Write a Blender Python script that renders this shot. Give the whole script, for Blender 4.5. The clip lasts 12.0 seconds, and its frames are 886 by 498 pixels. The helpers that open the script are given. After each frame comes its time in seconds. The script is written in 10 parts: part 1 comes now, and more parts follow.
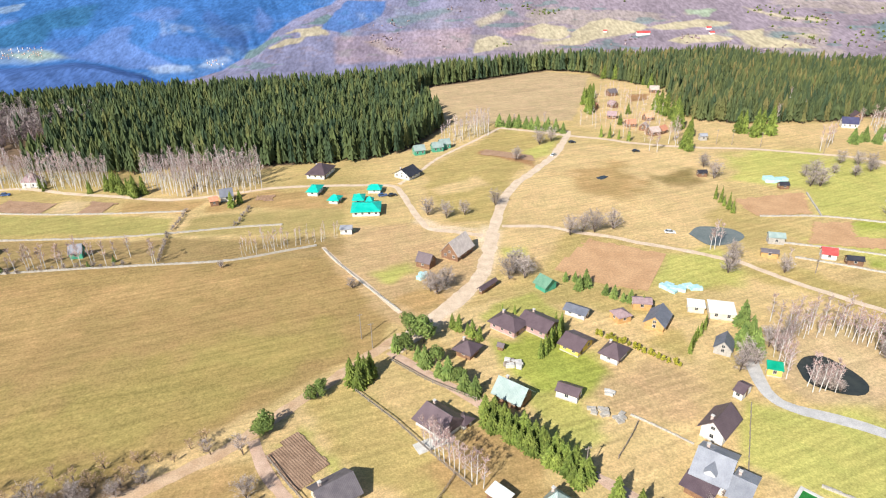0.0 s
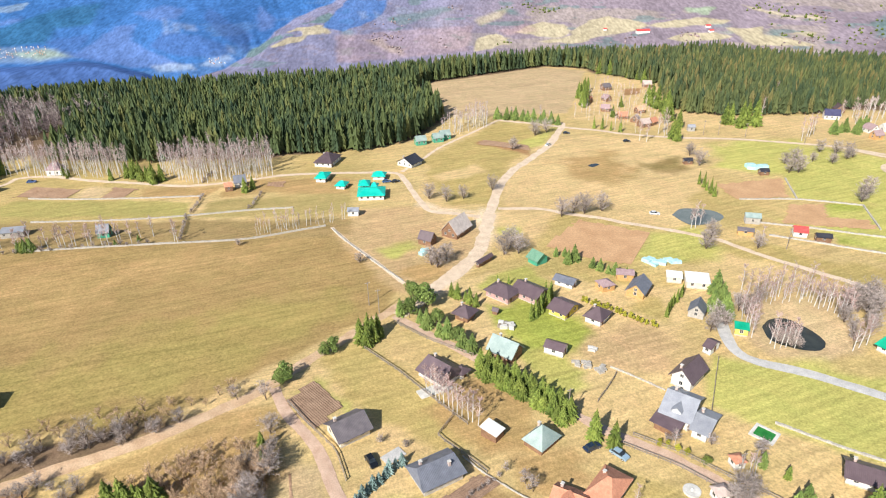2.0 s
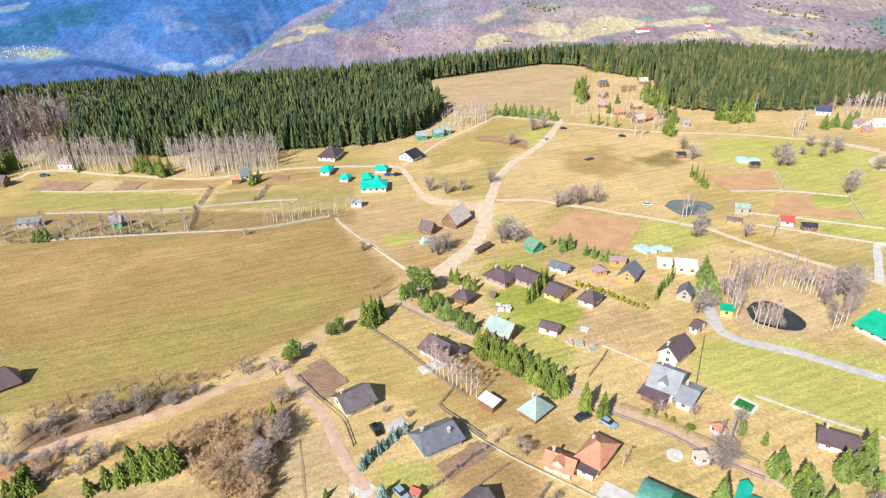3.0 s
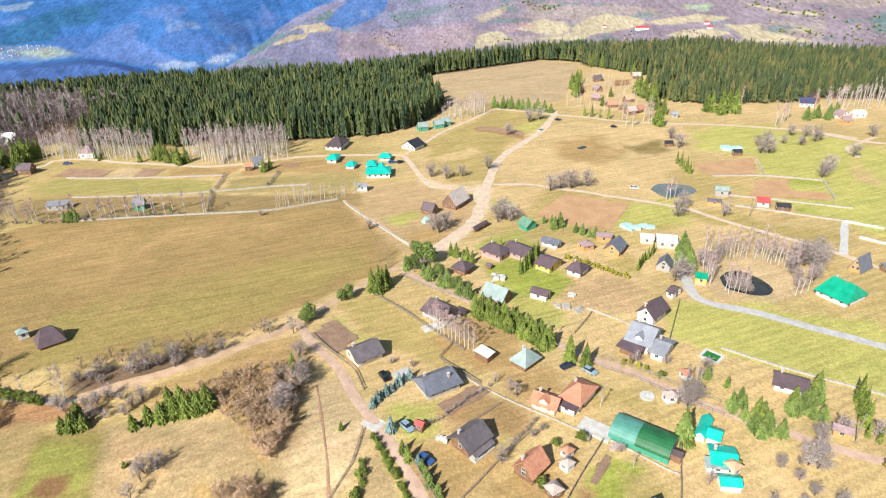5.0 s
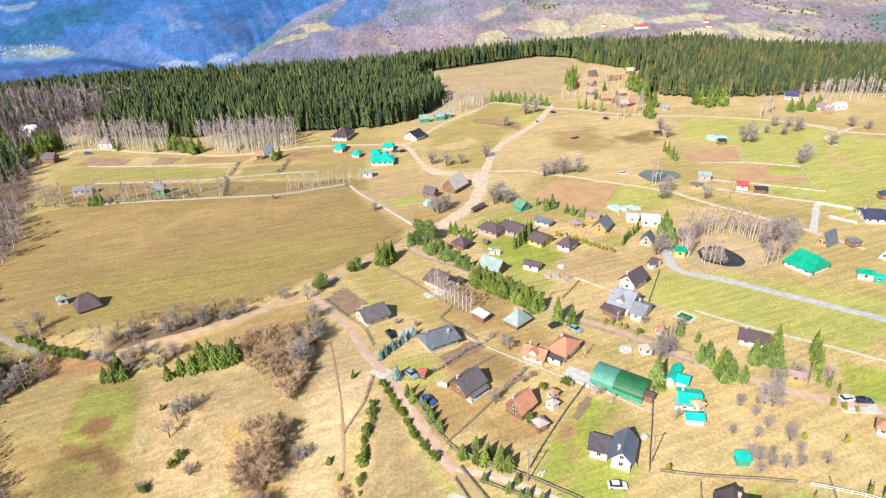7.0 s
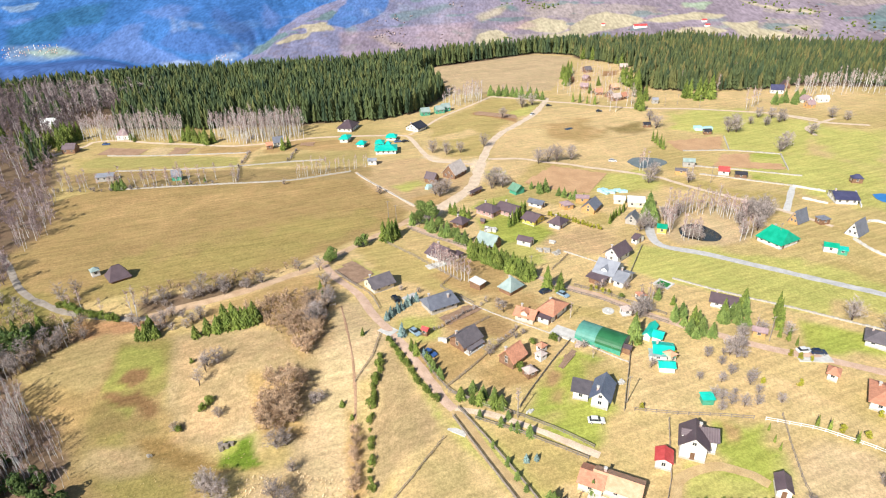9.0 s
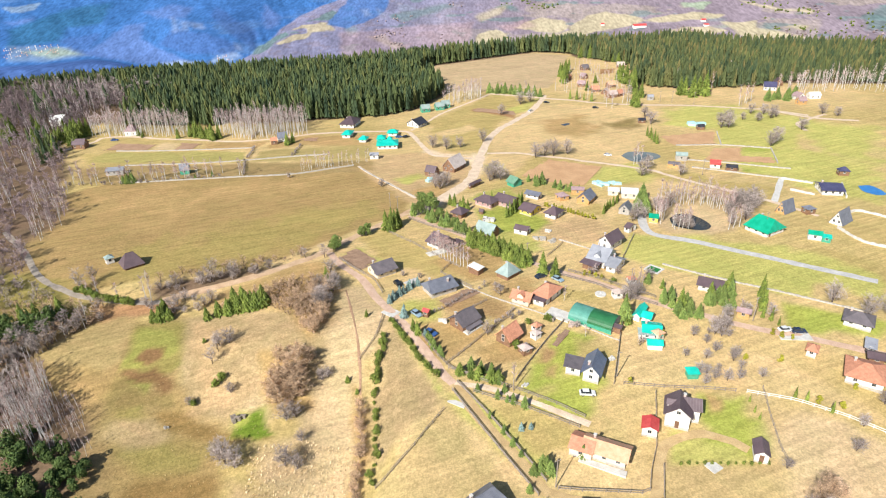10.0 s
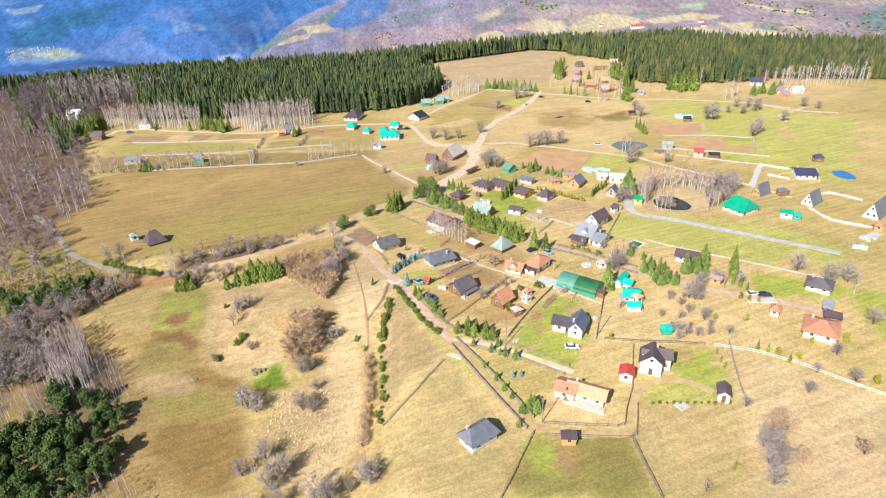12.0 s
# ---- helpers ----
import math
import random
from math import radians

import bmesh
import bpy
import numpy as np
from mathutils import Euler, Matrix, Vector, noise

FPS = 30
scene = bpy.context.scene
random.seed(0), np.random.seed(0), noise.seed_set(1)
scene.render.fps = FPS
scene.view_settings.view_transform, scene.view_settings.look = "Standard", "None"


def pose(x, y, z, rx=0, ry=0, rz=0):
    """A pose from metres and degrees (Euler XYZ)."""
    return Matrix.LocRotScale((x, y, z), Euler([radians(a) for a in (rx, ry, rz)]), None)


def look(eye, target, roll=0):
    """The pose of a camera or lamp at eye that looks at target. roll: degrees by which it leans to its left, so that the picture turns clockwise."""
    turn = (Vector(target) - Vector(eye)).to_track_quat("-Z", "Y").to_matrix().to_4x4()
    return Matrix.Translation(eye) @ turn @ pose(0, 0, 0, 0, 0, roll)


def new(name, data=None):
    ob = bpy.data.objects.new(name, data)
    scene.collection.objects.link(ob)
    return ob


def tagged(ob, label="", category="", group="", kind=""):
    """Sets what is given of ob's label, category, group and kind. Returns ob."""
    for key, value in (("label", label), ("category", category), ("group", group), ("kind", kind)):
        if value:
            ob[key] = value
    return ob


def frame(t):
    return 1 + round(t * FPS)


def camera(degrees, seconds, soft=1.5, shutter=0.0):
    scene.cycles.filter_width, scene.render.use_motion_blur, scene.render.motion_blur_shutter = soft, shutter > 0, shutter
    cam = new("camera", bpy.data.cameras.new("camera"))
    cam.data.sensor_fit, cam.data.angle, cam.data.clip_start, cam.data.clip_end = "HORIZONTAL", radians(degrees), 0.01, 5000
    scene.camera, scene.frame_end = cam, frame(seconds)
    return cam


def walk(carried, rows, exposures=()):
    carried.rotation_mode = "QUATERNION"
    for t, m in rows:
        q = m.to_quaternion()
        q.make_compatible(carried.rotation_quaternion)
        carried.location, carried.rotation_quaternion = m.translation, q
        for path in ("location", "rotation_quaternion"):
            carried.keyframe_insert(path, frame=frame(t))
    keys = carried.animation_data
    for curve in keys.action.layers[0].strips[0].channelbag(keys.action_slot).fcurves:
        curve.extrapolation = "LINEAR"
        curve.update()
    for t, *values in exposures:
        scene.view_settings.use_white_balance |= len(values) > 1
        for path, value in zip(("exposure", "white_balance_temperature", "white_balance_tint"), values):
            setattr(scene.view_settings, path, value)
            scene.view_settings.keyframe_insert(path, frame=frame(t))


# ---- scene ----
cam = camera(72.0, 12.0, soft=1.15)
# seconds, x, y, z, yaw, pitch, roll
ROWS = [
    (0.0, 0.000, 0.00, 100.463, -0.600, -26.403, 0.910),
    (0.5, 0.039, -4.59, 100.695, -0.582, -26.419, 0.928),
    (1.0, 0.073, -9.34, 100.930, -0.566, -26.444, 0.950),
    (1.5, 0.102, -14.19, 101.168, -0.551, -26.475, 0.973),
    (2.0, 0.126, -19.13, 101.406, -0.538, -26.510, 0.998),
    (2.5, 0.147, -24.13, 101.643, -0.525, -26.545, 1.024),
    (3.0, 0.163, -29.15, 101.877, -0.513, -26.579, 1.051),
    (3.5, 0.176, -34.20, 102.108, -0.503, -26.611, 1.079),
    (4.0, 0.185, -39.25, 102.332, -0.493, -26.639, 1.106),
    (4.5, 0.192, -44.31, 102.550, -0.484, -26.664, 1.133),
    (5.0, 0.195, -49.37, 102.759, -0.476, -26.684, 1.161),
    (5.5, 0.195, -54.43, 102.957, -0.469, -26.700, 1.189),
    (6.0, 0.193, -59.49, 103.144, -0.463, -26.712, 1.216),
    (6.5, 0.189, -64.56, 103.316, -0.458, -26.721, 1.244),
    (7.0, 0.183, -69.64, 103.474, -0.455, -26.726, 1.272),
    (7.5, 0.176, -74.74, 103.615, -0.452, -26.728, 1.300),
    (8.0, 0.167, -79.86, 103.738, -0.451, -26.727, 1.328),
    (8.5, 0.156, -85.01, 103.842, -0.452, -26.723, 1.355),
    (9.0, 0.144, -90.19, 103.925, -0.455, -26.716, 1.383),
    (9.5, 0.131, -95.40, 103.988, -0.460, -26.705, 1.410),
    (10.0, 0.117, -100.63, 104.028, -0.467, -26.691, 1.436),
    (10.5, 0.101, -105.89, 104.046, -0.478, -26.671, 1.460),
    (11.0, 0.084, -111.15, 104.040, -0.492, -26.645, 1.483),
    (11.5, 0.066, -116.41, 104.012, -0.509, -26.609, 1.502),
    (12.0, 0.046, -121.63, 103.959, -0.531, -26.562, 1.517),
]
walk(cam, [(t, pose(x, y, z, 90 + pitch, roll, yaw)) for t, x, y, z, yaw, pitch, roll in ROWS], exposures=[(0.0, 0.53), (12.0, 0.52)])

# ---- daylight: a clear spring sky and one sun ----
SUN_EL, SUN_AZ = 37.0, 214.0        # degrees; azimuth clockwise from +y, where the sun stands
world = bpy.data.worlds.new("sky")
scene.world = world
world.use_nodes = True
_n = world.node_tree.nodes
_sky = _n.new("ShaderNodeTexSky")
_sky.sky_type, _sky.sun_disc = "NISHITA", False
_sky.sun_elevation, _sky.sun_rotation = radians(SUN_EL), radians(SUN_AZ)
_sky.altitude = 900
world.node_tree.links.new(_sky.outputs[0], _n["Background"].inputs[0])
_n["Background"].inputs[1].default_value = 0.078
_sd = bpy.data.lights.new("sun", "SUN")
_sd.energy, _sd.angle, _sd.color = 4.75, radians(0.6), (0.985, 0.948, 0.88)
sun = new("sun", _sd)
_sv = Vector((math.sin(radians(SUN_AZ)) * math.cos(radians(SUN_EL)), math.cos(radians(SUN_AZ)) * math.cos(radians(SUN_EL)), math.sin(radians(SUN_EL))))
sun.matrix_world = look(tuple(_sv * 300), (0, 0, 0))


def smooth(a, b, v):
    u = np.clip((v - a) / (b - a), 0.0, 1.0)
    return u * u * (3 - 2 * u)


def wave_noise(x, y, size, seed=0):
    """Smooth value noise, 0 to 1, with cells of the given size."""
    gx, gy = np.asarray(x, float) / size + 1000.0, np.asarray(y, float) / size + 1000.0
    ix, iy = np.floor(gx), np.floor(gy)
    fx, fy = gx - ix, gy - iy
    fx, fy = fx * fx * (3 - 2 * fx), fy * fy * (3 - 2 * fy)

    def lattice(a, b):
        s = np.sin(a * 127.1 + b * 311.7 + seed * 74.7) * 43758.5453
        return s - np.floor(s)

    low = lattice(ix, iy) * (1 - fx) + lattice(ix + 1, iy) * fx
    top = lattice(ix, iy + 1) * (1 - fx) + lattice(ix + 1, iy + 1) * fx
    return low * (1 - fy) + top * fy


def ground_z(x, y):
    """The height of the plateau, of the gully on its west side and of the slopes that fall away from it."""
    x, y = np.asarray(x, float), np.asarray(y, float)
    z = 0.5 * (wave_noise(x, y, 37, 1) - 0.5) + 1.4 * (wave_noise(x, y, 120, 2) - 0.5) * smooth(150, 320, y)
    z = z - 6.5 * smooth(75, -30, y)
    z = z - 7.0 * smooth(-5, -30, x) * smooth(58, 25, y) * (1 - 0.45 * smooth(-55, -100, x))
    z = z - 3.0 * smooth(-40, -80, x) * smooth(95, 60, y)
    # the far rim, nearer at both ends
    rim = np.interp(x, (-700, -334, -228, -90, -10, 60, 110, 184, 266, 300, 360, 700), (275, 398, 446, 458, 503, 535, 556, 558, 572, 530, 505, 380)) + 12
    away = np.maximum(np.hypot(np.maximum(np.abs(x) - 520, 0), np.maximum(y - rim, 0)), 0)
    z = z - 520 * (1 - np.exp(-((away / 800.0) ** 1.2))) - 0.12 * np.maximum(away - 600, 0)
    back = np.maximum(-140 - y, 0)
    return z - 0.15 * back


def gz(x, y):
    return float(ground_z(x, y))


# ---- materials ----
def rgb(c):
    return (c[0], c[1], c[2], 1.0)


def material(name, low, high, size=1.0, rough=0.85, metal=0.0, fine=0.25, bump=0.15, bump_size=None, spread=0.0, stripes=0.0, local=False):
    """Two base colours mottled at `size` metres, finer grain at a ninth of it, relief, and spread: how far one object differs from the next."""
    m = bpy.data.materials.new(name)
    m.use_nodes = True
    t = m.node_tree
    n, link = t.nodes, t.links
    b = n["Principled BSDF"]
    b.inputs["Roughness"].default_value, b.inputs["Metallic"].default_value = rough, metal
    where = n.new("ShaderNodeTexCoord").outputs["Object"] if local else n.new("ShaderNodeNewGeometry").outputs["Position"]
    big, small = n.new("ShaderNodeTexNoise"), n.new("ShaderNodeTexNoise")
    big.inputs["Scale"].default_value, big.inputs["Detail"].default_value = 1.0 / size, 4.0
    small.inputs["Scale"].default_value, small.inputs["Detail"].default_value = 9.0 / size, 3.0
    link.new(where, big.inputs["Vector"])
    link.new(where, small.inputs["Vector"])
    ramp = n.new("ShaderNodeValToRGB")
    ramp.color_ramp.elements[0].position, ramp.color_ramp.elements[1].position = 0.3, 0.7
    ramp.color_ramp.elements[0].color, ramp.color_ramp.elements[1].color = rgb(low), rgb(high)
    link.new(big.outputs["Fac"], ramp.inputs[0])
    grain = n.new("ShaderNodeMapRange")
    grain.inputs[1].default_value, grain.inputs[2].default_value = 0.25, 0.75
    grain.inputs[3].default_value, grain.inputs[4].default_value = 1.0 - fine, 1.0 + fine
    link.new(small.outputs["Fac"], grain.inputs[0])
    value = grain.outputs[0]
    if spread:
        info, vary, times = n.new("ShaderNodeObjectInfo"), n.new("ShaderNodeMapRange"), n.new("ShaderNodeMath")
        vary.inputs[3].default_value, vary.inputs[4].default_value = 1 - spread, 1 + spread
        link.new(info.outputs["Random"], vary.inputs[0])
        times.operation = "MULTIPLY"
        link.new(value, times.inputs[0])
        link.new(vary.outputs[0], times.inputs[1])
        value = times.outputs[0]
    scale = n.new("ShaderNodeVectorMath")
    scale.operation = "SCALE"
    link.new(ramp.outputs[0], scale.inputs[0])
    link.new(value, scale.inputs["Scale"])
    link.new(scale.outputs[0], b.inputs["Base Color"])
    relief = small.outputs["Fac"]
    if stripes:
        coord, wave = n.new("ShaderNodeTexCoord"), n.new("ShaderNodeTexWave")
        wave.inputs["Scale"].default_value = 0.314 / stripes
        wave.inputs["Distortion"].default_value = 0.0
        link.new(coord.outputs["Object"], wave.inputs["Vector"])
        add = n.new("ShaderNodeMath")
        add.operation = "ADD"
        link.new(wave.outputs["Fac"], add.inputs[0])
        link.new(small.outputs["Fac"], add.inputs[1])
        relief = add.outputs[0]
    if bump:
        bp = n.new("ShaderNodeBump")
        bp.inputs["Strength"].default_value, bp.inputs["Distance"].default_value = 0.6, bump
        link.new(relief, bp.inputs["Height"])
        link.new(bp.outputs[0], b.inputs["Normal"])
    return m


def leafy(name, low, high, size=1.2, islands=0.35, trees=None):
    """Foliage and twigs: each clump has its own shade; in a joined forest each tree has its own, between low, high and the colour `trees`."""
    m = material(name, low, high, size, 0.75, fine=0.3, bump=0.0, spread=0.22)
    t = m.node_tree
    n, link = t.nodes, t.links
    b = n["Principled BSDF"]
    was = b.inputs["Base Color"].links[0].from_socket
    vary, scale = n.new("ShaderNodeMapRange"), n.new("ShaderNodeVectorMath")
    if trees:
        shade, ramp, mix = n.new("ShaderNodeAttribute"), n.new("ShaderNodeValToRGB"), n.new("ShaderNodeMix")
        shade.attribute_name = "tree"
        e = ramp.color_ramp.elements
        e[0].position, e[0].color, e[1].position, e[1].color = 0.0, rgb(low), 0.72, rgb(high)
        e.new(1.0).color = rgb(trees)
        mix.data_type = "RGBA"
        mix.inputs[0].default_value = 0.65
        link.new(shade.outputs["Fac"], ramp.inputs[0])
        link.new(was, mix.inputs[6])
        link.new(ramp.outputs[0], mix.inputs[7])
        was = mix.outputs[2]
    g = n.new("ShaderNodeNewGeometry")
    vary.inputs[3].default_value, vary.inputs[4].default_value = 1 - islands, 1 + islands
    link.new(g.outputs["Random Per Island"], vary.inputs[0])
    scale.operation = "SCALE"
    link.new(was, scale.inputs[0])
    link.new(vary.outputs[0], scale.inputs["Scale"])
    link.new(scale.outputs[0], b.inputs["Base Color"])
    b.inputs["Specular IOR Level"].default_value = 0.2
    return m


def ground_material():
    """Grass and bare soil: the colour of each plot, mottled by straw, moss and tufts."""
    m = bpy.data.materials.new("dry_grass")
    m.use_nodes = True
    t = m.node_tree
    n, link = t.nodes, t.links
    b = n["Principled BSDF"]
    b.inputs["Roughness"].default_value = 0.95
    b.inputs["Specular IOR Level"].default_value = 0.1
    pos = n.new("ShaderNodeNewGeometry").outputs["Position"]
    tint = n.new("ShaderNodeAttribute")
    tint.attribute_name = "plot"
    colour = tint.outputs["Color"]
    for size, dark, light, detail in ((22.0, (0.93, 0.94, 0.91), (1.06, 1.05, 1.05), 6), (4.0, (0.93, 0.935, 0.92), (1.05, 1.045, 1.05), 6), (0.9, (0.84, 0.845, 0.83), (1.135, 1.13, 1.135), 4), (0.4, (0.81, 0.815, 0.80), (1.175, 1.17, 1.17), 3)):
        noise_node, ramp, mix = n.new("ShaderNodeTexNoise"), n.new("ShaderNodeValToRGB"), n.new("ShaderNodeVectorMath")
        noise_node.inputs["Scale"].default_value, noise_node.inputs["Detail"].default_value = 1 / size, detail
        link.new(pos, noise_node.inputs["Vector"])
        e = ramp.color_ramp.elements
        e[0].position, e[1].position, e[0].color, e[1].color = 0.32, 0.68, rgb(dark), rgb(light)
        link.new(noise_node.outputs["Fac"], ramp.inputs[0])
        mix.operation = "MULTIPLY"
        link.new(colour, mix.inputs[0])
        link.new(ramp.outputs[0], mix.inputs[1])
        colour = mix.outputs[0]
    # patches of greener and of drier grass
    for size, dry, green in ((9.0, (1.03, 1.01, 1.01), (0.955, 0.985, 0.95)), (2.6, (1.03, 1.025, 1.025), (0.96, 0.965, 0.95))):
        noise_node, ramp, mix = n.new("ShaderNodeTexNoise"), n.new("ShaderNodeValToRGB"), n.new("ShaderNodeVectorMath")
        noise_node.inputs["Scale"].default_value, noise_node.inputs["Detail"].default_value = 1 / size, 5
        noise_node.inputs["Distortion"].default_value = 0.6
        link.new(pos, noise_node.inputs["Vector"])
        e = ramp.color_ramp.elements
        e[0].position, e[1].position, e[0].color, e[1].color = 0.40, 0.62, rgb(green), rgb(dry)
        link.new(noise_node.outputs["Fac"], ramp.inputs[0])
        mix.operation = "MULTIPLY"
        link.new(colour, mix.inputs[0])
        link.new(ramp.outputs[0], mix.inputs[1])
        colour = mix.outputs[0]
    # faint mowing lines, bent by noise
    warp, lines = n.new("ShaderNodeMapping"), n.new("ShaderNodeTexNoise")
    warp.vector_type = "TEXTURE"
    warp.inputs["Rotation"].default_value = (0, 0, radians(21))
    warp.inputs["Scale"].default_value = (20.0, 1.5, 1)
    link.new(pos, warp.inputs["Vector"])
    link.new(warp.outputs[0], lines.inputs["Vector"])
    lines.inputs["Scale"].default_value, lines.inputs["Detail"].default_value = 1.0, 4
    r = n.new("ShaderNodeMapRange")
    r.inputs[1].default_value, r.inputs[2].default_value, r.inputs[3].default_value, r.inputs[4].default_value = 0.34, 0.66, 0.85, 1.11
    link.new(lines.outputs["Fac"], r.inputs[0])
    last = n.new("ShaderNodeVectorMath")
    last.operation = "SCALE"
    link.new(colour, last.inputs[0])
    link.new(r.outputs[0], last.inputs["Scale"])
    link.new(last.outputs[0], b.inputs["Base Color"])
    tuft, bp = n.new("ShaderNodeTexNoise"), n.new("ShaderNodeBump")
    tuft.inputs["Scale"].default_value, tuft.inputs["Detail"].default_value = 1.6, 6
    link.new(pos, tuft.inputs["Vector"])
    bp.inputs["Strength"].default_value, bp.inputs["Distance"].default_value = 0.6, 0.10
    link.new(tuft.outputs["Fac"], bp.inputs["Height"])
    link.new(bp.outputs[0], b.inputs["Normal"])
    return m


GRASS = ground_material()
DIRT = material("dirt_road", (0.47, 0.305, 0.18), (0.62, 0.44, 0.285), 3.0, 0.95, fine=0.2)
GRAVEL = material("grey_gravel", (0.42, 0.41, 0.40), (0.60, 0.58, 0.56), 2.5, 0.95, fine=0.22)
PALE = material("pale_gravel_road", (0.58, 0.44, 0.31), (0.75, 0.60, 0.45), 3.0, 0.95, fine=0.2)
RED_DIRT = material("reddish_dirt", (0.50, 0.33, 0.235), (0.64, 0.46, 0.345), 2.0, 0.95, fine=0.2)
TRACK = material("straw_earth_track", (0.44, 0.30, 0.14), (0.58, 0.42, 0.215), 2.0, 0.95, fine=0.25)
SOIL = material("ploughed_soil", (0.32, 0.19, 0.11), (0.44, 0.28, 0.175), 5.0, 0.95, fine=0.3, bump=0.2)
SOIL_RED = material("reddish_soil", (0.48, 0.28, 0.142), (0.58, 0.355, 0.19), 6.0, 0.95, fine=0.22, bump=0.15)
SOIL_DARK = material("dark_garden_soil", (0.25, 0.155, 0.10), (0.36, 0.235, 0.155), 2.0, 0.95, fine=0.35, bump=0.25)
CONCRETE = material("concrete", (0.50, 0.48, 0.44), (0.68, 0.66, 0.62), 1.5, 0.9, fine=0.15, bump=0.02)
LANE = material("grey_earth_lane", (0.27, 0.225, 0.18), (0.40, 0.345, 0.285), 2.0, 0.95, fine=0.25)
STONE = material("dry_stone", (0.34, 0.31, 0.27), (0.56, 0.52, 0.46), 0.7, 0.95, fine=0.35, bump=0.1)
ROOFS = {
    "brown": material("brown_metal_roof", (0.105, 0.072, 0.082), (0.145, 0.102, 0.112), 2.0, 0.45, 0.0, 0.12, 0.04, stripes=0.35, spread=0.15),
    "chocolate": material("weathered_brown_roof", (0.12, 0.105, 0.115), (0.18, 0.155, 0.165), 1.5, 0.6, 0.0, 0.2, 0.04, stripes=0.35, spread=0.1),
    "slate": material("slate_grey_roof", (0.135, 0.145, 0.18), (0.20, 0.21, 0.25), 1.5, 0.5, 0.0, 0.18, 0.04, stripes=0.35, spread=0.12),
    "grey": material("light_grey_roof", (0.25, 0.26, 0.295), (0.34, 0.35, 0.385), 2.0, 0.5, 0.0, 0.12, 0.04, stripes=0.4, spread=0.1),
    "teal_grey": material("grey_green_roof", (0.25, 0.33, 0.31), (0.36, 0.44, 0.41), 2.0, 0.45, 0.0, 0.14, 0.04, stripes=0.4),
    "black": material("black_metal_roof", (0.025, 0.025, 0.035), (0.05, 0.05, 0.062), 2.0, 0.45, 0.0, 0.15, 0.04, stripes=0.35),
    "navy": material("navy_metal_roof", (0.05, 0.05, 0.11), (0.085, 0.085, 0.16), 2.0, 0.4, 0.0, 0.12, 0.04, stripes=0.35),
    "blue_grey": material("blue_grey_roof", (0.10, 0.125, 0.19), (0.155, 0.185, 0.26), 2.0, 0.4, 0.0, 0.14, 0.04, stripes=0.35),
    "green": material("bright_green_roof", (0.0, 0.30, 0.17), (0.01, 0.40, 0.25), 2.0, 0.4, 0.0, 0.1, 0.03, stripes=0.35),
    "turquoise": material("turquoise_roof", (0.0, 0.48, 0.37), (0.02, 0.62, 0.49), 2.0, 0.4, 0.0, 0.1, 0.03, stripes=0.35),
    "sheet_green": material("weathered_green_sheet_roof", (0.11, 0.24, 0.16), (0.17, 0.32, 0.22), 1.5, 0.6, 0.0, 0.2, 0.04, stripes=0.4),
    "pale": material("pale_shingle_roof", (0.52, 0.44, 0.40), (0.68, 0.60, 0.55), 1.2, 0.8, 0.0, 0.2, 0.05, stripes=0.3),
    "terracotta": material("terracotta_tile_roof", (0.50, 0.21, 0.125), (0.66, 0.31, 0.19), 0.8, 0.8, 0.0, 0.22, 0.05, stripes=0.22, spread=0.1),
    "orange": material("pale_orange_tile_roof", (0.66, 0.35, 0.20), (0.79, 0.47, 0.30), 1.0, 0.8, 0.0, 0.16, 0.05, stripes=0.22),
    "salmon": material("pink_grey_roof", (0.46, 0.36, 0.32), (0.60, 0.49, 0.44), 1.2, 0.8, 0.0, 0.2, 0.05, stripes=0.3),
    "red": material("red_roof", (0.50, 0.05, 0.05), (0.64, 0.10, 0.09), 1.2, 0.5, 0.0, 0.12, 0.04, stripes=0.3),
    "white": material("white_sheet_roof", (0.68, 0.70, 0.68), (0.82, 0.83, 0.80), 1.5, 0.6, 0.0, 0.1, 0.03, stripes=0.4),
    "mauve": material("mauve_shingle_roof", (0.30, 0.20, 0.21), (0.42, 0.30, 0.30), 1.0, 0.7, 0.0, 0.2, 0.04, stripes=0.3),
}
WALLS = {
    "white": material("white_render", (0.70, 0.68, 0.63), (0.82, 0.80, 0.76), 2.0, 0.9, fine=0.08, bump=0.01),
    "cream": material("cream_render", (0.68, 0.58, 0.42), (0.80, 0.70, 0.54), 2.0, 0.9, fine=0.1, bump=0.01),
    "pink": material("pink_brick", (0.40, 0.24, 0.23), (0.55, 0.36, 0.34), 1.0, 0.9, fine=0.18, bump=0.02),
    "yellow": material("yellow_render", (0.72, 0.52, 0.10), (0.82, 0.62, 0.16), 2.0, 0.9, fine=0.1, bump=0.01),
    "wood": material("brown_timber", (0.17, 0.09, 0.05), (0.30, 0.17, 0.10), 0.8, 0.8, fine=0.25, bump=0.02),
    "honey": material("honey_timber", (0.48, 0.27, 0.10), (0.62, 0.38, 0.16), 0.8, 0.8, fine=0.2, bump=0.02),
    "stone": material("stone_wall", (0.38, 0.34, 0.29), (0.58, 0.53, 0.46), 0.8, 0.95, fine=0.25, bump=0.05),
    "green": material("green_sheet", (0.05, 0.30, 0.19), (0.09, 0.40, 0.27), 1.0, 0.6, fine=0.12, bump=0.02),
    "grey": material("grey_boards", (0.32, 0.30, 0.27), (0.48, 0.45, 0.41), 0.8, 0.9, fine=0.25, bump=0.02),
}
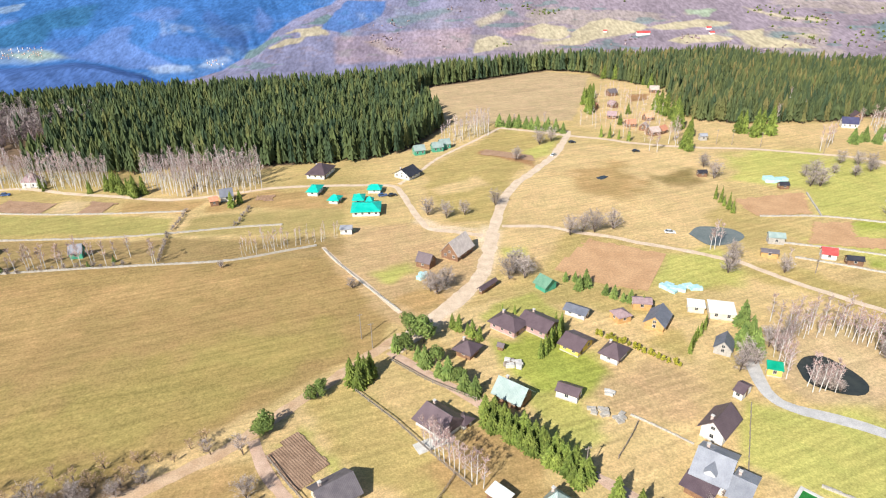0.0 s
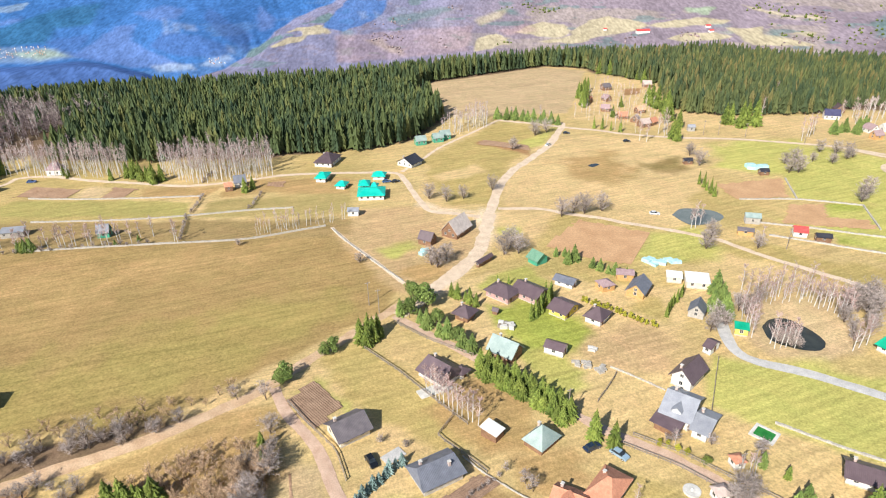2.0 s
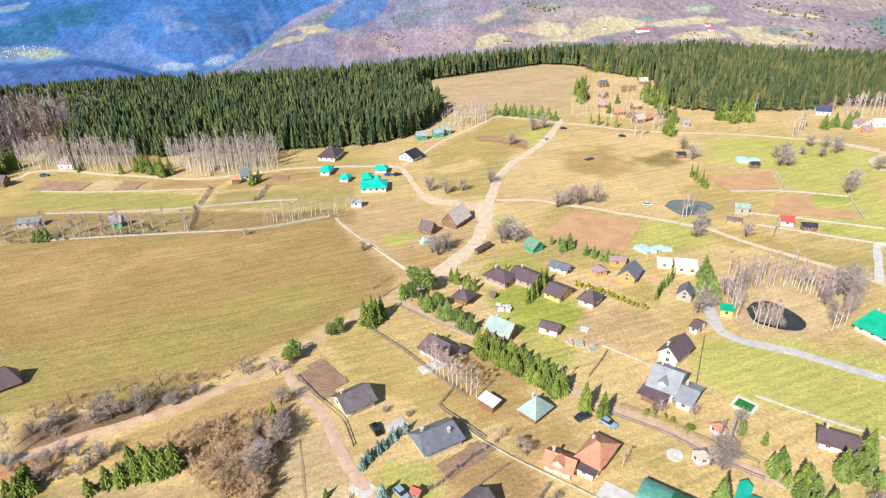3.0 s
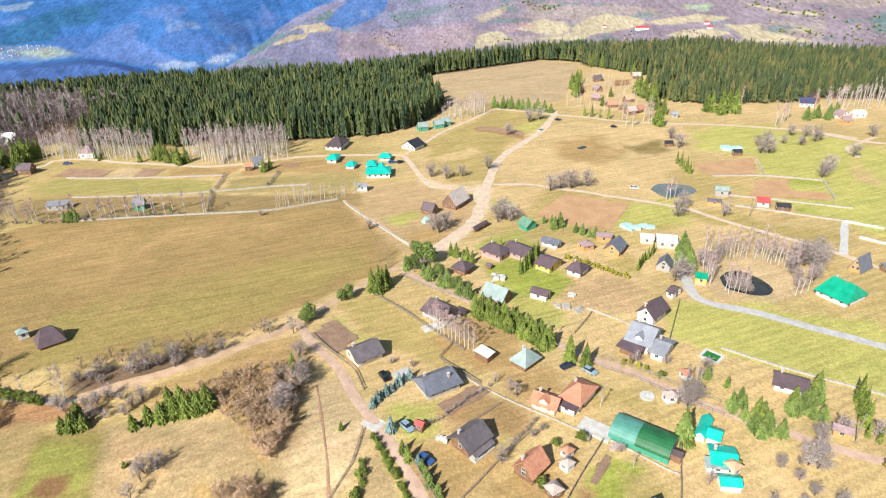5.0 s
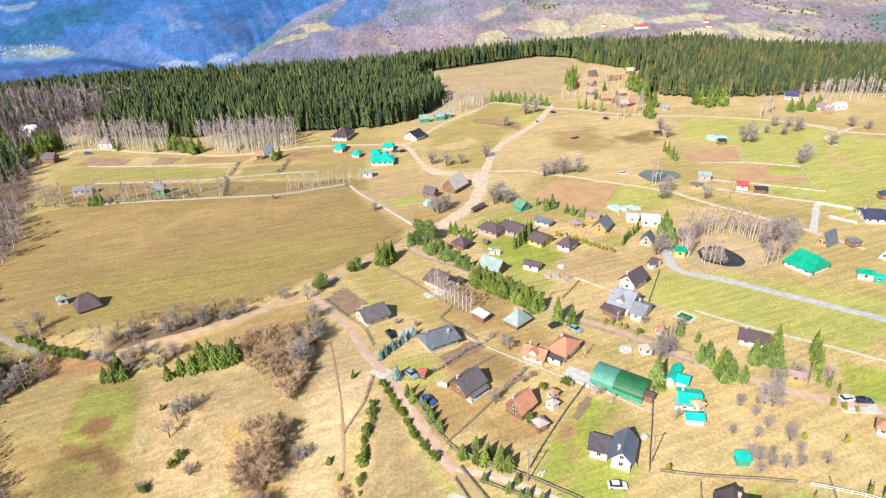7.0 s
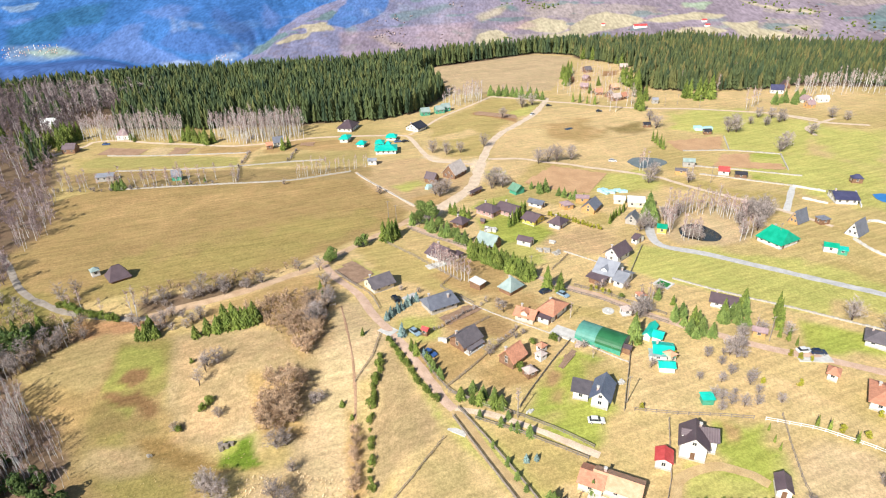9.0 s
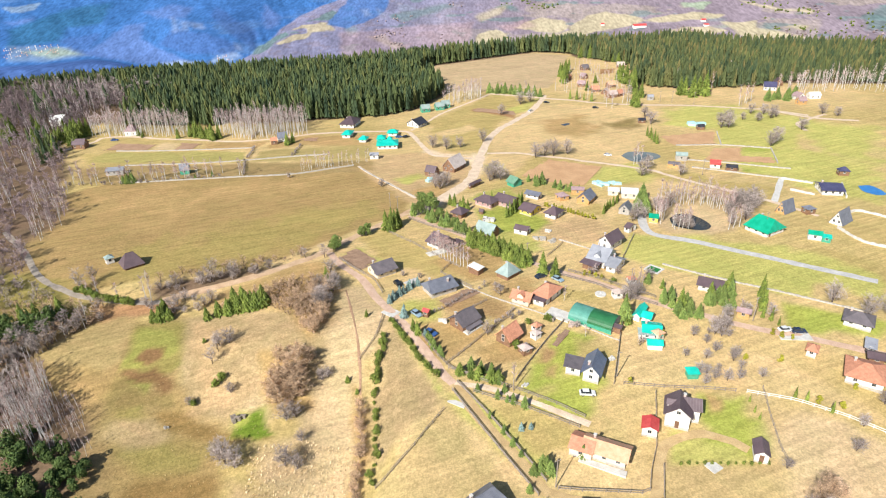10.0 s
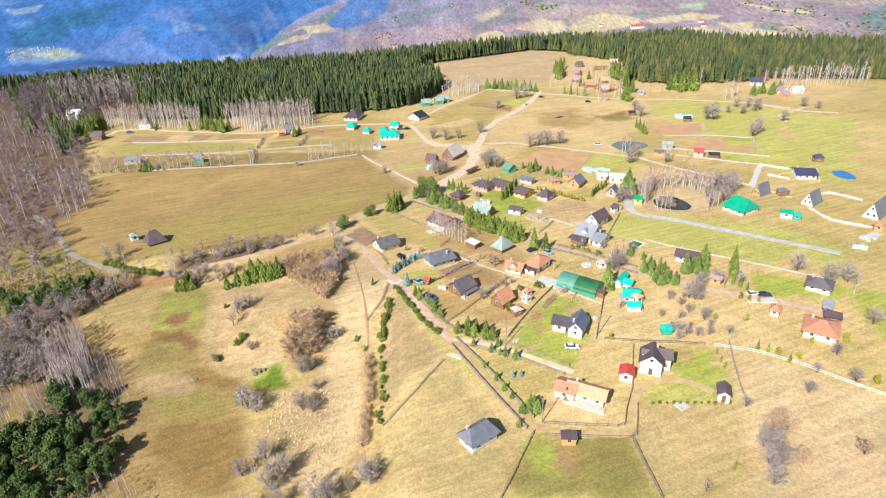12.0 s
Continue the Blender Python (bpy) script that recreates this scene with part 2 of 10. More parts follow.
GLASS = material("window_glass", (0.02, 0.025, 0.03), (0.04, 0.05, 0.06), 1.0, 0.08, fine=0.1, bump=0.0)
FRAME = material("window_frame", (0.50, 0.46, 0.42), (0.66, 0.62, 0.58), 0.5, 0.6, fine=0.1, bump=0.0)
DOOR = material("door_timber", (0.14, 0.07, 0.04), (0.22, 0.12, 0.07), 0.5, 0.7, fine=0.2, bump=0.01)
BRICK = material("chimney_brick", (0.42, 0.30, 0.26), (0.62, 0.52, 0.46), 0.4, 0.95, fine=0.25, bump=0.02)
NEEDLES = leafy("spruce_needles", (0.085, 0.125, 0.024), (0.185, 0.22, 0.045), 2.5)
NEEDLES_FAR = leafy("forest_needles", (0.026, 0.052, 0.032), (0.100, 0.124, 0.040), 20.0, 0.15, (0.17, 0.165, 0.052))
FOREST_OLIVE = leafy("pine_forest_needles", (0.036, 0.062, 0.033), (0.12, 0.136, 0.046), 20.0, 0.15, (0.24, 0.18, 0.065))
NEEDLES_DARK = leafy("dark_pine_needles", (0.045, 0.085, 0.026), (0.12, 0.165, 0.045), 2.0)
PINE = leafy("pine_needles", (0.10, 0.155, 0.04), (0.21, 0.265, 0.07), 2.0)
BLUE_NEEDLES = leafy("blue_spruce_needles", (0.13, 0.20, 0.19), (0.22, 0.30, 0.28), 1.2)
GOLD = leafy("golden_thuja", (0.26, 0.26, 0.03), (0.40, 0.36, 0.05), 1.0)
HEDGE = leafy("hedge_leaves", (0.10, 0.145, 0.028), (0.22, 0.26, 0.052), 1.5)
BARK = material("dark_bark", (0.07, 0.05, 0.04), (0.14, 0.10, 0.08), 0.5, 0.95, fine=0.3, bump=0.02)
BIRCH = material("white_birch_bark", (0.48, 0.46, 0.44), (0.74, 0.72, 0.69), 0.8, 0.9, fine=0.25, bump=0.01)
TWIG = leafy("reddish_twigs", (0.40, 0.27, 0.245), (0.56, 0.41, 0.38), 3.0)
TWIG_PALE = leafy("pale_pinkish_twigs", (0.39, 0.29, 0.28), (0.54, 0.42, 0.405), 3.0)
TWIG_GREY = leafy("grey_twigs", (0.33, 0.275, 0.25), (0.48, 0.41, 0.375), 3.0)
TWIG_WOOD = leafy("purple_grey_twigs", (0.215, 0.16, 0.165), (0.34, 0.265, 0.26), 8.0, 0.5)
TWIG_BROWN = leafy("brown_twigs", (0.46, 0.315, 0.20), (0.64, 0.46, 0.31), 3.0)
POST = material("weathered_wood", (0.20, 0.16, 0.13), (0.36, 0.31, 0.26), 0.5, 0.9, fine=0.3, bump=0.01)
MUDDY = material("muddy_water", (0.14, 0.165, 0.15), (0.21, 0.225, 0.20), 5.0, 0.2, fine=0.15, bump=0.0)
WATER = material("pond_water", (0.03, 0.035, 0.032), (0.055, 0.06, 0.05), 3.0, 0.06, fine=0.1, bump=0.0)
BLUE = material("blue_sheet", (0.02, 0.16, 0.45), (0.04, 0.24, 0.58), 2.0, 0.3, fine=0.1, bump=0.01)
TARP = material("pale_blue_tarp", (0.34, 0.58, 0.60), (0.52, 0.74, 0.76), 1.2, 0.5, fine=0.15, bump=0.05)
GREEN_FILM = material("dark_green_film", (0.018, 0.12, 0.042), (0.03, 0.17, 0.065), 2.0, 0.5, fine=0.15, bump=0.03)
TEAL_FILM = material("sea_green_film", (0.085, 0.27, 0.21), (0.12, 0.34, 0.275), 2.0, 0.5, fine=0.15, bump=0.03)
TYRE = material("black_rubber", (0.012, 0.012, 0.012), (0.03, 0.03, 0.03), 0.3, 0.8, fine=0.2, bump=0.0)


# ---- mesh helpers ----
class Mesh:
    """Collects faces, then becomes one object."""

    def __init__(self):
        self.v, self.f, self.m = [], [], []

    def add(self, verts, faces, slot=0):
        k = len(self.v)
        self.v += [tuple(p) for p in verts]
        self.f += [tuple(k + i for i in q) for q in faces]
        self.m += [slot] * len(faces)
        return self

    def box(self, x0, y0, z0, x1, y1, z1, slot=0):
        p = [(x0, y0, z0), (x1, y0, z0), (x1, y1, z0), (x0, y1, z0), (x0, y0, z1), (x1, y0, z1), (x1, y1, z1), (x0, y1, z1)]
        return self.add(p, [(3, 2, 1, 0), (4, 5, 6, 7), (0, 1, 5, 4), (1, 2, 6, 5), (2, 3, 7, 6), (3, 0, 4, 7)], slot)

    def slab(self, poly, thick, slot=0):
        """A flat polygon with thickness below it."""
        p = [Vector(q) for q in poly]
        nrm = (p[1] - p[0]).cross(p[2] - p[0]).normalized()
        if nrm.z < 0:
            p.reverse()
            nrm = -nrm
        n = len(p)
        low = [q - nrm * thick for q in p]
        faces = [tuple(range(n)), tuple(range(2 * n - 1, n - 1, -1))]
        faces += [(i, n + i, n + (i + 1) % n, (i + 1) % n) for i in range(n)]
        return self.add(p + low, faces, slot)

    def tube(self, a, b, ra, rb, sides=5, slot=0, cap=False):
        a, b = Vector(a), Vector(b)
        d = (b - a).normalized()
        u = d.orthogonal().normalized()
        w = d.cross(u)
        ring = [u * math.cos(2 * math.pi * i / sides) + w * math.sin(2 * math.pi * i / sides) for i in range(sides)]
        p = [a + r * ra for r in ring] + [b + r * rb for r in ring]
        f = [(i, (i + 1) % sides, sides + (i + 1) % sides, sides + i) for i in range(sides)]
        if cap:
            f += [tuple(range(sides, 2 * sides)), tuple(range(sides - 1, -1, -1))]
        return self.add(p, f, slot)

    def mesh(self, name, *mats):
        me = bpy.data.meshes.new(name)
        me.from_pydata(self.v, [], self.f)
        for m in mats:
            me.materials.append(m)
        if any(self.m):
            me.polygons.foreach_set("material_index", self.m)
        me.update()
        return me

    def thing(self, name, *mats):
        return new(name, self.mesh(name, *mats))


def part(name, mesh, mat, parent, label=""):
    """Links a Mesh, or ready mesh data, as one object under a thing or a part."""
    ob = new(name, mesh.mesh(name, mat) if isinstance(mesh, Mesh) else mesh)
    ob.parent = parent
    return tagged(ob, label)


def base(name, x, y, yaw=0.0, z=None, label="", category="", group=""):
    """An Empty at the foot of a thing."""
    ob = new(name)
    ob.matrix_basis = pose(x, y, gz(x, y) if z is None else z, 0, 0, yaw)
    return tagged(ob, label, category, group)


def inside(px, py, poly):
    """Signed distance to a polygon's edge, positive within."""
    px, py = np.asarray(px, float), np.asarray(py, float)
    best, odd = np.full(px.shape, 1e9), np.zeros(px.shape, bool)
    for (ax, ay), (bx, by) in zip(poly, poly[1:] + poly[:1]):
        ex, ey = bx - ax, by - ay
        s = np.clip(((px - ax) * ex + (py - ay) * ey) / (ex * ex + ey * ey + 1e-9), 0, 1)
        best = np.minimum(best, np.hypot(px - ax - s * ex, py - ay - s * ey))
        cross = (ay > py) != (by > py)
        odd ^= cross & (px < ex * (py - ay) / (ey if abs(ey) > 1e-9 else 1e-9) + ax)
    return np.where(odd, best, -best)


# ---- the plots' colours ----
STRAW, TAN, OLIVE, MOSS, LAWN, SAND, RUST = (0.63, 0.45, 0.235), (0.385, 0.262, 0.115), (0.47, 0.355, 0.145), (0.49, 0.45, 0.145), (0.36, 0.38, 0.085), (0.51, 0.375, 0.22), (0.385, 0.245, 0.12)
UMBER, LITTER, EARTH, GREENISH, HAY = (0.28, 0.205, 0.085), (0.20, 0.135, 0.09), (0.46, 0.305, 0.14), (0.285, 0.265, 0.082), (0.325, 0.225, 0.105)
DUST, DRY, GRASSY, SOILRED, TANPALE = (0.72, 0.55, 0.385), (0.53, 0.365, 0.20), (0.43, 0.395, 0.125), (0.40, 0.225, 0.115), (0.53, 0.385, 0.235)
STRAWG, OLIVEG, BROWN, STRAWP, SANDP, FIELDP, PINKY = (0.40, 0.292, 0.138), (0.295, 0.243, 0.083), (0.29, 0.182, 0.072), (0.43, 0.308, 0.168), (0.60, 0.44, 0.26), (0.50, 0.37, 0.18), (0.60, 0.42, 0.26)
PLOTS = []


def plot(colour, feather, points):
    PLOTS.append((np.array(colour), feather, points))


plot(TAN, 1.5, [(-170.3, 187.5), (-107.9, 194.7), (-64.5, 200.7), (-45.8, 205.4), (-13.4, 159.5), (-17, 141.2), (-48.1, 114.4), (-69.3, 96.4), (-88.2, 91.7), (-107.9, 90), (-135, 73.4), (-212.3, 141.2)])
plot((0.37, 0.282, 0.105), 9, [(-120.5, 109.8), (-91.2, 130.5), (-69.4, 142.6), (-35.2, 155.7), (-26.3, 144.4), (-60.2, 112.8), (-96.1, 93.5), (-129.2, 82.1)])
plot(EARTH, 14, [(-161.2, 173.3), (-103.9, 184.5), (-57.7, 189.8), (-47.5, 182), (-95.1, 162.1), (-145.6, 149)])
plot(OLIVE, 1.5, [(-209.8, 241), (-112.4, 235.7), (-109.5, 217.4), (-165.1, 217.2), (-191.1, 212.5)])
plot(MOSS, 2, [(40.5, 364.2), (72.2, 348), (57.5, 309.5), (46.8, 313.5)])
plot(OLIVE, 2, [(-8.7, 270), (6.2, 297.2), (32.9, 360.5), (71.6, 344.2), (33.1, 259.1), (22.3, 228.5), (4.6, 227.4)])
plot(STRAW, 3, [(31.6, 232.8), (73.2, 325.4), (154, 319.6), (116.7, 238.8), (92.4, 198.6), (29.6, 226.1)])
plot(EARTH, 9, [(80.3, 297.4), (109.1, 290.4), (100.6, 272.1), (80.8, 273.3)])
plot(MOSS, 2, [(134.3, 270), (153.3, 287.5), (204.9, 299.4), (227.4, 273.2), (190.6, 217.5), (153.2, 226.1), (166.2, 259.4)])
plot(OLIVE, 2, [(81.8, 193.6), (99.6, 185), (90.5, 166.8), (68, 172.2)])
plot(LAWN, 2, [(88.3, 186.6), (98, 182.6), (91.2, 170.3), (76.4, 176.4)])
plot(OLIVE, 3, [(96.4, 185.2), (140.5, 141.4), (152.7, 159.9), (117.6, 184.2)])
plot(LAWN, 1.5, [(163.9, 220.9), (181, 220), (172.4, 204.3), (157.2, 206.8)])
plot(LAWN, 1.5, [(150.1, 190.4), (161.8, 186.2), (156.5, 178.5), (145.2, 182.9)])
plot(STRAW, 2, [(15.2, 165.7), (85.3, 150.8), (65.3, 124.9), (41.7, 109.4), (23.6, 100.5), (-4.6, 154.5)])
plot(LAWN, 3, [(20.2, 137.5), (34.3, 132.1), (43.1, 125.7), (37.8, 120.1), (24.1, 120.6), (15.8, 126.7)])
plot(LAWN, 2, [(13.7, 144.6), (21.7, 142.5), (30.7, 137.1), (28.3, 132.3), (16.4, 134.4)])
plot(MOSS, 2, [(22, 110.1), (32.6, 109.7), (36.2, 104.7), (29, 98.1), (22.5, 102.8)])
plot(MOSS, 1.5, [(72.9, 116.8), (94.1, 105.7), (126.7, 80.3), (116.1, 64.1), (96.8, 75.4), (76.2, 87.6), (63.5, 95.7)])
plot(OLIVE, 2, [(83.5, 111.7), (128.5, 83.1), (137.8, 66.8), (154, 88.1), (138.6, 98.5), (124.8, 95.7)])
plot(STRAW, 2, [(-36.2, 117.2), (-24.9, 120.6), (1.9, 88.2), (-4.8, 82.6), (-26.1, 95.6)])
plot(EARTH, 2, [(-54.5, 96.7), (-41.1, 101.1), (-37.4, 89.8), (-48.9, 73.8), (-73.1, 74.2), (-85.2, 72.5)])
plot(SAND, 3, [(-40.5, 63.7), (-34.6, 78.2), (-27.3, 78), (-16.2, 58.7), (-21, 48.4), (-26, 43.2), (-21.1, 6.2), (-37.7, 7.7), (-44.7, 49.3)])
plot(STRAW, 2, [(-21.9, 29.8), (-18.8, 54.8), (-14.5, 54.7), (-4.3, 35.4), (0.5, 25.4), (-10.2, 3.4)])
plot(SAND, 2, [(-85.6, 64.2), (-53.5, 67.3), (-42.6, 59.6), (-44.7, 49.3), (-47.6, 31.7), (-48.9, 19.3), (-76.4, 33.2)])
plot(LAWN, 2, [(-59.5, 30), (-50.9, 31), (-47.6, 19.3), (-59, 21.3)])
plot(SAND, 4, [(-51.9, 19.9), (-28.5, 18.2), (-24.2, -5), (-33.8, -9.2), (-50, 4.8)])
plot(STRAW, 2, [(-18, -24), (-15.8, 2.9), (-2.1, 20.9), (5.8, 15.9), (23.2, -5.2), (12.6, -25.4)])
plot(MOSS, 1.5, [(20.1, -6.9), (44.9, -8.7), (46.1, -26.4), (10.1, -25.3)])
plot(OLIVE, 1.5, [(49, 0.6), (75.7, 1.6), (73, -14.1), (62.2, -23.6), (46.4, -29.1), (45.1, -7.8)])
plot(LAWN, 2, [(55.5, 7.5), (69.9, 18), (78.4, 15.4), (77, 4.6), (52.6, 3.1)])
plot(SAND, 3, [(82.1, 13), (112.1, -0.7), (131.9, -9), (103.8, -44.2), (58.4, -42.9), (73, -14.1)])
plot(LAWN, 2, [(21.3, 20), (37.1, 40.1), (41.9, 29), (34.5, 17.1)])
plot(MOSS, 2, [(-5.5, 31), (17.1, 17.8), (31.8, 10.5), (23.8, -1.4), (12.9, 7)])
plot(STRAW, 2, [(54.2, 51.6), (89.4, 37.8), (101.3, 26.5), (114.7, 5.3), (83.3, 27.2), (47.5, 31.3)])
plot(LAWN, 2, [(106, 63.1), (117.5, 58.8), (132.2, 51.1), (125.1, 45), (99.9, 49.4)])
plot(LAWN, 3, [(130.4, 47.9), (142.5, 47.3), (136.9, 25), (127.3, 25.4)])
plot(SAND, 3, [(92.4, 129.7), (113.3, 135.4), (120.8, 121.8), (107.5, 114.4), (86.4, 119.4)])
plot(LAWN, 2, [(25.5, 39.3), (36.8, 49.3), (37.4, 40.6), (29.7, 28.7), (18.2, 24.9)])
plot(RUST, 2, [(10.9, 71.4), (21.4, 68.5), (18.5, 57.6), (8.6, 60)])
plot(LITTER, 4, [(-393.8, 416.3), (-358.2, 412.1), (-292.9, 341.2), (-259.1, 290.4), (-233.8, 255.9), (-216.5, 238.6), (-204.7, 218.4), (-186.2, 183.8), (-166, 142.8), (-166.6, 126.4), (-157.4, 102.3), (-146.7, 86.4), (-149.9, 80.3), (-163.5, 75.1), (-200.3, 96.1), (-352.3, 283.9)])
plot(LITTER, 3, [(-169.8, 53.9), (-154.3, 66.3), (-135.1, 72.1), (-113.5, 72.1), (-110.6, 67.6), (-122.5, 54.8), (-134.4, 44.8), (-160.2, 38.8)])
plot(LITTER, 4, [(-157.3, 34.3), (-132, 40.1), (-115.2, 42.9), (-108.9, 32.6), (-91.9, 20.8), (-90.7, 14.2), (-82.9, 6.3), (-81.9, -6.8), (-74.4, -15), (-76.8, -27.3), (-114.6, -27.4)])
plot(EARTH, 3, [(-53.9, 68.5), (-46.3, 76.2), (-40.9, 85.5), (-37.3, 79.7), (-35.7, 70.5), (-38.2, 52.1), (-41.6, 47.8), (-45.3, 52.4), (-46.1, 62)])
plot(LITTER, 2, [(-97.9, 76.2), (-88.7, 81.2), (-62, 92), (-62.9, 95.2), (-77.4, 91.5), (-94.3, 86.7), (-101.1, 83.2)])
plot(LITTER, 3, [(-420, 440), (-212, 300), (-86, 300), (-18, 326), (4, 378), (-31, 440), (96, 555), (130, 540), (152, 400), (203, 368), (260, 378), (335, 366), (480, 300), (700, 700), (-700, 700)])
plot(STRAW, 3, [(85, 371), (100, 440), (118, 470), (150, 455), (165, 432), (152, 388), (200, 362), (260, 366), (300, 372), (300, 340), (137, 345)])
plot(TANPALE, 1, [(-10, 487), (96, 548), (128, 528), (86, 385), (10, 380), (-7, 417), (-29, 437)])
plot(EARTH, 3, [(-26.3, 29.3), (-22.1, 25.5), (-20.5, 3), (-21.2, -7.9), (-24.2, -5), (-23.6, 10.4)])
plot(SAND, 3, [(96.4, 143.1), (119.5, 145), (120, 130.5), (108.4, 116.3), (90.3, 115), (85.7, 124.2)])
plot(HAY, 3, [(-143.8, 41.3), (-122.5, 54.5), (-108.1, 67.7), (-85.9, 65.2), (-76.2, 40), (-59.9, 23.4), (-51.3, -7.1), (-82.7, -17.6), (-106.4, -17.7)])
plot(TAN, 5, [(-123.6, 49.5), (-106.7, 64.5), (-100.8, 59.6), (-95.7, 37.7), (-99.8, 27.5), (-115.5, 36.2)])
plot(TAN, 3, [(-87.3, -2.6), (-84.4, 13.5), (-76.3, 15.9), (-76, 28.3), (-57.5, 15), (-47.8, -19), (-80.3, -17.4)])
plot(GREENISH, 1, [(-99.9, 59.5), (-84.6, 61.4), (-78.8, 46.1), (-84.6, 39.9), (-84.6, 29.9), (-89.4, 29.7), (-95.9, 46.2)])
plot(RUST, 2, [(-85.3, 41.9), (-79.9, 44), (-77.4, 37.1), (-82, 36)])
plot(RUST, 1.5, [(-94.9, 50.4), (-83.2, 51.8), (-83.9, 48.3), (-92.6, 48)])
plot(RUST, 1.5, [(-96.8, 45.1), (-90.5, 44.4), (-91.4, 42.3), (-95.9, 42.7)])
plot(EARTH, 4, [(-84.7, 34.9), (-77.3, 38.1), (-61.1, 27.8), (-50.8, 19.1), (-61.7, 18.4), (-75, 25.2)])
plot(MOSS, 6, [(150.7, 310), (197.2, 312.7), (208.8, 275.2), (203.1, 250.7), (169.9, 257.4), (143.7, 268.7)])
plot(MOSS, 6, [(138.6, 204.5), (194.4, 221.9), (215.5, 185.4), (184.5, 138.1), (171.7, 151.6), (164.5, 166), (150.7, 180.7)])
plot(MOSS, 8, [(215.5, 274.6), (255.1, 245.8), (215.5, 185.4), (200.2, 221.4)])
plot(MOSS, 3, [(78.4, 196.1), (101.6, 197.8), (101.6, 179.7), (96.2, 171), (77.2, 168.7), (68.5, 176.7)])
plot(EARTH, 9, [(64.4, 289.8), (88.5, 301.5), (110.2, 259.5), (94.7, 238), (62.4, 235.5), (37, 235.6)])
plot(LITTER, 3, [(-131.9, 74), (-120.2, 75.8), (-98.5, 74), (-95.8, 75), (-94.4, 70.2), (-111, 64.9), (-121.1, 57.1)])
plot(LITTER, 2, [(-150.5, 63.6), (-133, 65.6), (-117.6, 43.9), (-114.3, 36.4), (-103, 33.4), (-95.9, 23.3), (-90.4, 8.1), (-92.7, -3.2), (-107.8, -2.9)])
plot(RUST, 2, [(-3.1, 60.4), (1.3, 63.2), (10.9, 71.4), (17.1, 71.1), (13.4, 65.3), (1.2, 57.1)])
plot(EARTH, 2, [(-14.2, 51), (-7.5, 58.4), (-4.5, 54.3), (-9.8, 45.5)])
plot(OLIVE, 3, [(-13.9, 69.8), (-4.7, 71.9), (-1.6, 67), (-10.5, 60.6), (-15, 62.9)])
plot(EARTH, 3, [(12.5, 94), (24, 88.8), (18.2, 81.7), (8.5, 85)])
plot(OLIVE, 3, [(5.3, 52.1), (12.8, 57.8), (15.4, 54.7), (7.9, 48.3)])
plot(EARTH, 2, [(23.1, 81.5), (29.2, 84.2), (31.8, 79.8), (25.3, 74.7)])
plot(EARTH, 1.5, [(25.4, 31.7), (33.3, 45.8), (34.7, 44.9), (29.1, 31.6)])
plot(LITTER, 3, [(-328.9, 349.6), (-244, 368.1), (-217.7, 318.6), (-239.2, 301.3), (-240.9, 281.6), (-220.5, 242), (-208.2, 215.9), (-232.1, 209.8)])
plot(DUST, 2, [(-5.4, 152.2), (3, 167.3), (10.7, 181.3), (13.9, 195.8), (11.9, 214.8), (15.7, 223.8), (23.6, 222.3), (22.3, 202.2), (19.1, 185), (10.3, 168.1), (2.8, 156.6), (-2.3, 149.1)])
plot(DUST, 1.5, [(-10.7, 235.6), (-1.3, 224.6), (15.6, 221.6), (15.3, 216.2), (-2.4, 219.2), (-9.8, 226.7)])
plot(DRY, 2.5, [(-46.3, 202.2), (-32, 224.6), (-9.3, 223.8), (4, 207.7), (11.5, 189.4), (-2.4, 156.7), (-13.9, 149.4), (-26.2, 170.8)])
plot(EARTH, 2, [(-14.9, 165.3), (-2.4, 178.6), (3.1, 170.1), (-6.6, 156.9)])
plot(MOSS, 2.5, [(-23.6, 182.8), (-12.4, 190.2), (-9.2, 186), (-17.5, 178.1)])
plot(DRY, 2, [(4, 207.7), (16.4, 202.4), (14.2, 185.2), (3, 166.6), (0.5, 177.7)])
plot(STRAW, 4, [(34.4, 291.5), (70.7, 333.4), (136.6, 314), (122.2, 262.5), (78.5, 220.5), (27.9, 230.7)])
plot(EARTH, 7, [(63.6, 281.4), (89.9, 297.7), (101.7, 263.5), (82.3, 250.1), (64, 258)])
plot(UMBER, 5, [(100.2, 275.4), (123.5, 286.8), (121.3, 270.2), (103.7, 261.9)])
plot(STRAW, 3, [(26.9, 222.2), (48.6, 217), (43.5, 201.4), (28.2, 180.6), (20.2, 177), (20.6, 202.3)])
plot(MOSS, 2, [(21.7, 202.2), (31.2, 202.8), (29.4, 197.4), (22.1, 195.5)])
plot(OLIVE, 3, [(-9.7, 294), (38.6, 363.3), (69.4, 353.2), (56.9, 326.8), (25.9, 260.2), (18.8, 234.2), (-2.5, 241.5)])
plot(MOSS, 2, [(43.5, 319.3), (68, 344.9), (57.9, 313.5), (47.5, 304.5)])
plot(SOILRED, 1.2, [(18.3, 318.9), (24, 326.8), (50.4, 304.3), (47.7, 295.3), (36, 307)])
plot(STRAW, 3, [(-5.1, 265.7), (16.7, 279.9), (21.5, 271.7), (0.1, 254.6)])
plot(TANPALE, 1.5, [(-14.9, 442.7), (-2.7, 482.3), (80.9, 543.3), (124.5, 517.7), (84.6, 396.9), (39.1, 406.8), (-18.2, 418.8)])
plot(GRASSY, 1.5, [(15.3, 162.7), (28.6, 169.2), (36.9, 155.4), (36.2, 143.6), (27.4, 138.5), (14.3, 150), (11.3, 156.3)])
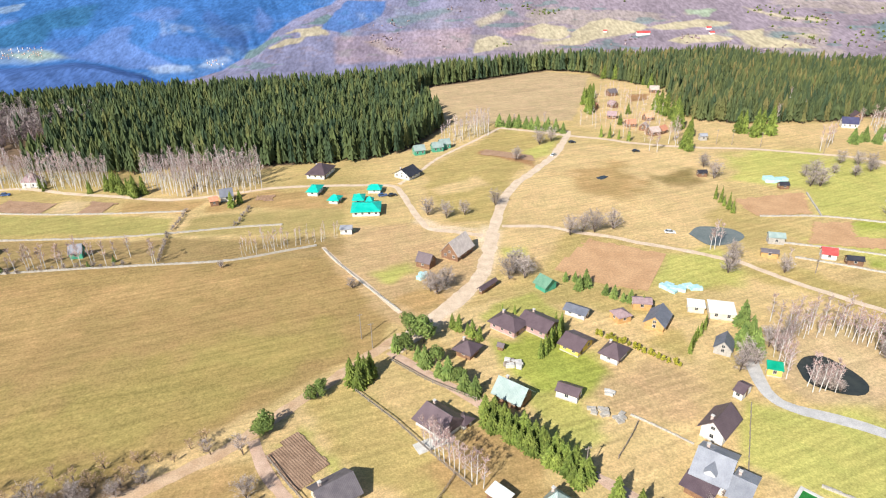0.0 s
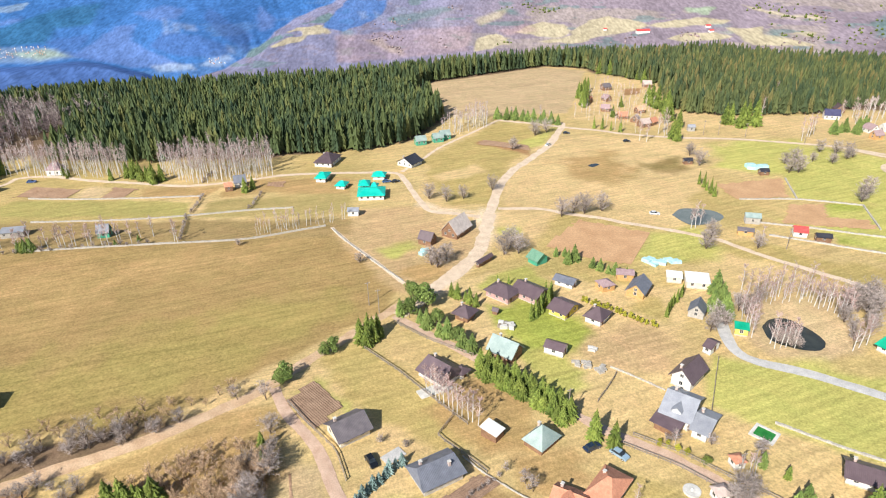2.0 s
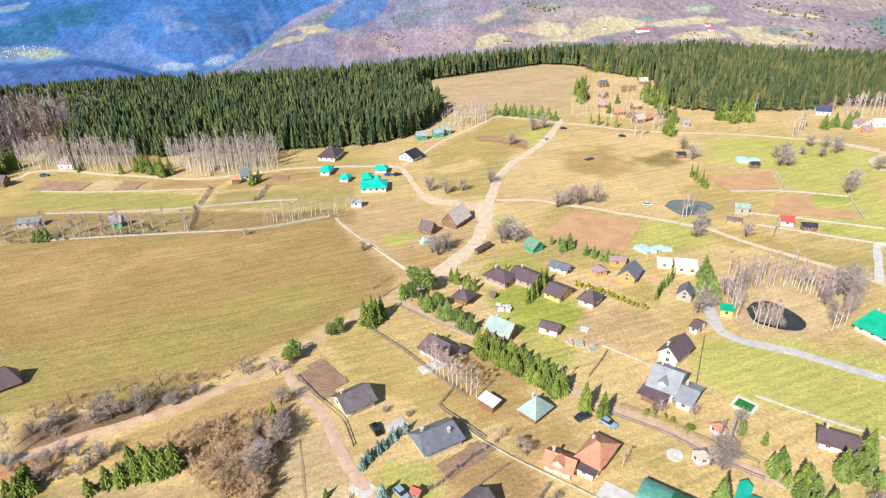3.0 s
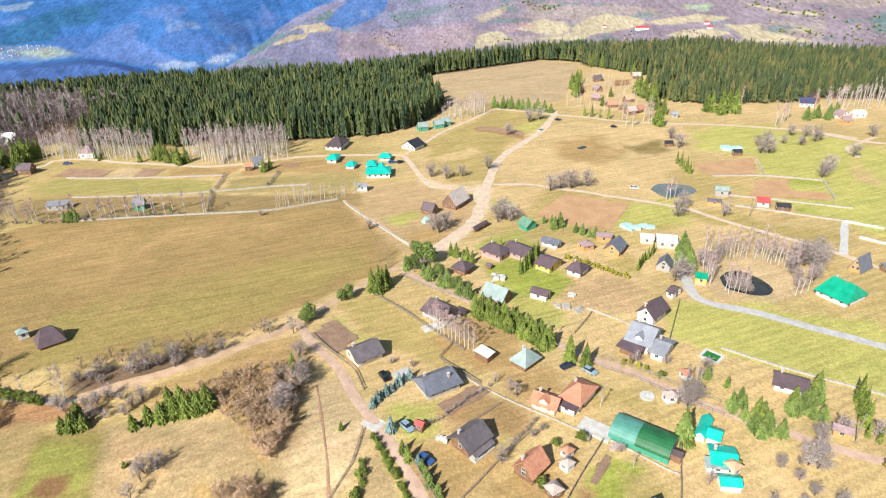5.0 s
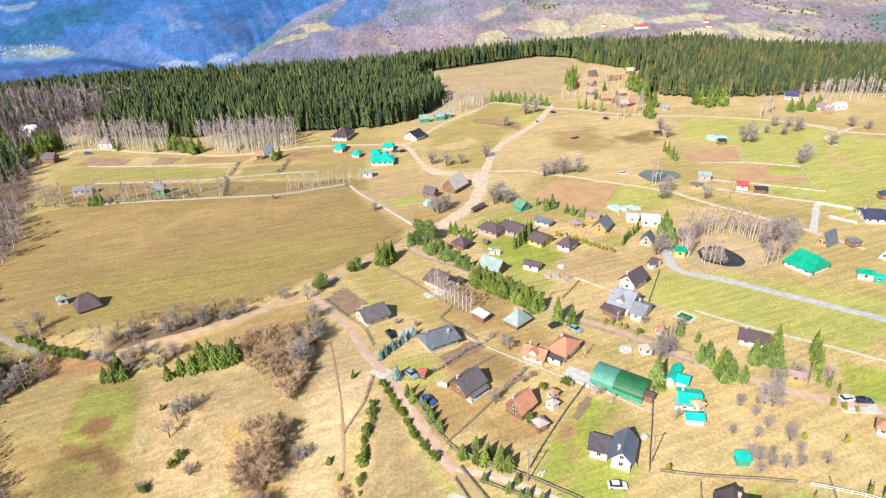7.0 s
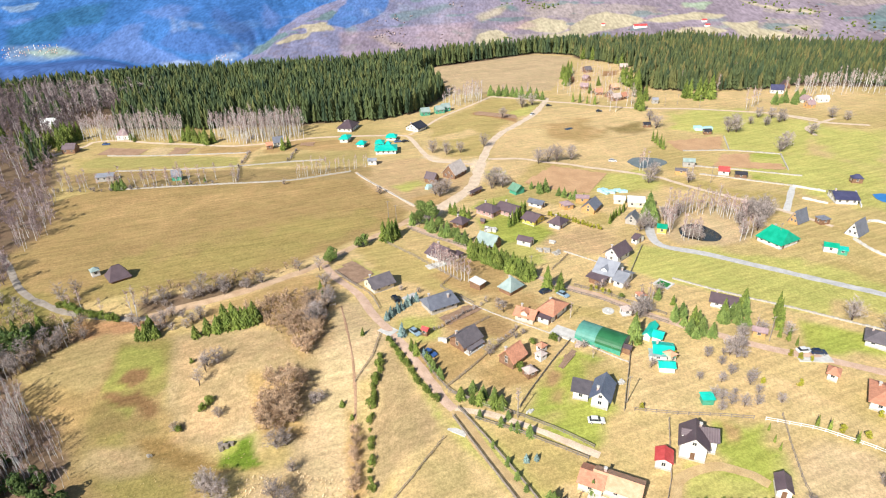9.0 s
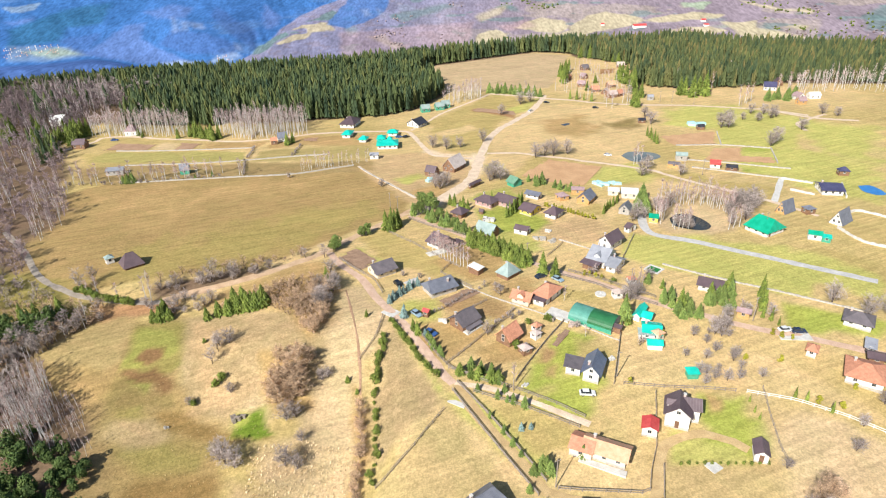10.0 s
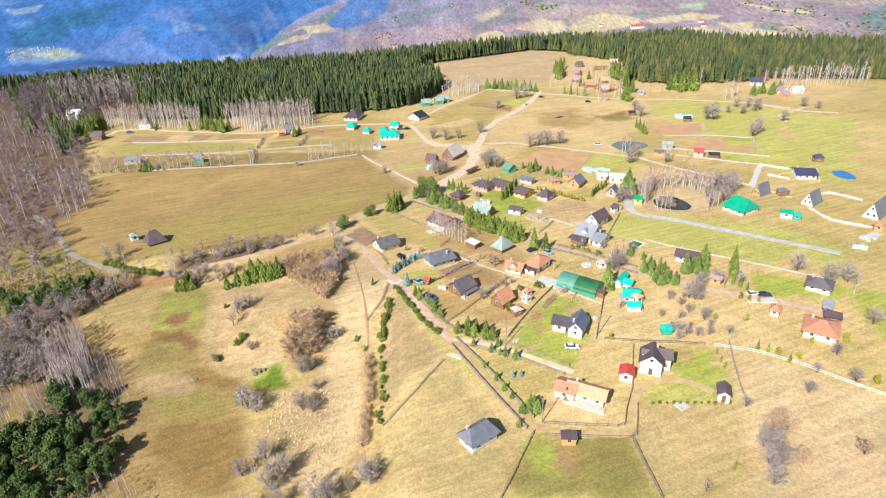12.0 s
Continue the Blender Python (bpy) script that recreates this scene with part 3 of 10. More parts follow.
plot(LAWN, 2, [(23.4, 144), (34.6, 143.7), (41.7, 132.9), (42.9, 125.7), (34.9, 122.6), (25.7, 127.4), (23.6, 133.5)])
plot(DRY, 2.5, [(44.7, 126.8), (59.8, 132.4), (64.3, 120.6), (59, 110.5), (42.4, 113), (38.4, 119.3)])
plot(STRAW, 2, [(36.9, 155.4), (46.8, 161.6), (55.4, 143), (50.3, 136.5), (39.4, 143.5)])
plot(OLIVE, 2, [(59.4, 145.7), (70.2, 148.3), (66.5, 132.2), (56.5, 141.6)])
plot(GRASSY, 2, [(20.2, 119.8), (31.5, 119.5), (36.3, 110.3), (32.2, 103.9), (22.9, 109.7)])
plot(OLIVE, 2, [(-34.8, 119), (-26.3, 126.2), (-4.8, 104.6), (6.5, 86.4), (1.7, 81.3), (-16.2, 92.8), (-25.5, 102)])
plot(GRASSY, 1.5, [(-39.6, 104), (-33.6, 110.2), (-21.5, 95.8), (-22, 92.9), (-32.9, 105.3), (-36.5, 100.8)])
plot(EARTH, 2, [(-4.7, 96.8), (9.5, 110.7), (24.7, 103.5), (18, 88.8), (9.4, 81), (1.8, 89.3)])
plot(STRAW, 2, [(-15.5, 81.9), (-7.6, 79.1), (-1.5, 71.8), (-10.2, 67.7), (-14.6, 70)])
plot(GRASSY, 2, [(-13, 67.8), (-4.4, 69.7), (-0.2, 59.5), (-7, 56.1), (-11.2, 59.8)])
plot(RUST, 1.5, [(-2.2, 65.4), (8.9, 72.6), (13, 69.2), (2.6, 61.3)])
plot(RUST, 2, [(8.8, 71.5), (15.9, 69.1), (21, 63.8), (14.9, 59.1), (11.2, 64)])
plot(EARTH, 2.5, [(-12.2, 52.9), (1.2, 59.4), (11.8, 55.5), (13.8, 48.7), (5.7, 41.3), (-2.9, 40.1), (-9.2, 44.9)])
plot(OLIVE, 2, [(32.1, 78), (43.6, 75.2), (51.8, 68), (53.5, 59.9), (37.6, 68.6)])
plot(EARTH, 2, [(14, 80.9), (26.4, 80.7), (30.1, 75.6), (21.7, 69), (14.7, 71.3)])
plot(EARTH, 2.5, [(6.9, 41.3), (16.6, 50.3), (27.8, 55.1), (33.2, 55), (19.9, 38.1), (12.6, 36.6)])
plot(LAWN, 1.5, [(25, 36.3), (31.7, 48.2), (36.1, 53.1), (43.1, 47.9), (34.4, 36)])
plot(RUST, 1.2, [(25.3, 37.9), (28.3, 43.9), (31.7, 42.3), (28.2, 36.4)])
plot(OLIVE, 2, [(37.4, 48), (48, 43.1), (46.8, 35.7), (36.2, 36)])
plot(STRAWG, 2, [(-111.3, 69.2), (-99.7, 65.3), (-97, 48.3), (-100.6, 43.1), (-116.5, 46), (-125.2, 50.6)])
plot(OLIVEG, 1.8, [(-99.7, 64.3), (-83.5, 64.7), (-79.1, 50.5), (-80.9, 40.9), (-89.7, 42.9), (-96.7, 46.3), (-98.7, 55.2)])
plot(LAWN, 1.2, [(-96.6, 48.3), (-91.8, 49.2), (-91, 45.3), (-95.8, 43.9)])
plot(OLIVEG, 4, [(-94.5, 41.1), (-80.8, 31.7), (-74.2, 21.7), (-61.7, 18.9), (-62.8, 11.3), (-73.3, 9.6), (-87.8, 18.6), (-95.6, 29.9)])
plot(STRAWP, 3, [(-82.8, 65.7), (-45.8, 67.7), (-38.8, 46.4), (-49, 40.9), (-58.6, 30), (-67.5, 27.4), (-76.9, 41.3)])
plot(BROWN, 3, [(-73.1, 9), (-57.8, 10.8), (-52.7, -2.6), (-52.6, -13.4), (-57.3, -16.2), (-67.2, -11.9), (-81.2, 0.4), (-77.2, 7.5)])
plot(STRAWP, 2, [(-55.9, 9.6), (-45.4, 5.3), (-34, -3.8), (-38.4, -14.4), (-52.7, -2.6)])
plot(SANDP, 2, [(-33.2, 62.9), (-19, 62.1), (-25.4, 45.8), (-26.3, 33.6), (-24.5, 15.1), (-24.7, -4.9), (-30.4, -16.8), (-40.5, -14.3), (-35.2, 3.9), (-34.7, 30.1), (-37.3, 46.4)])
plot(EARTH, 1.2, [(-27.8, 37.8), (-24, 33), (-20.4, 13.3), (-20.7, 5.1), (-22.4, -5.7), (-23.5, -15.6), (-26.8, -18.3), (-24.2, -5), (-23.1, 6.1), (-24.5, 19.5)])
plot(STRAWP, 2, [(-17.2, 58.5), (-2.1, 25.2), (-14.7, 10.5), (-17.1, 3.4), (-20.5, 27.2), (-18.4, 44.6)])
plot(MOSS, 1, [(-17.7, 60.3), (-14.9, 58.3), (-1.2, 28.7), (-2.1, 25.2)])
plot(FIELDP, 2, [(-15.8, 2.8), (-0.5, 20.7), (12.2, -1.1), (18.6, -7.8), (14.4, -20.4), (11.3, -25.8), (-21, -20.5), (-19.8, -4.9)])
plot(OLIVEG, 2, [(14.4, -20.7), (20.6, -8.4), (43.4, -9.1), (45.5, -26.3), (15.3, -23.9)])
plot(LAWN, 2, [(19, -10.5), (26.6, -9.8), (24.5, -18.3), (20, -17.3)])
plot(RUST, 2, [(26.1, -8.9), (30, -10.4), (27.3, -17.5), (24.9, -16.1)])
plot(FIELDP, 2, [(50.8, 2), (73.7, 0.4), (74, -8.7), (62.9, -22), (47.4, -26.4), (45.8, -9.5)])
plot(LAWN, 1.5, [(65.1, 23.6), (76.7, 23.1), (73.2, 6.9), (64.1, 12.7), (61.4, 13.9)])
plot(EARTH, 1.2, [(67.5, 23.5), (71.8, 22.3), (69.3, 18.1), (66.5, 18.7)])
plot(MOSS, 1.5, [(55.2, 11.4), (69, 7.1), (68.3, 3.4), (52.2, 4)])
plot(STRAW, 2, [(51.4, 51.7), (71.6, 47.6), (86, 38), (83.4, 27.4), (65.2, 28.1), (45.2, 28.7)])
plot(SANDP, 4, [(80.6, 22.5), (96.7, 17.1), (114.8, 3.5), (94.5, -28), (69.3, -27.3), (74, -8.7)])
plot(PINKY, 4, [(80.8, -9), (91.1, -12.9), (105.3, -9.7), (96.7, -24.6), (79.2, -22.6)])
plot(OLIVE, 2, [(9.5, 25.2), (25.3, 19.7), (32.1, 12.7), (25.8, 2.5), (16.1, 8.9)])
plot(STRAW, 2, [(25, 6.5), (44.4, 5.9), (42, -3.9), (23.5, -3.3)])
plot(MOSS, 3, [(96.9, 111.3), (125.5, 100.4), (145.7, 78.8), (136.9, 65.3), (115.1, 80.4), (80.1, 112.2)])
plot(STRAW, 2, [(118.7, 454.5), (141.8, 525.2), (192.6, 520.6), (158.4, 410.6), (138.3, 385), (107.7, 393.8)])
plot(SOILRED, 1, [(141.4, 452.7), (156.1, 455.7), (149, 435.2), (136.2, 432.2)])
plot(SANDP, 1.5, [(-169.3, 243.5), (-156.8, 241.4), (-156.2, 256.3), (-169.7, 259.5)])
plot(EARTH, 1.5, [(-139, 241.7), (-109.3, 238.7), (-102.4, 255.2), (-141.2, 255)])
plot(EARTH, 2, [(-101, 239.8), (-82.3, 245.6), (-41.2, 243.4), (-43.8, 267.1), (-86.4, 264.1), (-102.4, 255.2)])
plot(STRAWP, 2.5, [(-93, 27.7), (-80.5, 30.6), (-74.2, 21.7), (-81.5, 19), (-91.9, 20.7)])
plot(OLIVEG, 3, [(-181, 103.1), (-152, 96.5), (-123.4, 78.3), (-113.4, 74.4), (-126.8, 52), (-145.6, 45.1)])
plot(STRAWP, 2, [(-45.8, 67.7), (-33.2, 62.9), (-36.9, 46.4), (-37.8, 38.3), (-40.3, 51)])
plot(DRY, 2, [(-80.9, 62.9), (-68.6, 61.4), (-63.5, 49), (-72.1, 45.4)])
plot(DRY, 2, [(-71.6, 43.2), (-61.7, 40.4), (-61.8, 32.4), (-71.1, 30.8)])
plot(EARTH, 1.5, [(-55.8, 48), (-42.5, 46.6), (-38.6, 30.2), (-47, 28.6), (-53.5, 35.5)])
plot((0.36, 0.255, 0.12), 2, [(-190.6, 194.8), (-193.5, 216.5), (-107.3, 214.9), (-37.9, 213.9), (-36.2, 198.3), (-71, 196), (-109.7, 192.2), (-161.1, 186.6)])
plot((0.40, 0.34, 0.125), 1.5, [(-197.6, 223.5), (-197.3, 242.5), (-111.4, 236.4), (-107.7, 217.9)])
plot((0.42, 0.325, 0.14), 2, [(-103.3, 219.2), (-105.9, 236.9), (-75.5, 241.1), (-41.2, 243.4), (-38.4, 218.4)])
plot(EARTH, 2, [(-60.7, 81.8), (-51.1, 87.3), (-40.6, 90.8), (-35.6, 68.6), (-38.2, 57.1), (-42.6, 52.6), (-48.9, 61.4), (-58.9, 70.7)])
plot(SOILRED, 2, [(-119.6, 75.6), (-110.4, 75.3), (-90.5, 74.8), (-89.8, 69.9), (-106.1, 67.5), (-112.6, 63.9)])
plot(SANDP, 2, [(94.3, 142.4), (112.7, 139), (119.4, 127), (109.5, 118.7), (103.9, 128.6), (93.3, 131.7)])
# the hollow beside the gully: grass, dead bracken and a wet green spot
BRACKEN, AMBER, FRESH, FLAX = (0.225, 0.13, 0.062), (0.295, 0.19, 0.075), (0.16, 0.23, 0.03), (0.30, 0.285, 0.08)
plot(FLAX, 1, [(-97.8, 61.4), (-85.5, 60.5), (-81.7, 51.0), (-83.8, 49.0), (-90.4, 51.2), (-93.4, 48.1), (-90.4, 44.7), (-95.8, 44.7)])
plot(UMBER, 2, [(-94.7, 41.3), (-85.4, 37.5), (-78.7, 36.0), (-75.8, 31.7), (-90.0, 29.8), (-96.3, 30.5), (-95.2, 36.8)])
plot(BRACKEN, 0.8, [(-95.3, 44.7), (-90.0, 43.6), (-86.4, 45.5), (-79.3, 41.5), (-78.8, 38.9), (-80.6, 36.0), (-85.1, 38.8), (-90.1, 39.5), (-95.3, 42.8)])
plot(BRACKEN, 0.8, [(-92.6, 52.3), (-86.4, 52.9), (-85.6, 49.4), (-88.5, 46.1), (-93.4, 48.1)])
plot(AMBER, 1.2, [(-83.2, 31.3), (-76.5, 31.6), (-68.2, 26.9), (-58.9, 23.5), (-47.2, 21.4), (-45.5, 19.3), (-56.9, 19.4), (-66.3, 21.4), (-75.7, 25.1), (-81.4, 28.4)])
plot(FRESH, 0.7, [(-55.3, 29.9), (-51.5, 30.2), (-47.7, 22.3), (-44.8, 20.7), (-51.2, 19.8), (-58.6, 21.3), (-57.6, 24.3), (-55.0, 25.9)])



def build_ground():
    xs = np.concatenate([-np.geomspace(2600, 340, 22), np.arange(-330, -130, 2.5), np.arange(-130, 150, 1.25), np.arange(150, 331, 2.5), np.geomspace(340, 2600, 22)])
    ys = np.concatenate([-np.geomspace(2600, 70, 18), np.arange(-60, -36, 2.0), np.arange(-36, 240, 1.25), np.arange(240, 561, 2.5), np.geomspace(572, 2500, 22)])
    X, Y = np.meshgrid(xs, ys)
    Z = ground_z(X, Y)
    nx, ny = len(xs), len(ys)
    v = np.stack([X, Y, Z], -1).reshape(-1, 3)
    i = (np.arange(ny - 1)[:, None] * nx + np.arange(nx - 1)[None]).ravel()
    f = np.stack([i, i + 1, i + nx + 1, i + nx], 1)
    me = bpy.data.meshes.new("ground")
    me.from_pydata(v.tolist(), [], f.tolist())
    x, y = v[:, 0], v[:, 1]
    big, mid = wave_noise(x, y, 55, 5)[:, None], wave_noise(x, y, 14, 6)[:, None]
    col = np.array(STRAW) * (1 - big) + np.array(OLIVE) * big
    col = col * (0.94 + 0.12 * mid)
    for colour, feather, points in PLOTS:
        wide = 4 * feather + 4
        near = np.flatnonzero((x > min(p[0] for p in points) - wide) & (x < max(p[0] for p in points) + wide) & (y > min(p[1] for p in points) - wide) & (y < max(p[1] for p in points) + wide))
        px, py = x[near], y[near]
        d = inside(px, py, points) + feather * 1.6 * (wave_noise(px, py, 6, 9) - 0.5) + feather * 1.2 * (wave_noise(px, py, 17, 12) - 0.5) + 0.8 * (wave_noise(px, py, 2.2, 13) - 0.5)
        a = smooth(-feather, feather, d)[:, None]
        col[near] = col[near] * (1 - a) + a * colour * (0.95 + 0.1 * mid[near])
    layer = me.color_attributes.new("plot", "FLOAT_COLOR", "POINT")
    layer.data.foreach_set("color", np.concatenate([col, np.ones((len(col), 1))], 1).astype(np.float32).ravel())
    me.polygons.foreach_set("use_smooth", np.ones(len(f), bool))
    me.materials.append(GRASS)
    tagged(new("ground", me), "dry spring grass in straw, olive and tan plots", "ground", kind="structure")


build_ground()


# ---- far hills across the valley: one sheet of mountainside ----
# the blues and greys carry the distance haze in their base colour
DEEP, HAZE_BLUE_WOOD, HAZE_GREY_WOOD, BROWN_WOOD, FIELD, HAZE_FIELD, CLIFF, FIRS = (0.027, 0.10, 0.25), (0.052, 0.148, 0.375), (0.20, 0.20, 0.30), (0.245, 0.20, 0.235), (0.43, 0.37, 0.25), (0.20, 0.28, 0.39), (0.27, 0.31, 0.40), (0.12, 0.19, 0.19)
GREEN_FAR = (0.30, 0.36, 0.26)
# SHADED is the shade of turned-away slopes, put in as a colour
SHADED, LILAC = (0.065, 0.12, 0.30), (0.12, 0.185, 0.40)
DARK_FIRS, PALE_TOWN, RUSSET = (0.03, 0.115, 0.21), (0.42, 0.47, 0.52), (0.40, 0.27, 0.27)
FAR_AREAS = []


def far_area(colour, strength, points):
    """A wood, field, scar or painted shade on the far slopes: its outline by azimuth and by angle below the horizon, in
    degrees.
    """
    FAR_AREAS.append((np.array(colour), strength, points))


far_area(DARK_FIRS, 0.75, [(-34.73, 4.94), (-32.39, 4.33), (-29.58, 3.71), (-27.19, 3.64), (-28.34, 5.03), (-30.74, 5.18), (-31.78, 6.21), (-35.1, 6.18)])
far_area(LILAC, 0.7, [(-34.6, 4.48), (-32.66, 4.23), (-32.8, 4.5), (-34.35, 4.85)])
far_area(HAZE_FIELD, 0.8, [(-34.31, 3.49), (-32.86, 3.43), (-32.11, 3.32), (-32.57, 3.68), (-34.07, 3.89)])
far_area(HAZE_FIELD, 0.7, [(-35.11, 6.22), (-32.97, 6.39), (-31.13, 6.65), (-29.74, 7.38), (-31.35, 7.47), (-33.24, 7.36), (-35.4, 7.2)])
far_area(GREEN_FAR, 0.7, [(-34.16, 6.68), (-31.9, 6.66), (-30.1, 7.25), (-32.44, 7.23)])
far_area(LILAC, 0.65, [(-30.49, 7.22), (-28.49, 6.46), (-26.57, 5.32), (-25.09, 5.25), (-25.8, 6.5), (-23.91, 7.76), (-22.3, 8.67), (-26.25, 8.45), (-28.2, 7.78)])
far_area(LILAC, 0.6, [(-24.9, 4.41), (-22.68, 4.02), (-20.98, 4.28), (-22.01, 5.01), (-24.19, 5.05)])
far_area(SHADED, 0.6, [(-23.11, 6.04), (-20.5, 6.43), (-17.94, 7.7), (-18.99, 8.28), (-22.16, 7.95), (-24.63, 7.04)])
far_area(LILAC, 0.7, [(-15.29, 4.37), (-14.25, 5.41), (-14.59, 6.13), (-15.43, 6.27), (-15.58, 5.35)])
far_area(CLIFF, 0.4, [(-23.07, 5.03), (-22.74, 5.14), (-22.82, 5.93), (-23.1, 6.0)])
far_area(CLIFF, 0.4, [(-22.41, 5.25), (-22.0, 5.36), (-22.03, 5.98), (-22.38, 5.96)])
far_area(CLIFF, 0.4, [(-21.66, 5.47), (-20.8, 5.61), (-20.77, 5.97), (-21.49, 5.92)])
far_area(CLIFF, 0.4, [(-18.44, 7.3), (-18.02, 7.6), (-17.99, 7.98), (-18.35, 7.86)])
far_area(PALE_TOWN, 0.4, [(-24.53, 8.57), (-23.16, 8.42), (-21.61, 8.64), (-21.36, 9.03), (-24.15, 8.88)])
far_area(PALE_TOWN, 0.35, [(-20.86, 8.79), (-19.68, 8.23), (-18.39, 8.13), (-18.07, 8.44), (-19.57, 8.89)])
far_area(FIRS, 0.85, [(-17.1, 8.41), (-16.41, 7.7), (-15.09, 7.22), (-13.95, 6.72), (-13.83, 6.91), (-15.16, 7.68), (-16.22, 8.33)])
far_area(FIRS, 0.85, [(-13.0, 6.16), (-12.12, 5.78), (-10.87, 5.56), (-9.59, 5.05), (-9.12, 5.25), (-9.67, 5.79), (-10.91, 5.93), (-12.16, 6.06)])
far_area(FIELD, 0.9, [(-14.95, 7.6), (-14.03, 7.28), (-12.76, 6.97), (-11.78, 6.97), (-12.31, 7.27), (-13.57, 7.54), (-14.59, 7.81)])
far_area(FIELD, 0.9, [(-13.19, 6.48), (-12.41, 6.14), (-10.93, 6.02), (-10.05, 6.15), (-9.5, 6.64), (-11.01, 6.77), (-12.03, 7.0), (-12.22, 6.52)])
far_area(HAZE_BLUE_WOOD, 0.8, [(-10.21, 6.28), (-9.11, 5.16), (-7.77, 4.05), (-4.31, 4.15), (-4.89, 5.39), (-6.44, 6.09), (-8.5, 6.59)])
far_area(CLIFF, 0.4, [(-6.97, 5.14), (-6.37, 5.07), (-6.11, 5.63), (-6.82, 5.8)])
far_area(CLIFF, 0.4, [(-5.66, 4.99), (-5.08, 5.29), (-4.92, 5.86), (-5.51, 5.65)])
far_area(CLIFF, 0.4, [(-3.83, 4.58), (-2.59, 4.89), (-2.11, 5.28), (-3.47, 5.24)])
far_area(FIRS, 0.6, [(-4.4, 5.69), (-1.85, 5.28), (0.18, 4.86), (1.18, 5.07), (-0.86, 5.68), (-3.41, 6.19)])
far_area(FIRS, 0.5, [(-8.51, 6.68), (-7.74, 6.52), (-7.53, 7.0), (-8.3, 7.16)])
far_area(FIRS, 0.5, [(-8.9, 8.19), (-7.88, 8.14), (-7.92, 8.62), (-8.8, 8.68)])
far_area(FIELD, 0.5, [(-6.55, 7.42), (-5.01, 7.38), (-4.54, 8.07), (-3.01, 8.31), (-3.3, 8.89), (-4.57, 8.55)])
far_area(FIELD, 0.95, [(3.61, 7.29), (5.24, 7.02), (6.27, 7.51), (6.54, 8.09), (4.76, 8.46), (3.21, 8.73), (3.1, 8.1)])
far_area(FIELD, 0.95, [(6.51, 7.03), (7.76, 6.66), (9.24, 6.2), (10.98, 6.39), (11.76, 6.86), (10.8, 7.42), (8.8, 7.33)])
far_area(FIELD, 0.95, [(8.57, 7.81), (11.31, 7.52), (13.48, 6.94), (13.3, 7.69), (11.34, 7.99)])
far_area(FIELD, 0.95, [(11.76, 6.95), (13.16, 6.11), (14.81, 5.74), (16.49, 5.91), (18.42, 6.43), (15.66, 7.02), (14.24, 7.31), (12.8, 7.6)])
far_area(FIELD, 0.95, [(17.95, 6.44), (19.3, 6.15), (21.94, 5.75), (24.57, 5.87), (23.98, 6.15), (21.15, 6.39), (19.35, 6.51)])
far_area(FIELD, 0.95, [(19.93, 7.4), (21.22, 6.83), (23.41, 6.69), (25.0, 7.08), (23.97, 7.38), (21.32, 7.55)])
far_area(FIELD, 0.95, [(24.23, 6.4), (26.95, 6.24), (27.26, 6.74), (29.36, 7.09), (31.42, 7.49), (27.04, 7.79), (25.67, 7.23)])
far_area(FIELD, 0.8, [(25.2, 4.67), (26.49, 4.9), (28.98, 5.26), (31.71, 5.43), (30.6, 5.54), (27.83, 5.54), (26.11, 5.07)])
far_area(FIELD, 0.8, [(29.22, 6.42), (30.82, 6.52), (30.5, 6.87), (29.09, 6.76)])
far_area(FIELD, 0.7, [(3.2, 5.95), (5.21, 5.23), (6.2, 5.06), (5.72, 5.89), (3.71, 6.53)])
far_area(GREEN_FAR, 0.9, [(20.7, 4.89), (23.13, 4.95), (22.76, 5.39), (21.21, 5.32)])
far_area(GREEN_FAR, 0.7, [(23.63, 6.68), (24.94, 6.73), (24.76, 6.91), (23.79, 6.85)])
far_area(RUSSET, 0.5, [(4.73, 6.73), (7.75, 6.47), (8.78, 6.95), (6.27, 7.32)])
far_area(RUSSET, 0.4, [(-9.04, 7.04), (-3.95, 6.74), (3.2, 6.42), (2.69, 8.58), (-4.09, 9.15), (-9.25, 9.19)])
far_area(FIRS, 0.7, [(34.32, 5.57), (35.18, 5.07), (35.85, 4.74), (36.36, 6.65), (34.86, 6.58)])
far_area(FIRS, 0.6, [(5.95, 5.05), (6.96, 5.25), (7.47, 5.72), (6.22, 5.61)])
far_area(FIRS, 0.5, [(22.89, 6.17), (24.62, 6.13), (24.45, 6.4), (23.15, 6.43)])
far_area(FIRS, 0.5, [(26.79, 6.5), (28.05, 6.63), (28.93, 6.94), (27.29, 6.91)])
# painted shade: the dome's right flank, then the valley left of the dome
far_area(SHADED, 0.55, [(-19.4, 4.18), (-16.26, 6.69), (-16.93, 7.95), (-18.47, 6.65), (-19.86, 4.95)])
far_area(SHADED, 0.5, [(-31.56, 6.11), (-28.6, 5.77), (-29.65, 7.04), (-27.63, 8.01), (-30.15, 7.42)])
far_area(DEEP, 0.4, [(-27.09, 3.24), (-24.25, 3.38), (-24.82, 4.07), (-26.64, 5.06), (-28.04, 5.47)])



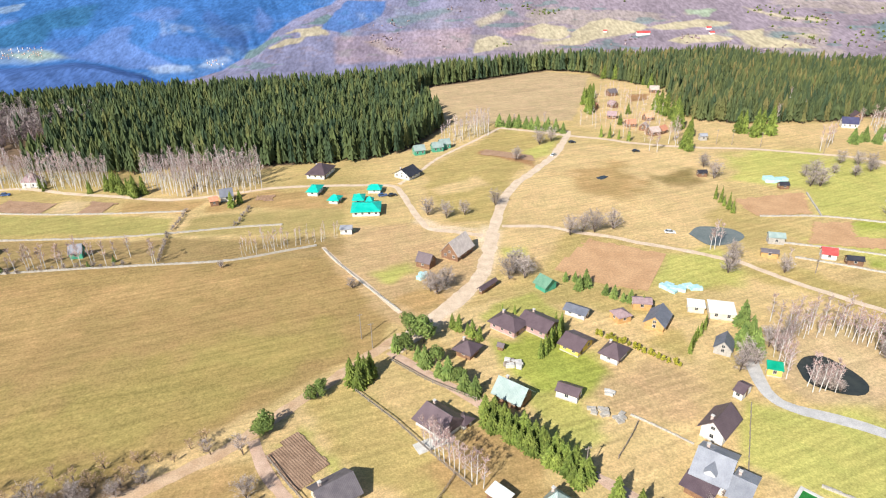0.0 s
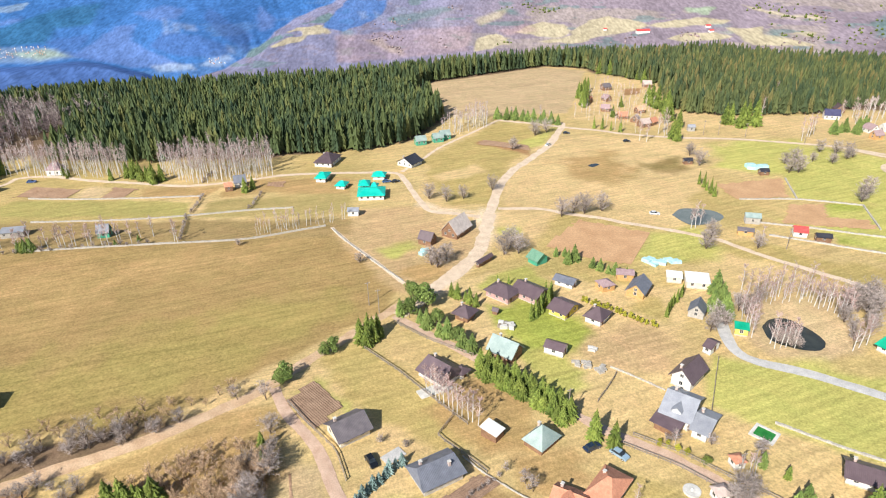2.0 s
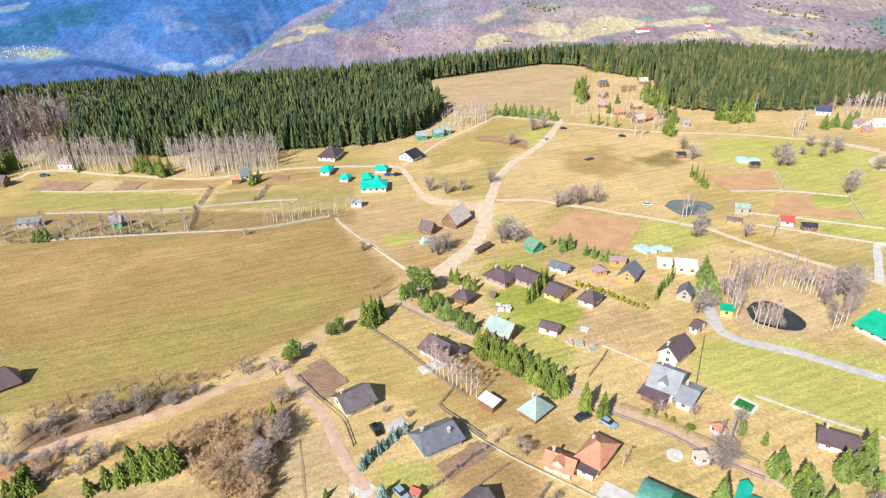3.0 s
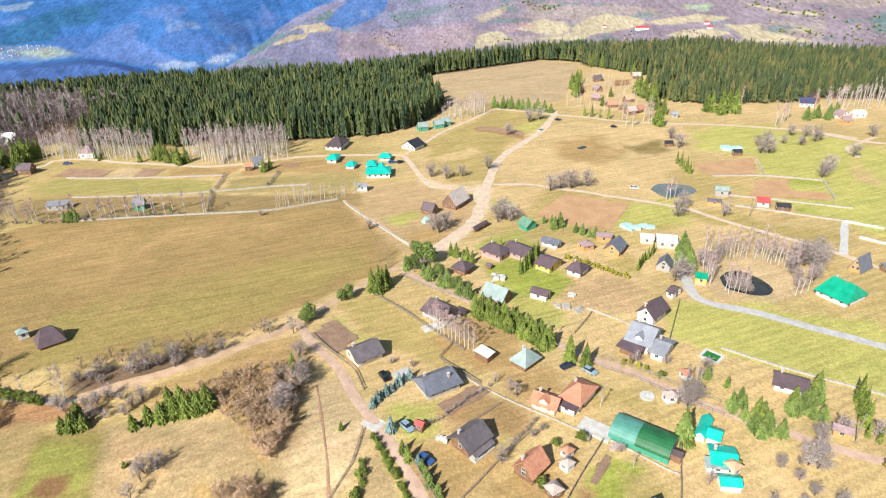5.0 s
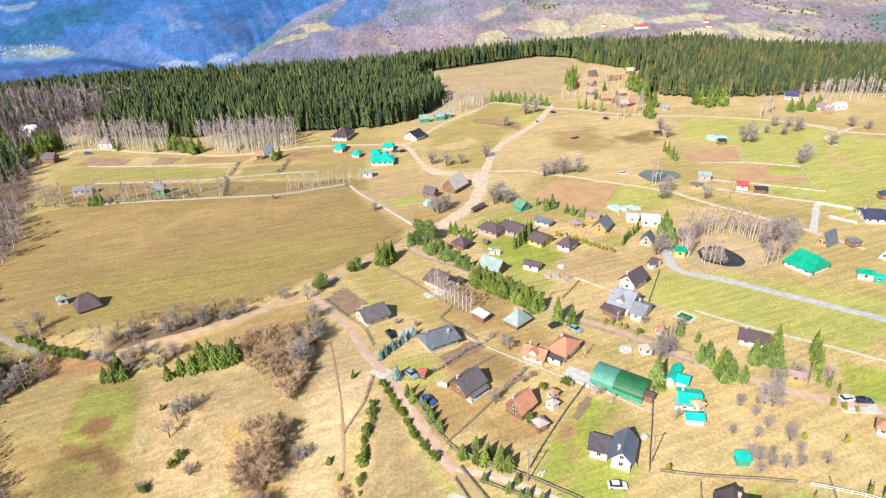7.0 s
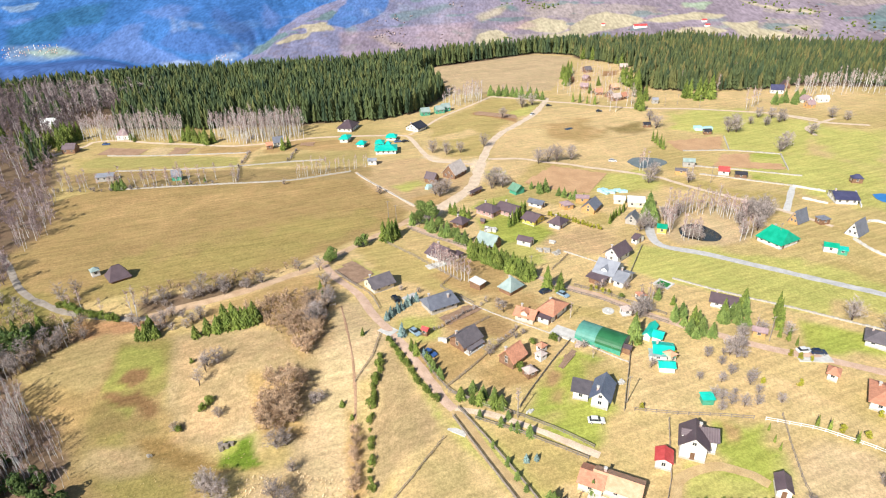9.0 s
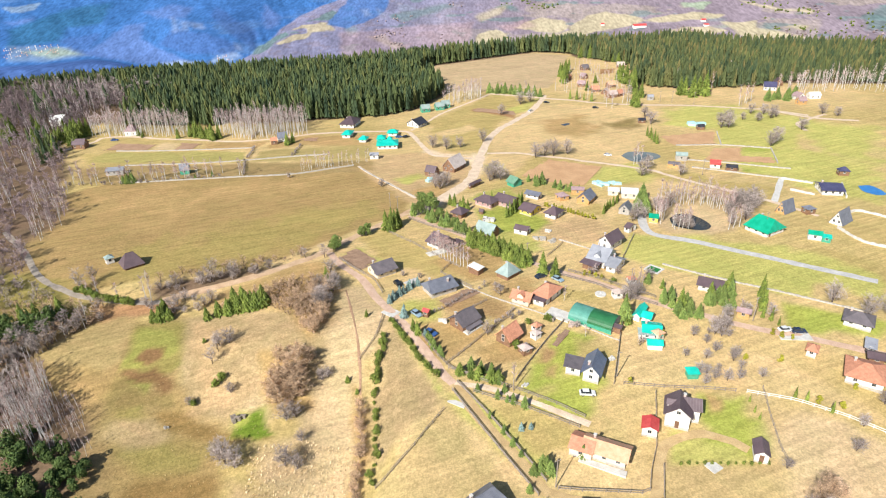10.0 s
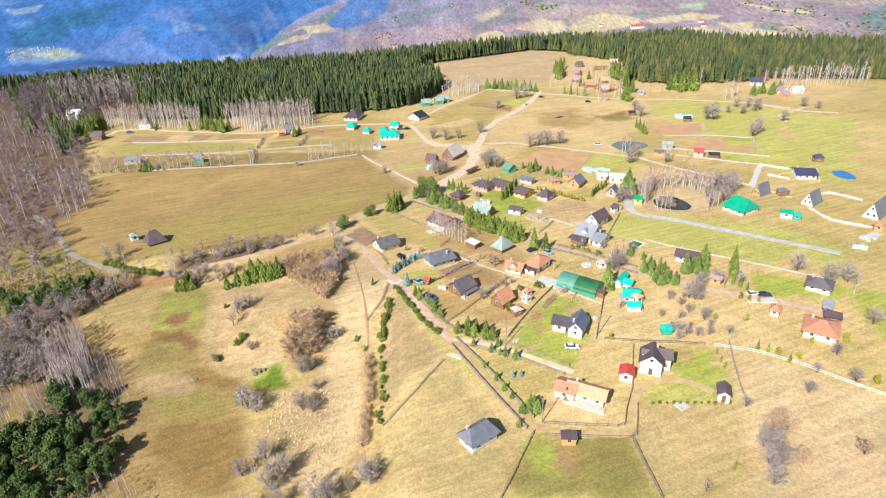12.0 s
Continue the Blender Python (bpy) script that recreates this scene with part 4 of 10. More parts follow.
SPURS = [[(-24.0, 2.35), (-23.5, 3.61), (-22.5, 4.93), (-21.0, 6.33), (-18.6, 8.06)],
         [(-29.0, 2.13), (-28.4, 3.34), (-27.1, 5.06), (-25.0, 6.70), (-23.5, 7.91)],
         [(-34.9, 2.96), (-33.8, 3.78), (-32.1, 5.09), (-29.8, 6.50)],
         [(-9.5, 3.32), (-11.5, 4.58), (-13.6, 5.62), (-15.9, 7.09), (-17.5, 8.37)],
         [(-17.7, 2.60), (-17.5, 3.90), (-18.1, 5.17), (-18.1, 6.51)],
         [(-2.7, 3.51), (-4.3, 4.60), (-6.8, 6.12), (-9.0, 7.91)],
         [(-36.8, 6.91), (-33.5, 7.46), (-30.6, 8.02), (-26.7, 8.59)],
         [(-20.7, 2.48), (-20.5, 3.75), (-20.3, 4.84)],
         [(-31.3, 2.41), (-31.1, 3.58), (-30.4, 4.42)],
         [(6.1, 4.58), (3.6, 5.92), (1.1, 7.28)],
         [(14.6, 4.20), (12.9, 5.99), (11.1, 7.36)],
         [(24.2, 4.18), (22.9, 5.88), (20.4, 7.24)],
         [(31.9, 4.07), (30.8, 5.67), (29.6, 6.94)]]
DOME, RIDGE = (-21.3, 5.43), [(-38, 7.4), (-35.45, 7.36), (-33.26, 7.44), (-29.77, 7.5), (-27.86, 8.08), (-25.47, 8.84), (-23.85, 9.59), (-18.1, 10.9), (60, 14)]


def far_material():
    m = bpy.data.materials.new("hazed_far_woods")
    m.use_nodes = True
    t = m.node_tree
    n, link = t.nodes, t.links
    b = n["Principled BSDF"]
    b.inputs["Roughness"].default_value, b.inputs["Specular IOR Level"].default_value = 0.95, 0.0
    near, cover = n.new("ShaderNodeMapping"), n.new("ShaderNodeAttribute")
    near.inputs["Scale"].default_value = (1.0, 0.2, 1.3)
    link.new(n.new("ShaderNodeNewGeometry").outputs["Position"], near.inputs["Vector"])
    pos = near.outputs[0]
    cover.attribute_name = "cover"
    colour = cover.outputs["Color"]
    for size, low, high in ((150.0, 0.94, 1.06), (40.0, 0.90, 1.10), (12.0, 0.78, 1.22)):
        speck, dots, scale = n.new("ShaderNodeTexNoise"), n.new("ShaderNodeMapRange"), n.new("ShaderNodeVectorMath")
        speck.inputs["Scale"].default_value, speck.inputs["Detail"].default_value = 1 / size, 4.0
        link.new(pos, speck.inputs["Vector"])
        dots.inputs[1].default_value, dots.inputs[2].default_value, dots.inputs[3].default_value, dots.inputs[4].default_value = 0.33, 0.67, low, high
        link.new(speck.outputs["Fac"], dots.inputs[0])
        scale.operation = "SCALE"
        link.new(colour, scale.inputs[0])
        link.new(dots.outputs[0], scale.inputs["Scale"])
        colour = scale.outputs[0]
    link.new(colour, b.inputs["Base Color"])
    return m


def build_far_hills():
    na, nr = 640, 200
    az, u = np.linspace(-48, 48, na), np.linspace(0, 1, nr)
    A, U = np.meshgrid(az, u)
    below = 12.5 - 10.2 * U
    R = 2300 + 1500 * U
    # the gorge runs up and to the east between the blue mountains and the brown hill
    gorge = A - np.interp(below, [3.37, 4.32, 5.15, 6.12, 7.29, 8.32, 9.2, 9.94], [-7.71, -9.27, -11.8, -13.87, -15.48, -17.09, -19.15, -22.56]) + 0.5 * (wave_noise(A, below * 3, 1.5, 41) - 0.5)
    east = smooth(-0.15, 0.25, gorge)
    R = R - 170 * smooth(-0.2, 1.6, gorge) * (1 - 0.7 * smooth(4, 16, gorge))
    bend = 3.0 * (wave_noise(A, U * 10, 7, 3) - 0.5) + 3.0 * U * (1 - 2 * east)
    for wide, long, amount, soft in ((5.0, 2.6, 120, 0.3), (2.1, 1.8, 70, 0.2), (0.9, 0.5, 26, 0.15), (0.4, 0.25, 8, 0.1)):
        rib = wave_noise((A + bend) / wide, U / long, 1.0, 31 + int(10 * wide)) - 0.5
        R = R + amount * (0.62 - 0.15 * east) * np.sqrt(4 * rib * rib + soft)
    # the domed mountain, and the dark ridge before it
    R = R - 240 * np.exp(-(((A - DOME[0]) / 5.5) ** 2) - (((below - DOME[1] - 0.4) / 2.4) ** 2))
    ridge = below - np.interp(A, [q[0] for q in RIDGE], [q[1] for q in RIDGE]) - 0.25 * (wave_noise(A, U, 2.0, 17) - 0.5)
    R = R - 200 * smooth(0.0, 0.5, ridge)
    # spurs that run down to the gorge
    for spur in SPURS:
        near = np.full(A.shape, 99.0)
        for (a0, b0), (a1, b1) in zip(spur, spur[1:]):
            ea, eb = a1 - a0, (b1 - b0) * 2.5
            s = np.clip(((A - a0) * ea + (below - b0) * 2.5 * eb) / (ea * ea + eb * eb), 0, 1)
            near = np.minimum(near, np.hypot(A - a0 - s * ea, (below - b0) * 2.5 - s * eb))
        near = near + 0.5 * (wave_noise(A, below * 2, 2.0, 15) - 0.5)
        R = R - (45 - 10 * east) * np.exp(-np.sqrt(near * near + 0.25) / 2.1)
    X, Y = R * np.sin(np.radians(A)), R * np.cos(np.radians(A))
    Z = 100 - np.tan(np.radians(below)) * R
    # painted haze grey gives way to brown woods eastward
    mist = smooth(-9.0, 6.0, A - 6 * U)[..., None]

    def cloudy(wide, high, seed):
        total = 0
        for k in range(5):
            total = total + wave_noise(A * 2 ** k / wide, below * 2 ** k / high, 1.0, seed + k) * 0.5 ** (k + 1)
        return total / 0.97

    def lay(col, colour, mask):
        return col * (1 - mask[..., None]) + mask[..., None] * np.array(colour)

    # haze-tinted woods of several ages, then clearings and dark firs with ragged edges
    west = np.array(HAZE_BLUE_WOOD) * (0.88 + 0.24 * cloudy(5.0, 1.6, 50))[..., None]
    west = lay(west, HAZE_FIELD, 0.2 * smooth(0.58, 0.70, cloudy(6.0, 1.0, 60)))
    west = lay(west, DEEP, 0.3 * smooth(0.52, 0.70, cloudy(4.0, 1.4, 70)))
    wood = (np.array(HAZE_GREY_WOOD) * (1 - mist) + np.array(BROWN_WOOD) * mist) * (0.72 + 0.55 * cloudy(2.2, 0.8, 80))[..., None]
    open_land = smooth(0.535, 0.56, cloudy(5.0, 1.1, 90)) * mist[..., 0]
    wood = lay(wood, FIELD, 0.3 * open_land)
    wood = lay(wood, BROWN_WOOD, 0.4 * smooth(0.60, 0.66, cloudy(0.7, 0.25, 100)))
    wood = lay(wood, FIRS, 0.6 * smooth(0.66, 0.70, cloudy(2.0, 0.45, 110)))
    # the front ridge is laid in the same painted-shade colour
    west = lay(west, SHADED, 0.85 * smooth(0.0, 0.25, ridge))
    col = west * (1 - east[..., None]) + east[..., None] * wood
    ragged = wave_noise(X, Y, 170, 5) * 0.4 + wave_noise(X, Y, 70, 6) * 0.35 + wave_noise(X, Y, 30, 7) * 0.25 - 0.5
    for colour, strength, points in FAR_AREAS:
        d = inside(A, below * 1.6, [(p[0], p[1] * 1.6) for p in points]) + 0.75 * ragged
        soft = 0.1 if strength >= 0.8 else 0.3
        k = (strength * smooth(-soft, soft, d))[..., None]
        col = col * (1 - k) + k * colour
    me = bpy.data.meshes.new("backdrop_hills")
    i = (np.arange(nr - 1)[:, None] * na + np.arange(na - 1)[None]).ravel()
    me.from_pydata(np.stack([X, Y, Z], -1).reshape(-1, 3).tolist(), [], np.stack([i, i + 1, i + na + 1, i + na], 1).tolist())
    me.polygons.foreach_set("use_smooth", np.ones(len(me.polygons), bool))
    # cover holds the land's colours with haze and slope shade mixed in
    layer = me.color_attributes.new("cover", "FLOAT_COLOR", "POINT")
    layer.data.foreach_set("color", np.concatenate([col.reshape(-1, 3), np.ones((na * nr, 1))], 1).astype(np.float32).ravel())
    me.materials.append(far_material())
    tagged(new("backdrop_hills", me), "wooded mountainsides tinted blue by painted haze, brown hills and pale meadows across a valley", "hill", kind="structure")

    def height(a, b):
        """The place on the hills at an azimuth and an angle below the horizon."""
        k, j = int((a + 48) / 96 * (na - 1)), int((12.5 - b) / 10.2 * (nr - 1))
        return X[j, k], Y[j, k], Z[j, k]

    return height


far_place = build_far_hills()


# ---- roads, lanes and bare plots ----
def curve(points, step):
    """Points along a smooth line through the given ones."""
    p = [np.array(q, float) for q in points]
    p = [2 * p[0] - p[1]] + p + [2 * p[-1] - p[-2]]
    out = []
    for a, b, c, d in zip(p, p[1:], p[2:], p[3:]):
        n = max(1, int(np.hypot(*(c - b)) / step))
        for k in range(n):
            t = k / n
            out.append(0.5 * (2 * b + (c - a) * t + (2 * a - 5 * b + 4 * c - d) * t * t + (3 * b - a - 3 * c + d) * t ** 3))
    return out + [p[-2]]


def road(name, label, mat, width, points, lift=0.10, ragged=0.25, category="road"):
    line = curve(points, 1.2)
    me, rows = Mesh(), []
    rng = random.Random(len(points) * 7 + int(width * 10))
    for k, q in enumerate(line):
        a, b = line[max(k - 1, 0)], line[min(k + 1, len(line) - 1)]
        d = (b - a) / (np.hypot(*(b - a)) + 1e-9)
        n = np.array([-d[1], d[0]])
        wl, wr = (width / 2 + ragged * (2 * float(wave_noise(k, side, 3.5, 20)) - 1) + 0.3 * rng.uniform(-ragged, ragged) for side in (0, 40))
        rows.append([q + n * wl, q + n * width * 0.18, q - n * width * 0.18, q - n * wr])
    verts = [(p[0], p[1], gz(p[0], p[1]) + lift * (1.0 if 0 < j < 3 else 0.55)) for r in rows for j, p in enumerate(r)]
    faces = [(4 * k + j, 4 * k + j + 1, 4 * k + j + 5, 4 * k + j + 4) for k in range(len(rows) - 1) for j in range(3)]
    ob = me.add(verts, faces).thing(name, mat)
    return tagged(ob, label, category, kind="structure")


def bare_plot(name, label, mat, points, furrow=0.0, along=0, lift=0.14, category="field"):
    """A ploughed or dug plot: a draped sheet, with real furrows along the edge of that number."""
    p = [np.array(q, float) for q in points]
    d = p[(along + 1) % len(p)] - p[along]
    d = d / np.hypot(*d)
    n = np.array([-d[1], d[0]])
    c = sum(p) / len(p)
    u = [(q - c) @ d for q in p]
    w = [(q - c) @ n for q in p]
    step = furrow if furrow else 2.0
    us, ws = np.arange(min(u), max(u) + 1.5, 1.5), np.arange(min(w), max(w) + step, step / 2)
    U, W = np.meshgrid(us, ws)
    X, Y = c[0] + U * d[0] + W * n[0], c[1] + U * d[1] + W * n[1]
    keep = inside(X, Y, [tuple(q) for q in p]) + 0.9 * (wave_noise(X, Y, 2.5, 4) - 0.5) > 0
    Z = ground_z(X, Y) + lift + (0.06 * (np.arange(len(ws)) % 2)[:, None] if furrow else 0) + 0.05 * wave_noise(X, Y, 1.1, 8)
    nx = len(us)
    faces = [(j * nx + i, j * nx + i + 1, (j + 1) * nx + i + 1, (j + 1) * nx + i) for j in range(len(ws) - 1) for i in range(nx - 1) if keep[j, i] and keep[j + 1, i + 1]]
    ob = Mesh().add(np.stack([X, Y, Z], -1).reshape(-1, 3).tolist(), faces).thing(name, mat)
    return tagged(ob, label, category, kind="structure")


road("road_main", "wide pale earth road worn by wheels", PALE, 5.2, [(-13.3, 139.1), (-8.1, 147.8), (-2.4, 156.1), (2.9, 163.1), (10.3, 175.4), (15.4, 188.4), (17.7, 202.4), (20.1, 216)], ragged=0.7)
road("road_north", "pale earth road across dry fields", PALE, 4.2, [(20.1, 216), (23.2, 231), (28.5, 253), (36.1, 270.8), (46.6, 288.3), (58.5, 308.7), (66.2, 326.2), (74.9, 350.4), (77.1, 360)], ragged=0.5)
road("road_west", "rutted orange-tan dirt road beside scrub", DIRT, 3.4, [(-96, 75.5), (-88.1, 79.7), (-73.8, 86), (-63.7, 91.8), (-54.9, 98.4), (-48.8, 103.1), (-42.7, 109.9), (-36.4, 118.3), (-27.7, 128.2), (-20.2, 137.5), (-11.9, 147.3)], ragged=0.4)
road("lane_west", "grey earth lane below a wood", LANE, 2.3, [(-184.6, 132.6), (-164.7, 113.1), (-146.3, 92.1), (-134.8, 84.5), (-123.9, 79.2), (-112.2, 76.5), (-101.4, 75.3), (-96, 75.5)])
road("lane_red", "straight reddish dirt lane between fences", RED_DIRT, 2.8, [(-15.1, 138.8), (-4.3, 128.9), (7.8, 117.9), (33.8, 91.5), (41.9, 85.1), (50.2, 79.1), (60, 69.6), (68.4, 63.4), (77.7, 57.7), (90, 51), (106.6, 44.3), (113.9, 41), (123.6, 36.2)])
road("lane_village", "reddish earth lane with grassy verges", RED_DIRT, 2.7, [(-44.1, 105.7), (-38.5, 96.1), (-32, 88.1), (-27.9, 82.1), (-23.5, 72.6), (-18.9, 65.3), (-14.7, 58.6), (-10, 50.7), (-6.4, 43.5), (-3.1, 37.7), (-2, 34.8), (1.4, 30.1)])
road("lane_east", "pale concrete track between fences", PALE, 1.8, [(1.4, 30.1), (9.7, 28.5), (17.8, 24.9), (27, 19.7), (34.9, 14.8)])
road("lane_south", "earth track with dark edges", TRACK, 3.1, [(1.4, 30.1), (8.9, 15.8), (15.7, 4.8), (20.5, -4.1)])
road("lane_bend", "earth track turning round a garden", TRACK, 2.4, [(20.5, -4.1), (28.6, -6.8), (36.9, -7.1), (44, -7), (48.1, 1.6), (51, 7.7), (59.7, 11.2), (66.7, 9.2), (70.3, 5.9)])
road("road_gravel", "grey gravel road", GRAVEL, 3.4, [(83.6, 136.9), (80.9, 125.9), (80.4, 117.6), (84, 112.8), (94.9, 107.4), (108.6, 98.1), (121.1, 89.5), (129.1, 84), (143.4, 74.2)])
road("road_cross", "pale gravel road across the fields", PALE, 2.6, [(24.2, 221.8), (41.3, 220.9), (52.5, 215.3), (65.8, 210.3), (73.8, 205.2), (89.7, 197.1), (100.5, 190.1), (105.5, 186.3), (109.5, 180.6), (116.2, 172.3), (122.8, 165.4), (129.1, 158.8), (135, 152.6), (142.3, 144.1), (153.6, 127.7)])
road("road_far", "pale gravel road along the far fields", PALE, 3.4, [(37.4, 370.1), (58.1, 360), (77.7, 348.9), (96.9, 341), (108.7, 333.8), (138.8, 323.1), (169.3, 317.4), (196.2, 306.5), (213.3, 297.7), (232.1, 280.4)])
road("lane_wood", "pale lane at the foot of the wood", PALE, 2.8, [(-224.3, 246.8), (-213.6, 263.8), (-212, 272.8), (-197.1, 274.5), (-173.1, 267.1), (-148, 261.6), (-123.7, 256.2), (-105.4, 259.1), (-90.3, 264.8), (-80, 269.2), (-63.3, 271.6), (-40.4, 272), (-23.1, 270.9), (-18.3, 262.1), (-13.6, 246.1), (-9.2, 231.6), (-4.8, 220.8), (4.4, 217.7), (16.3, 213.4)])
road("path_field", "narrow trodden field path", PALE, 1.6, [(-44.6, 205.3), (-35.9, 191.4), (-23.4, 174), (-13, 158.7)])
road("lane_fields", "narrow lane between field edges", PALE, 2.0, [(37.4, 370.1), (17.5, 339.2), (0.1, 313.4), (-12, 286.6), (-19.7, 272.4)])
road("path_east", "short concrete drive", CONCRETE, 2.6, [(160.3, 171.6), (151.5, 157.1), (143.2, 143.8)])
road("track_sand", "faint sandy track", SOIL, 0.6, [(-33.9, 76.9), (-30, 63.4), (-27.2, 51.8), (-25.7, 43.2), (-24.5, 32.7)])
bare_plot("ploughed_field", "wide ploughed field of reddish-brown soil", SOIL_RED, [(55.7, 209.6), (81.7, 194.7), (66.4, 168.7), (53.8, 172.8), (37.1, 185)])
bare_plot("ploughed_field", "reddish ploughed field beside grass", SOIL_RED, [(126.3, 245.7), (161.9, 253.1), (151.6, 227.6), (127.3, 226.9)])
bare_plot("ploughed_field", "reddish ploughed strip behind a stone wall", SOIL_RED, [(147.8, 220.4), (162.7, 219.6), (156.9, 206.2), (171.6, 203.7), (169.5, 193.2), (134.6, 200.4)])
bare_plot("vegetable_plot", "dug dark brown plot with furrows", SOIL_DARK, [(-40.5, 100.7), (-35.1, 109.2), (-24.6, 98.1), (-30.2, 89.5)], furrow=0.6, along=1)
bare_plot("vegetable_plot", "dug brown garden bed", SOIL_DARK, [(-2.8, 68.2), (7.7, 76.6), (12.3, 73.8), (-0.4, 63.7)], furrow=0.8)
bare_plot("vegetable_plot", "dug brown garden bed", SOIL_DARK, [(28.9, 43.8), (36.4, 53.4), (37.7, 52), (31, 42.4)], furrow=0.8)
bare_plot("ploughed_strip", "brown ploughed strip by a lane", SOIL, [(-199.2, 246), (-171.3, 242.8), (-170, 254.9), (-196.4, 260)], furrow=1.5)
bare_plot("ploughed_strip", "brown ploughed strip by a lane", SOIL, [(-156.8, 241.4), (-145.4, 240.5), (-143, 253.3), (-156.2, 256.3)], furrow=1.5)
bare_plot("ploughed_strip", "brown ploughed strip by a lane", SOIL, [(-83.3, 252.7), (-84, 260.1), (-75.2, 261.7), (-74.5, 253.2)], furrow=1.5)
bare_plot("ploughed_strip", "brown ploughed strip in a meadow", SOIL, [(24.2, 326.6), (50, 313.3), (50.1, 302.5), (19.7, 317.6)], furrow=1.5)
# ponds
road("road_junction", "pale gravel junction of country roads", PALE, 3.4, [(215.6, 296.9), (226.3, 280.5), (237, 271.7), (254.4, 264.9)])
road("road_branch", "pale gravel side road", PALE, 2.2, [(243.7, 282.5), (227.3, 271.4), (215.8, 262.6), (213.1, 247.8)])


# ---- houses ----
ROOF_WORD = {"brown": "dark brown metal", "chocolate": "weathered brown", "slate": "slate-grey", "grey": "light grey", "teal_grey": "grey-green sheet", "black": "black metal", "navy": "navy metal", "blue_grey": "blue-grey metal", "green": "bright green", "turquoise": "turquoise sheet", "terracotta": "terracotta tile", "orange": "pale orange tile", "salmon": "faded pink-grey", "sheet_green": "weathered green sheet", "pale": "pale shingle", "red": "red", "white": "white sheet", "mauve": "mauve shingle"}
WALL_WORD = {"white": "white rendered", "cream": "cream rendered", "pink": "pink brick", "yellow": "yellow", "wood": "brown timber", "honey": "honey-coloured timber", "stone": "stone-walled", "green": "green sheet-clad", "grey": "grey board"}
SHAPE_WORD = {"gable": "gabled", "hip": "hipped", "pyramid": "pyramid", "aframe": "steep", "mono": "single-slope"}


def window(parent, x, y, z, w, h, facing):
    """A framed pane proud of a wall; facing: 0 +x, 1 +y, 2 -x, 3 -y."""
    ob = new("window")
    ob.parent = parent
    ob.matrix_basis = pose(x, y, z, 0, 0, 90 * facing)
    key = (round(w, 2), round(h, 2))
    if key not in WINDOW_PARTS:
        fr, e = Mesh(), 0.09
        fr.box(-0.02, -w / 2, 0, 0.05, -w / 2 + e, h).box(-0.02, w / 2 - e, 0, 0.05, w / 2, h).box(-0.02, -w / 2 + e, 0, 0.05, w / 2 - e, e).box(-0.02, -w / 2 + e, h - e, 0.05, w / 2 - e, h)
        fr.box(-0.02, -0.03, e, 0.045, 0.03, h - e)
        WINDOW_PARTS[key] = (fr.mesh("window_frame", FRAME), Mesh().box(-0.02, -w / 2 + e, e, 0.02, w / 2 - e, h - e).mesh("pane", GLASS))
    part("window_frame", WINDOW_PARTS[key][0], None, ob)
    part("pane", WINDOW_PARTS[key][1], None, ob)
    return ob


WINDOW_PARTS = {}


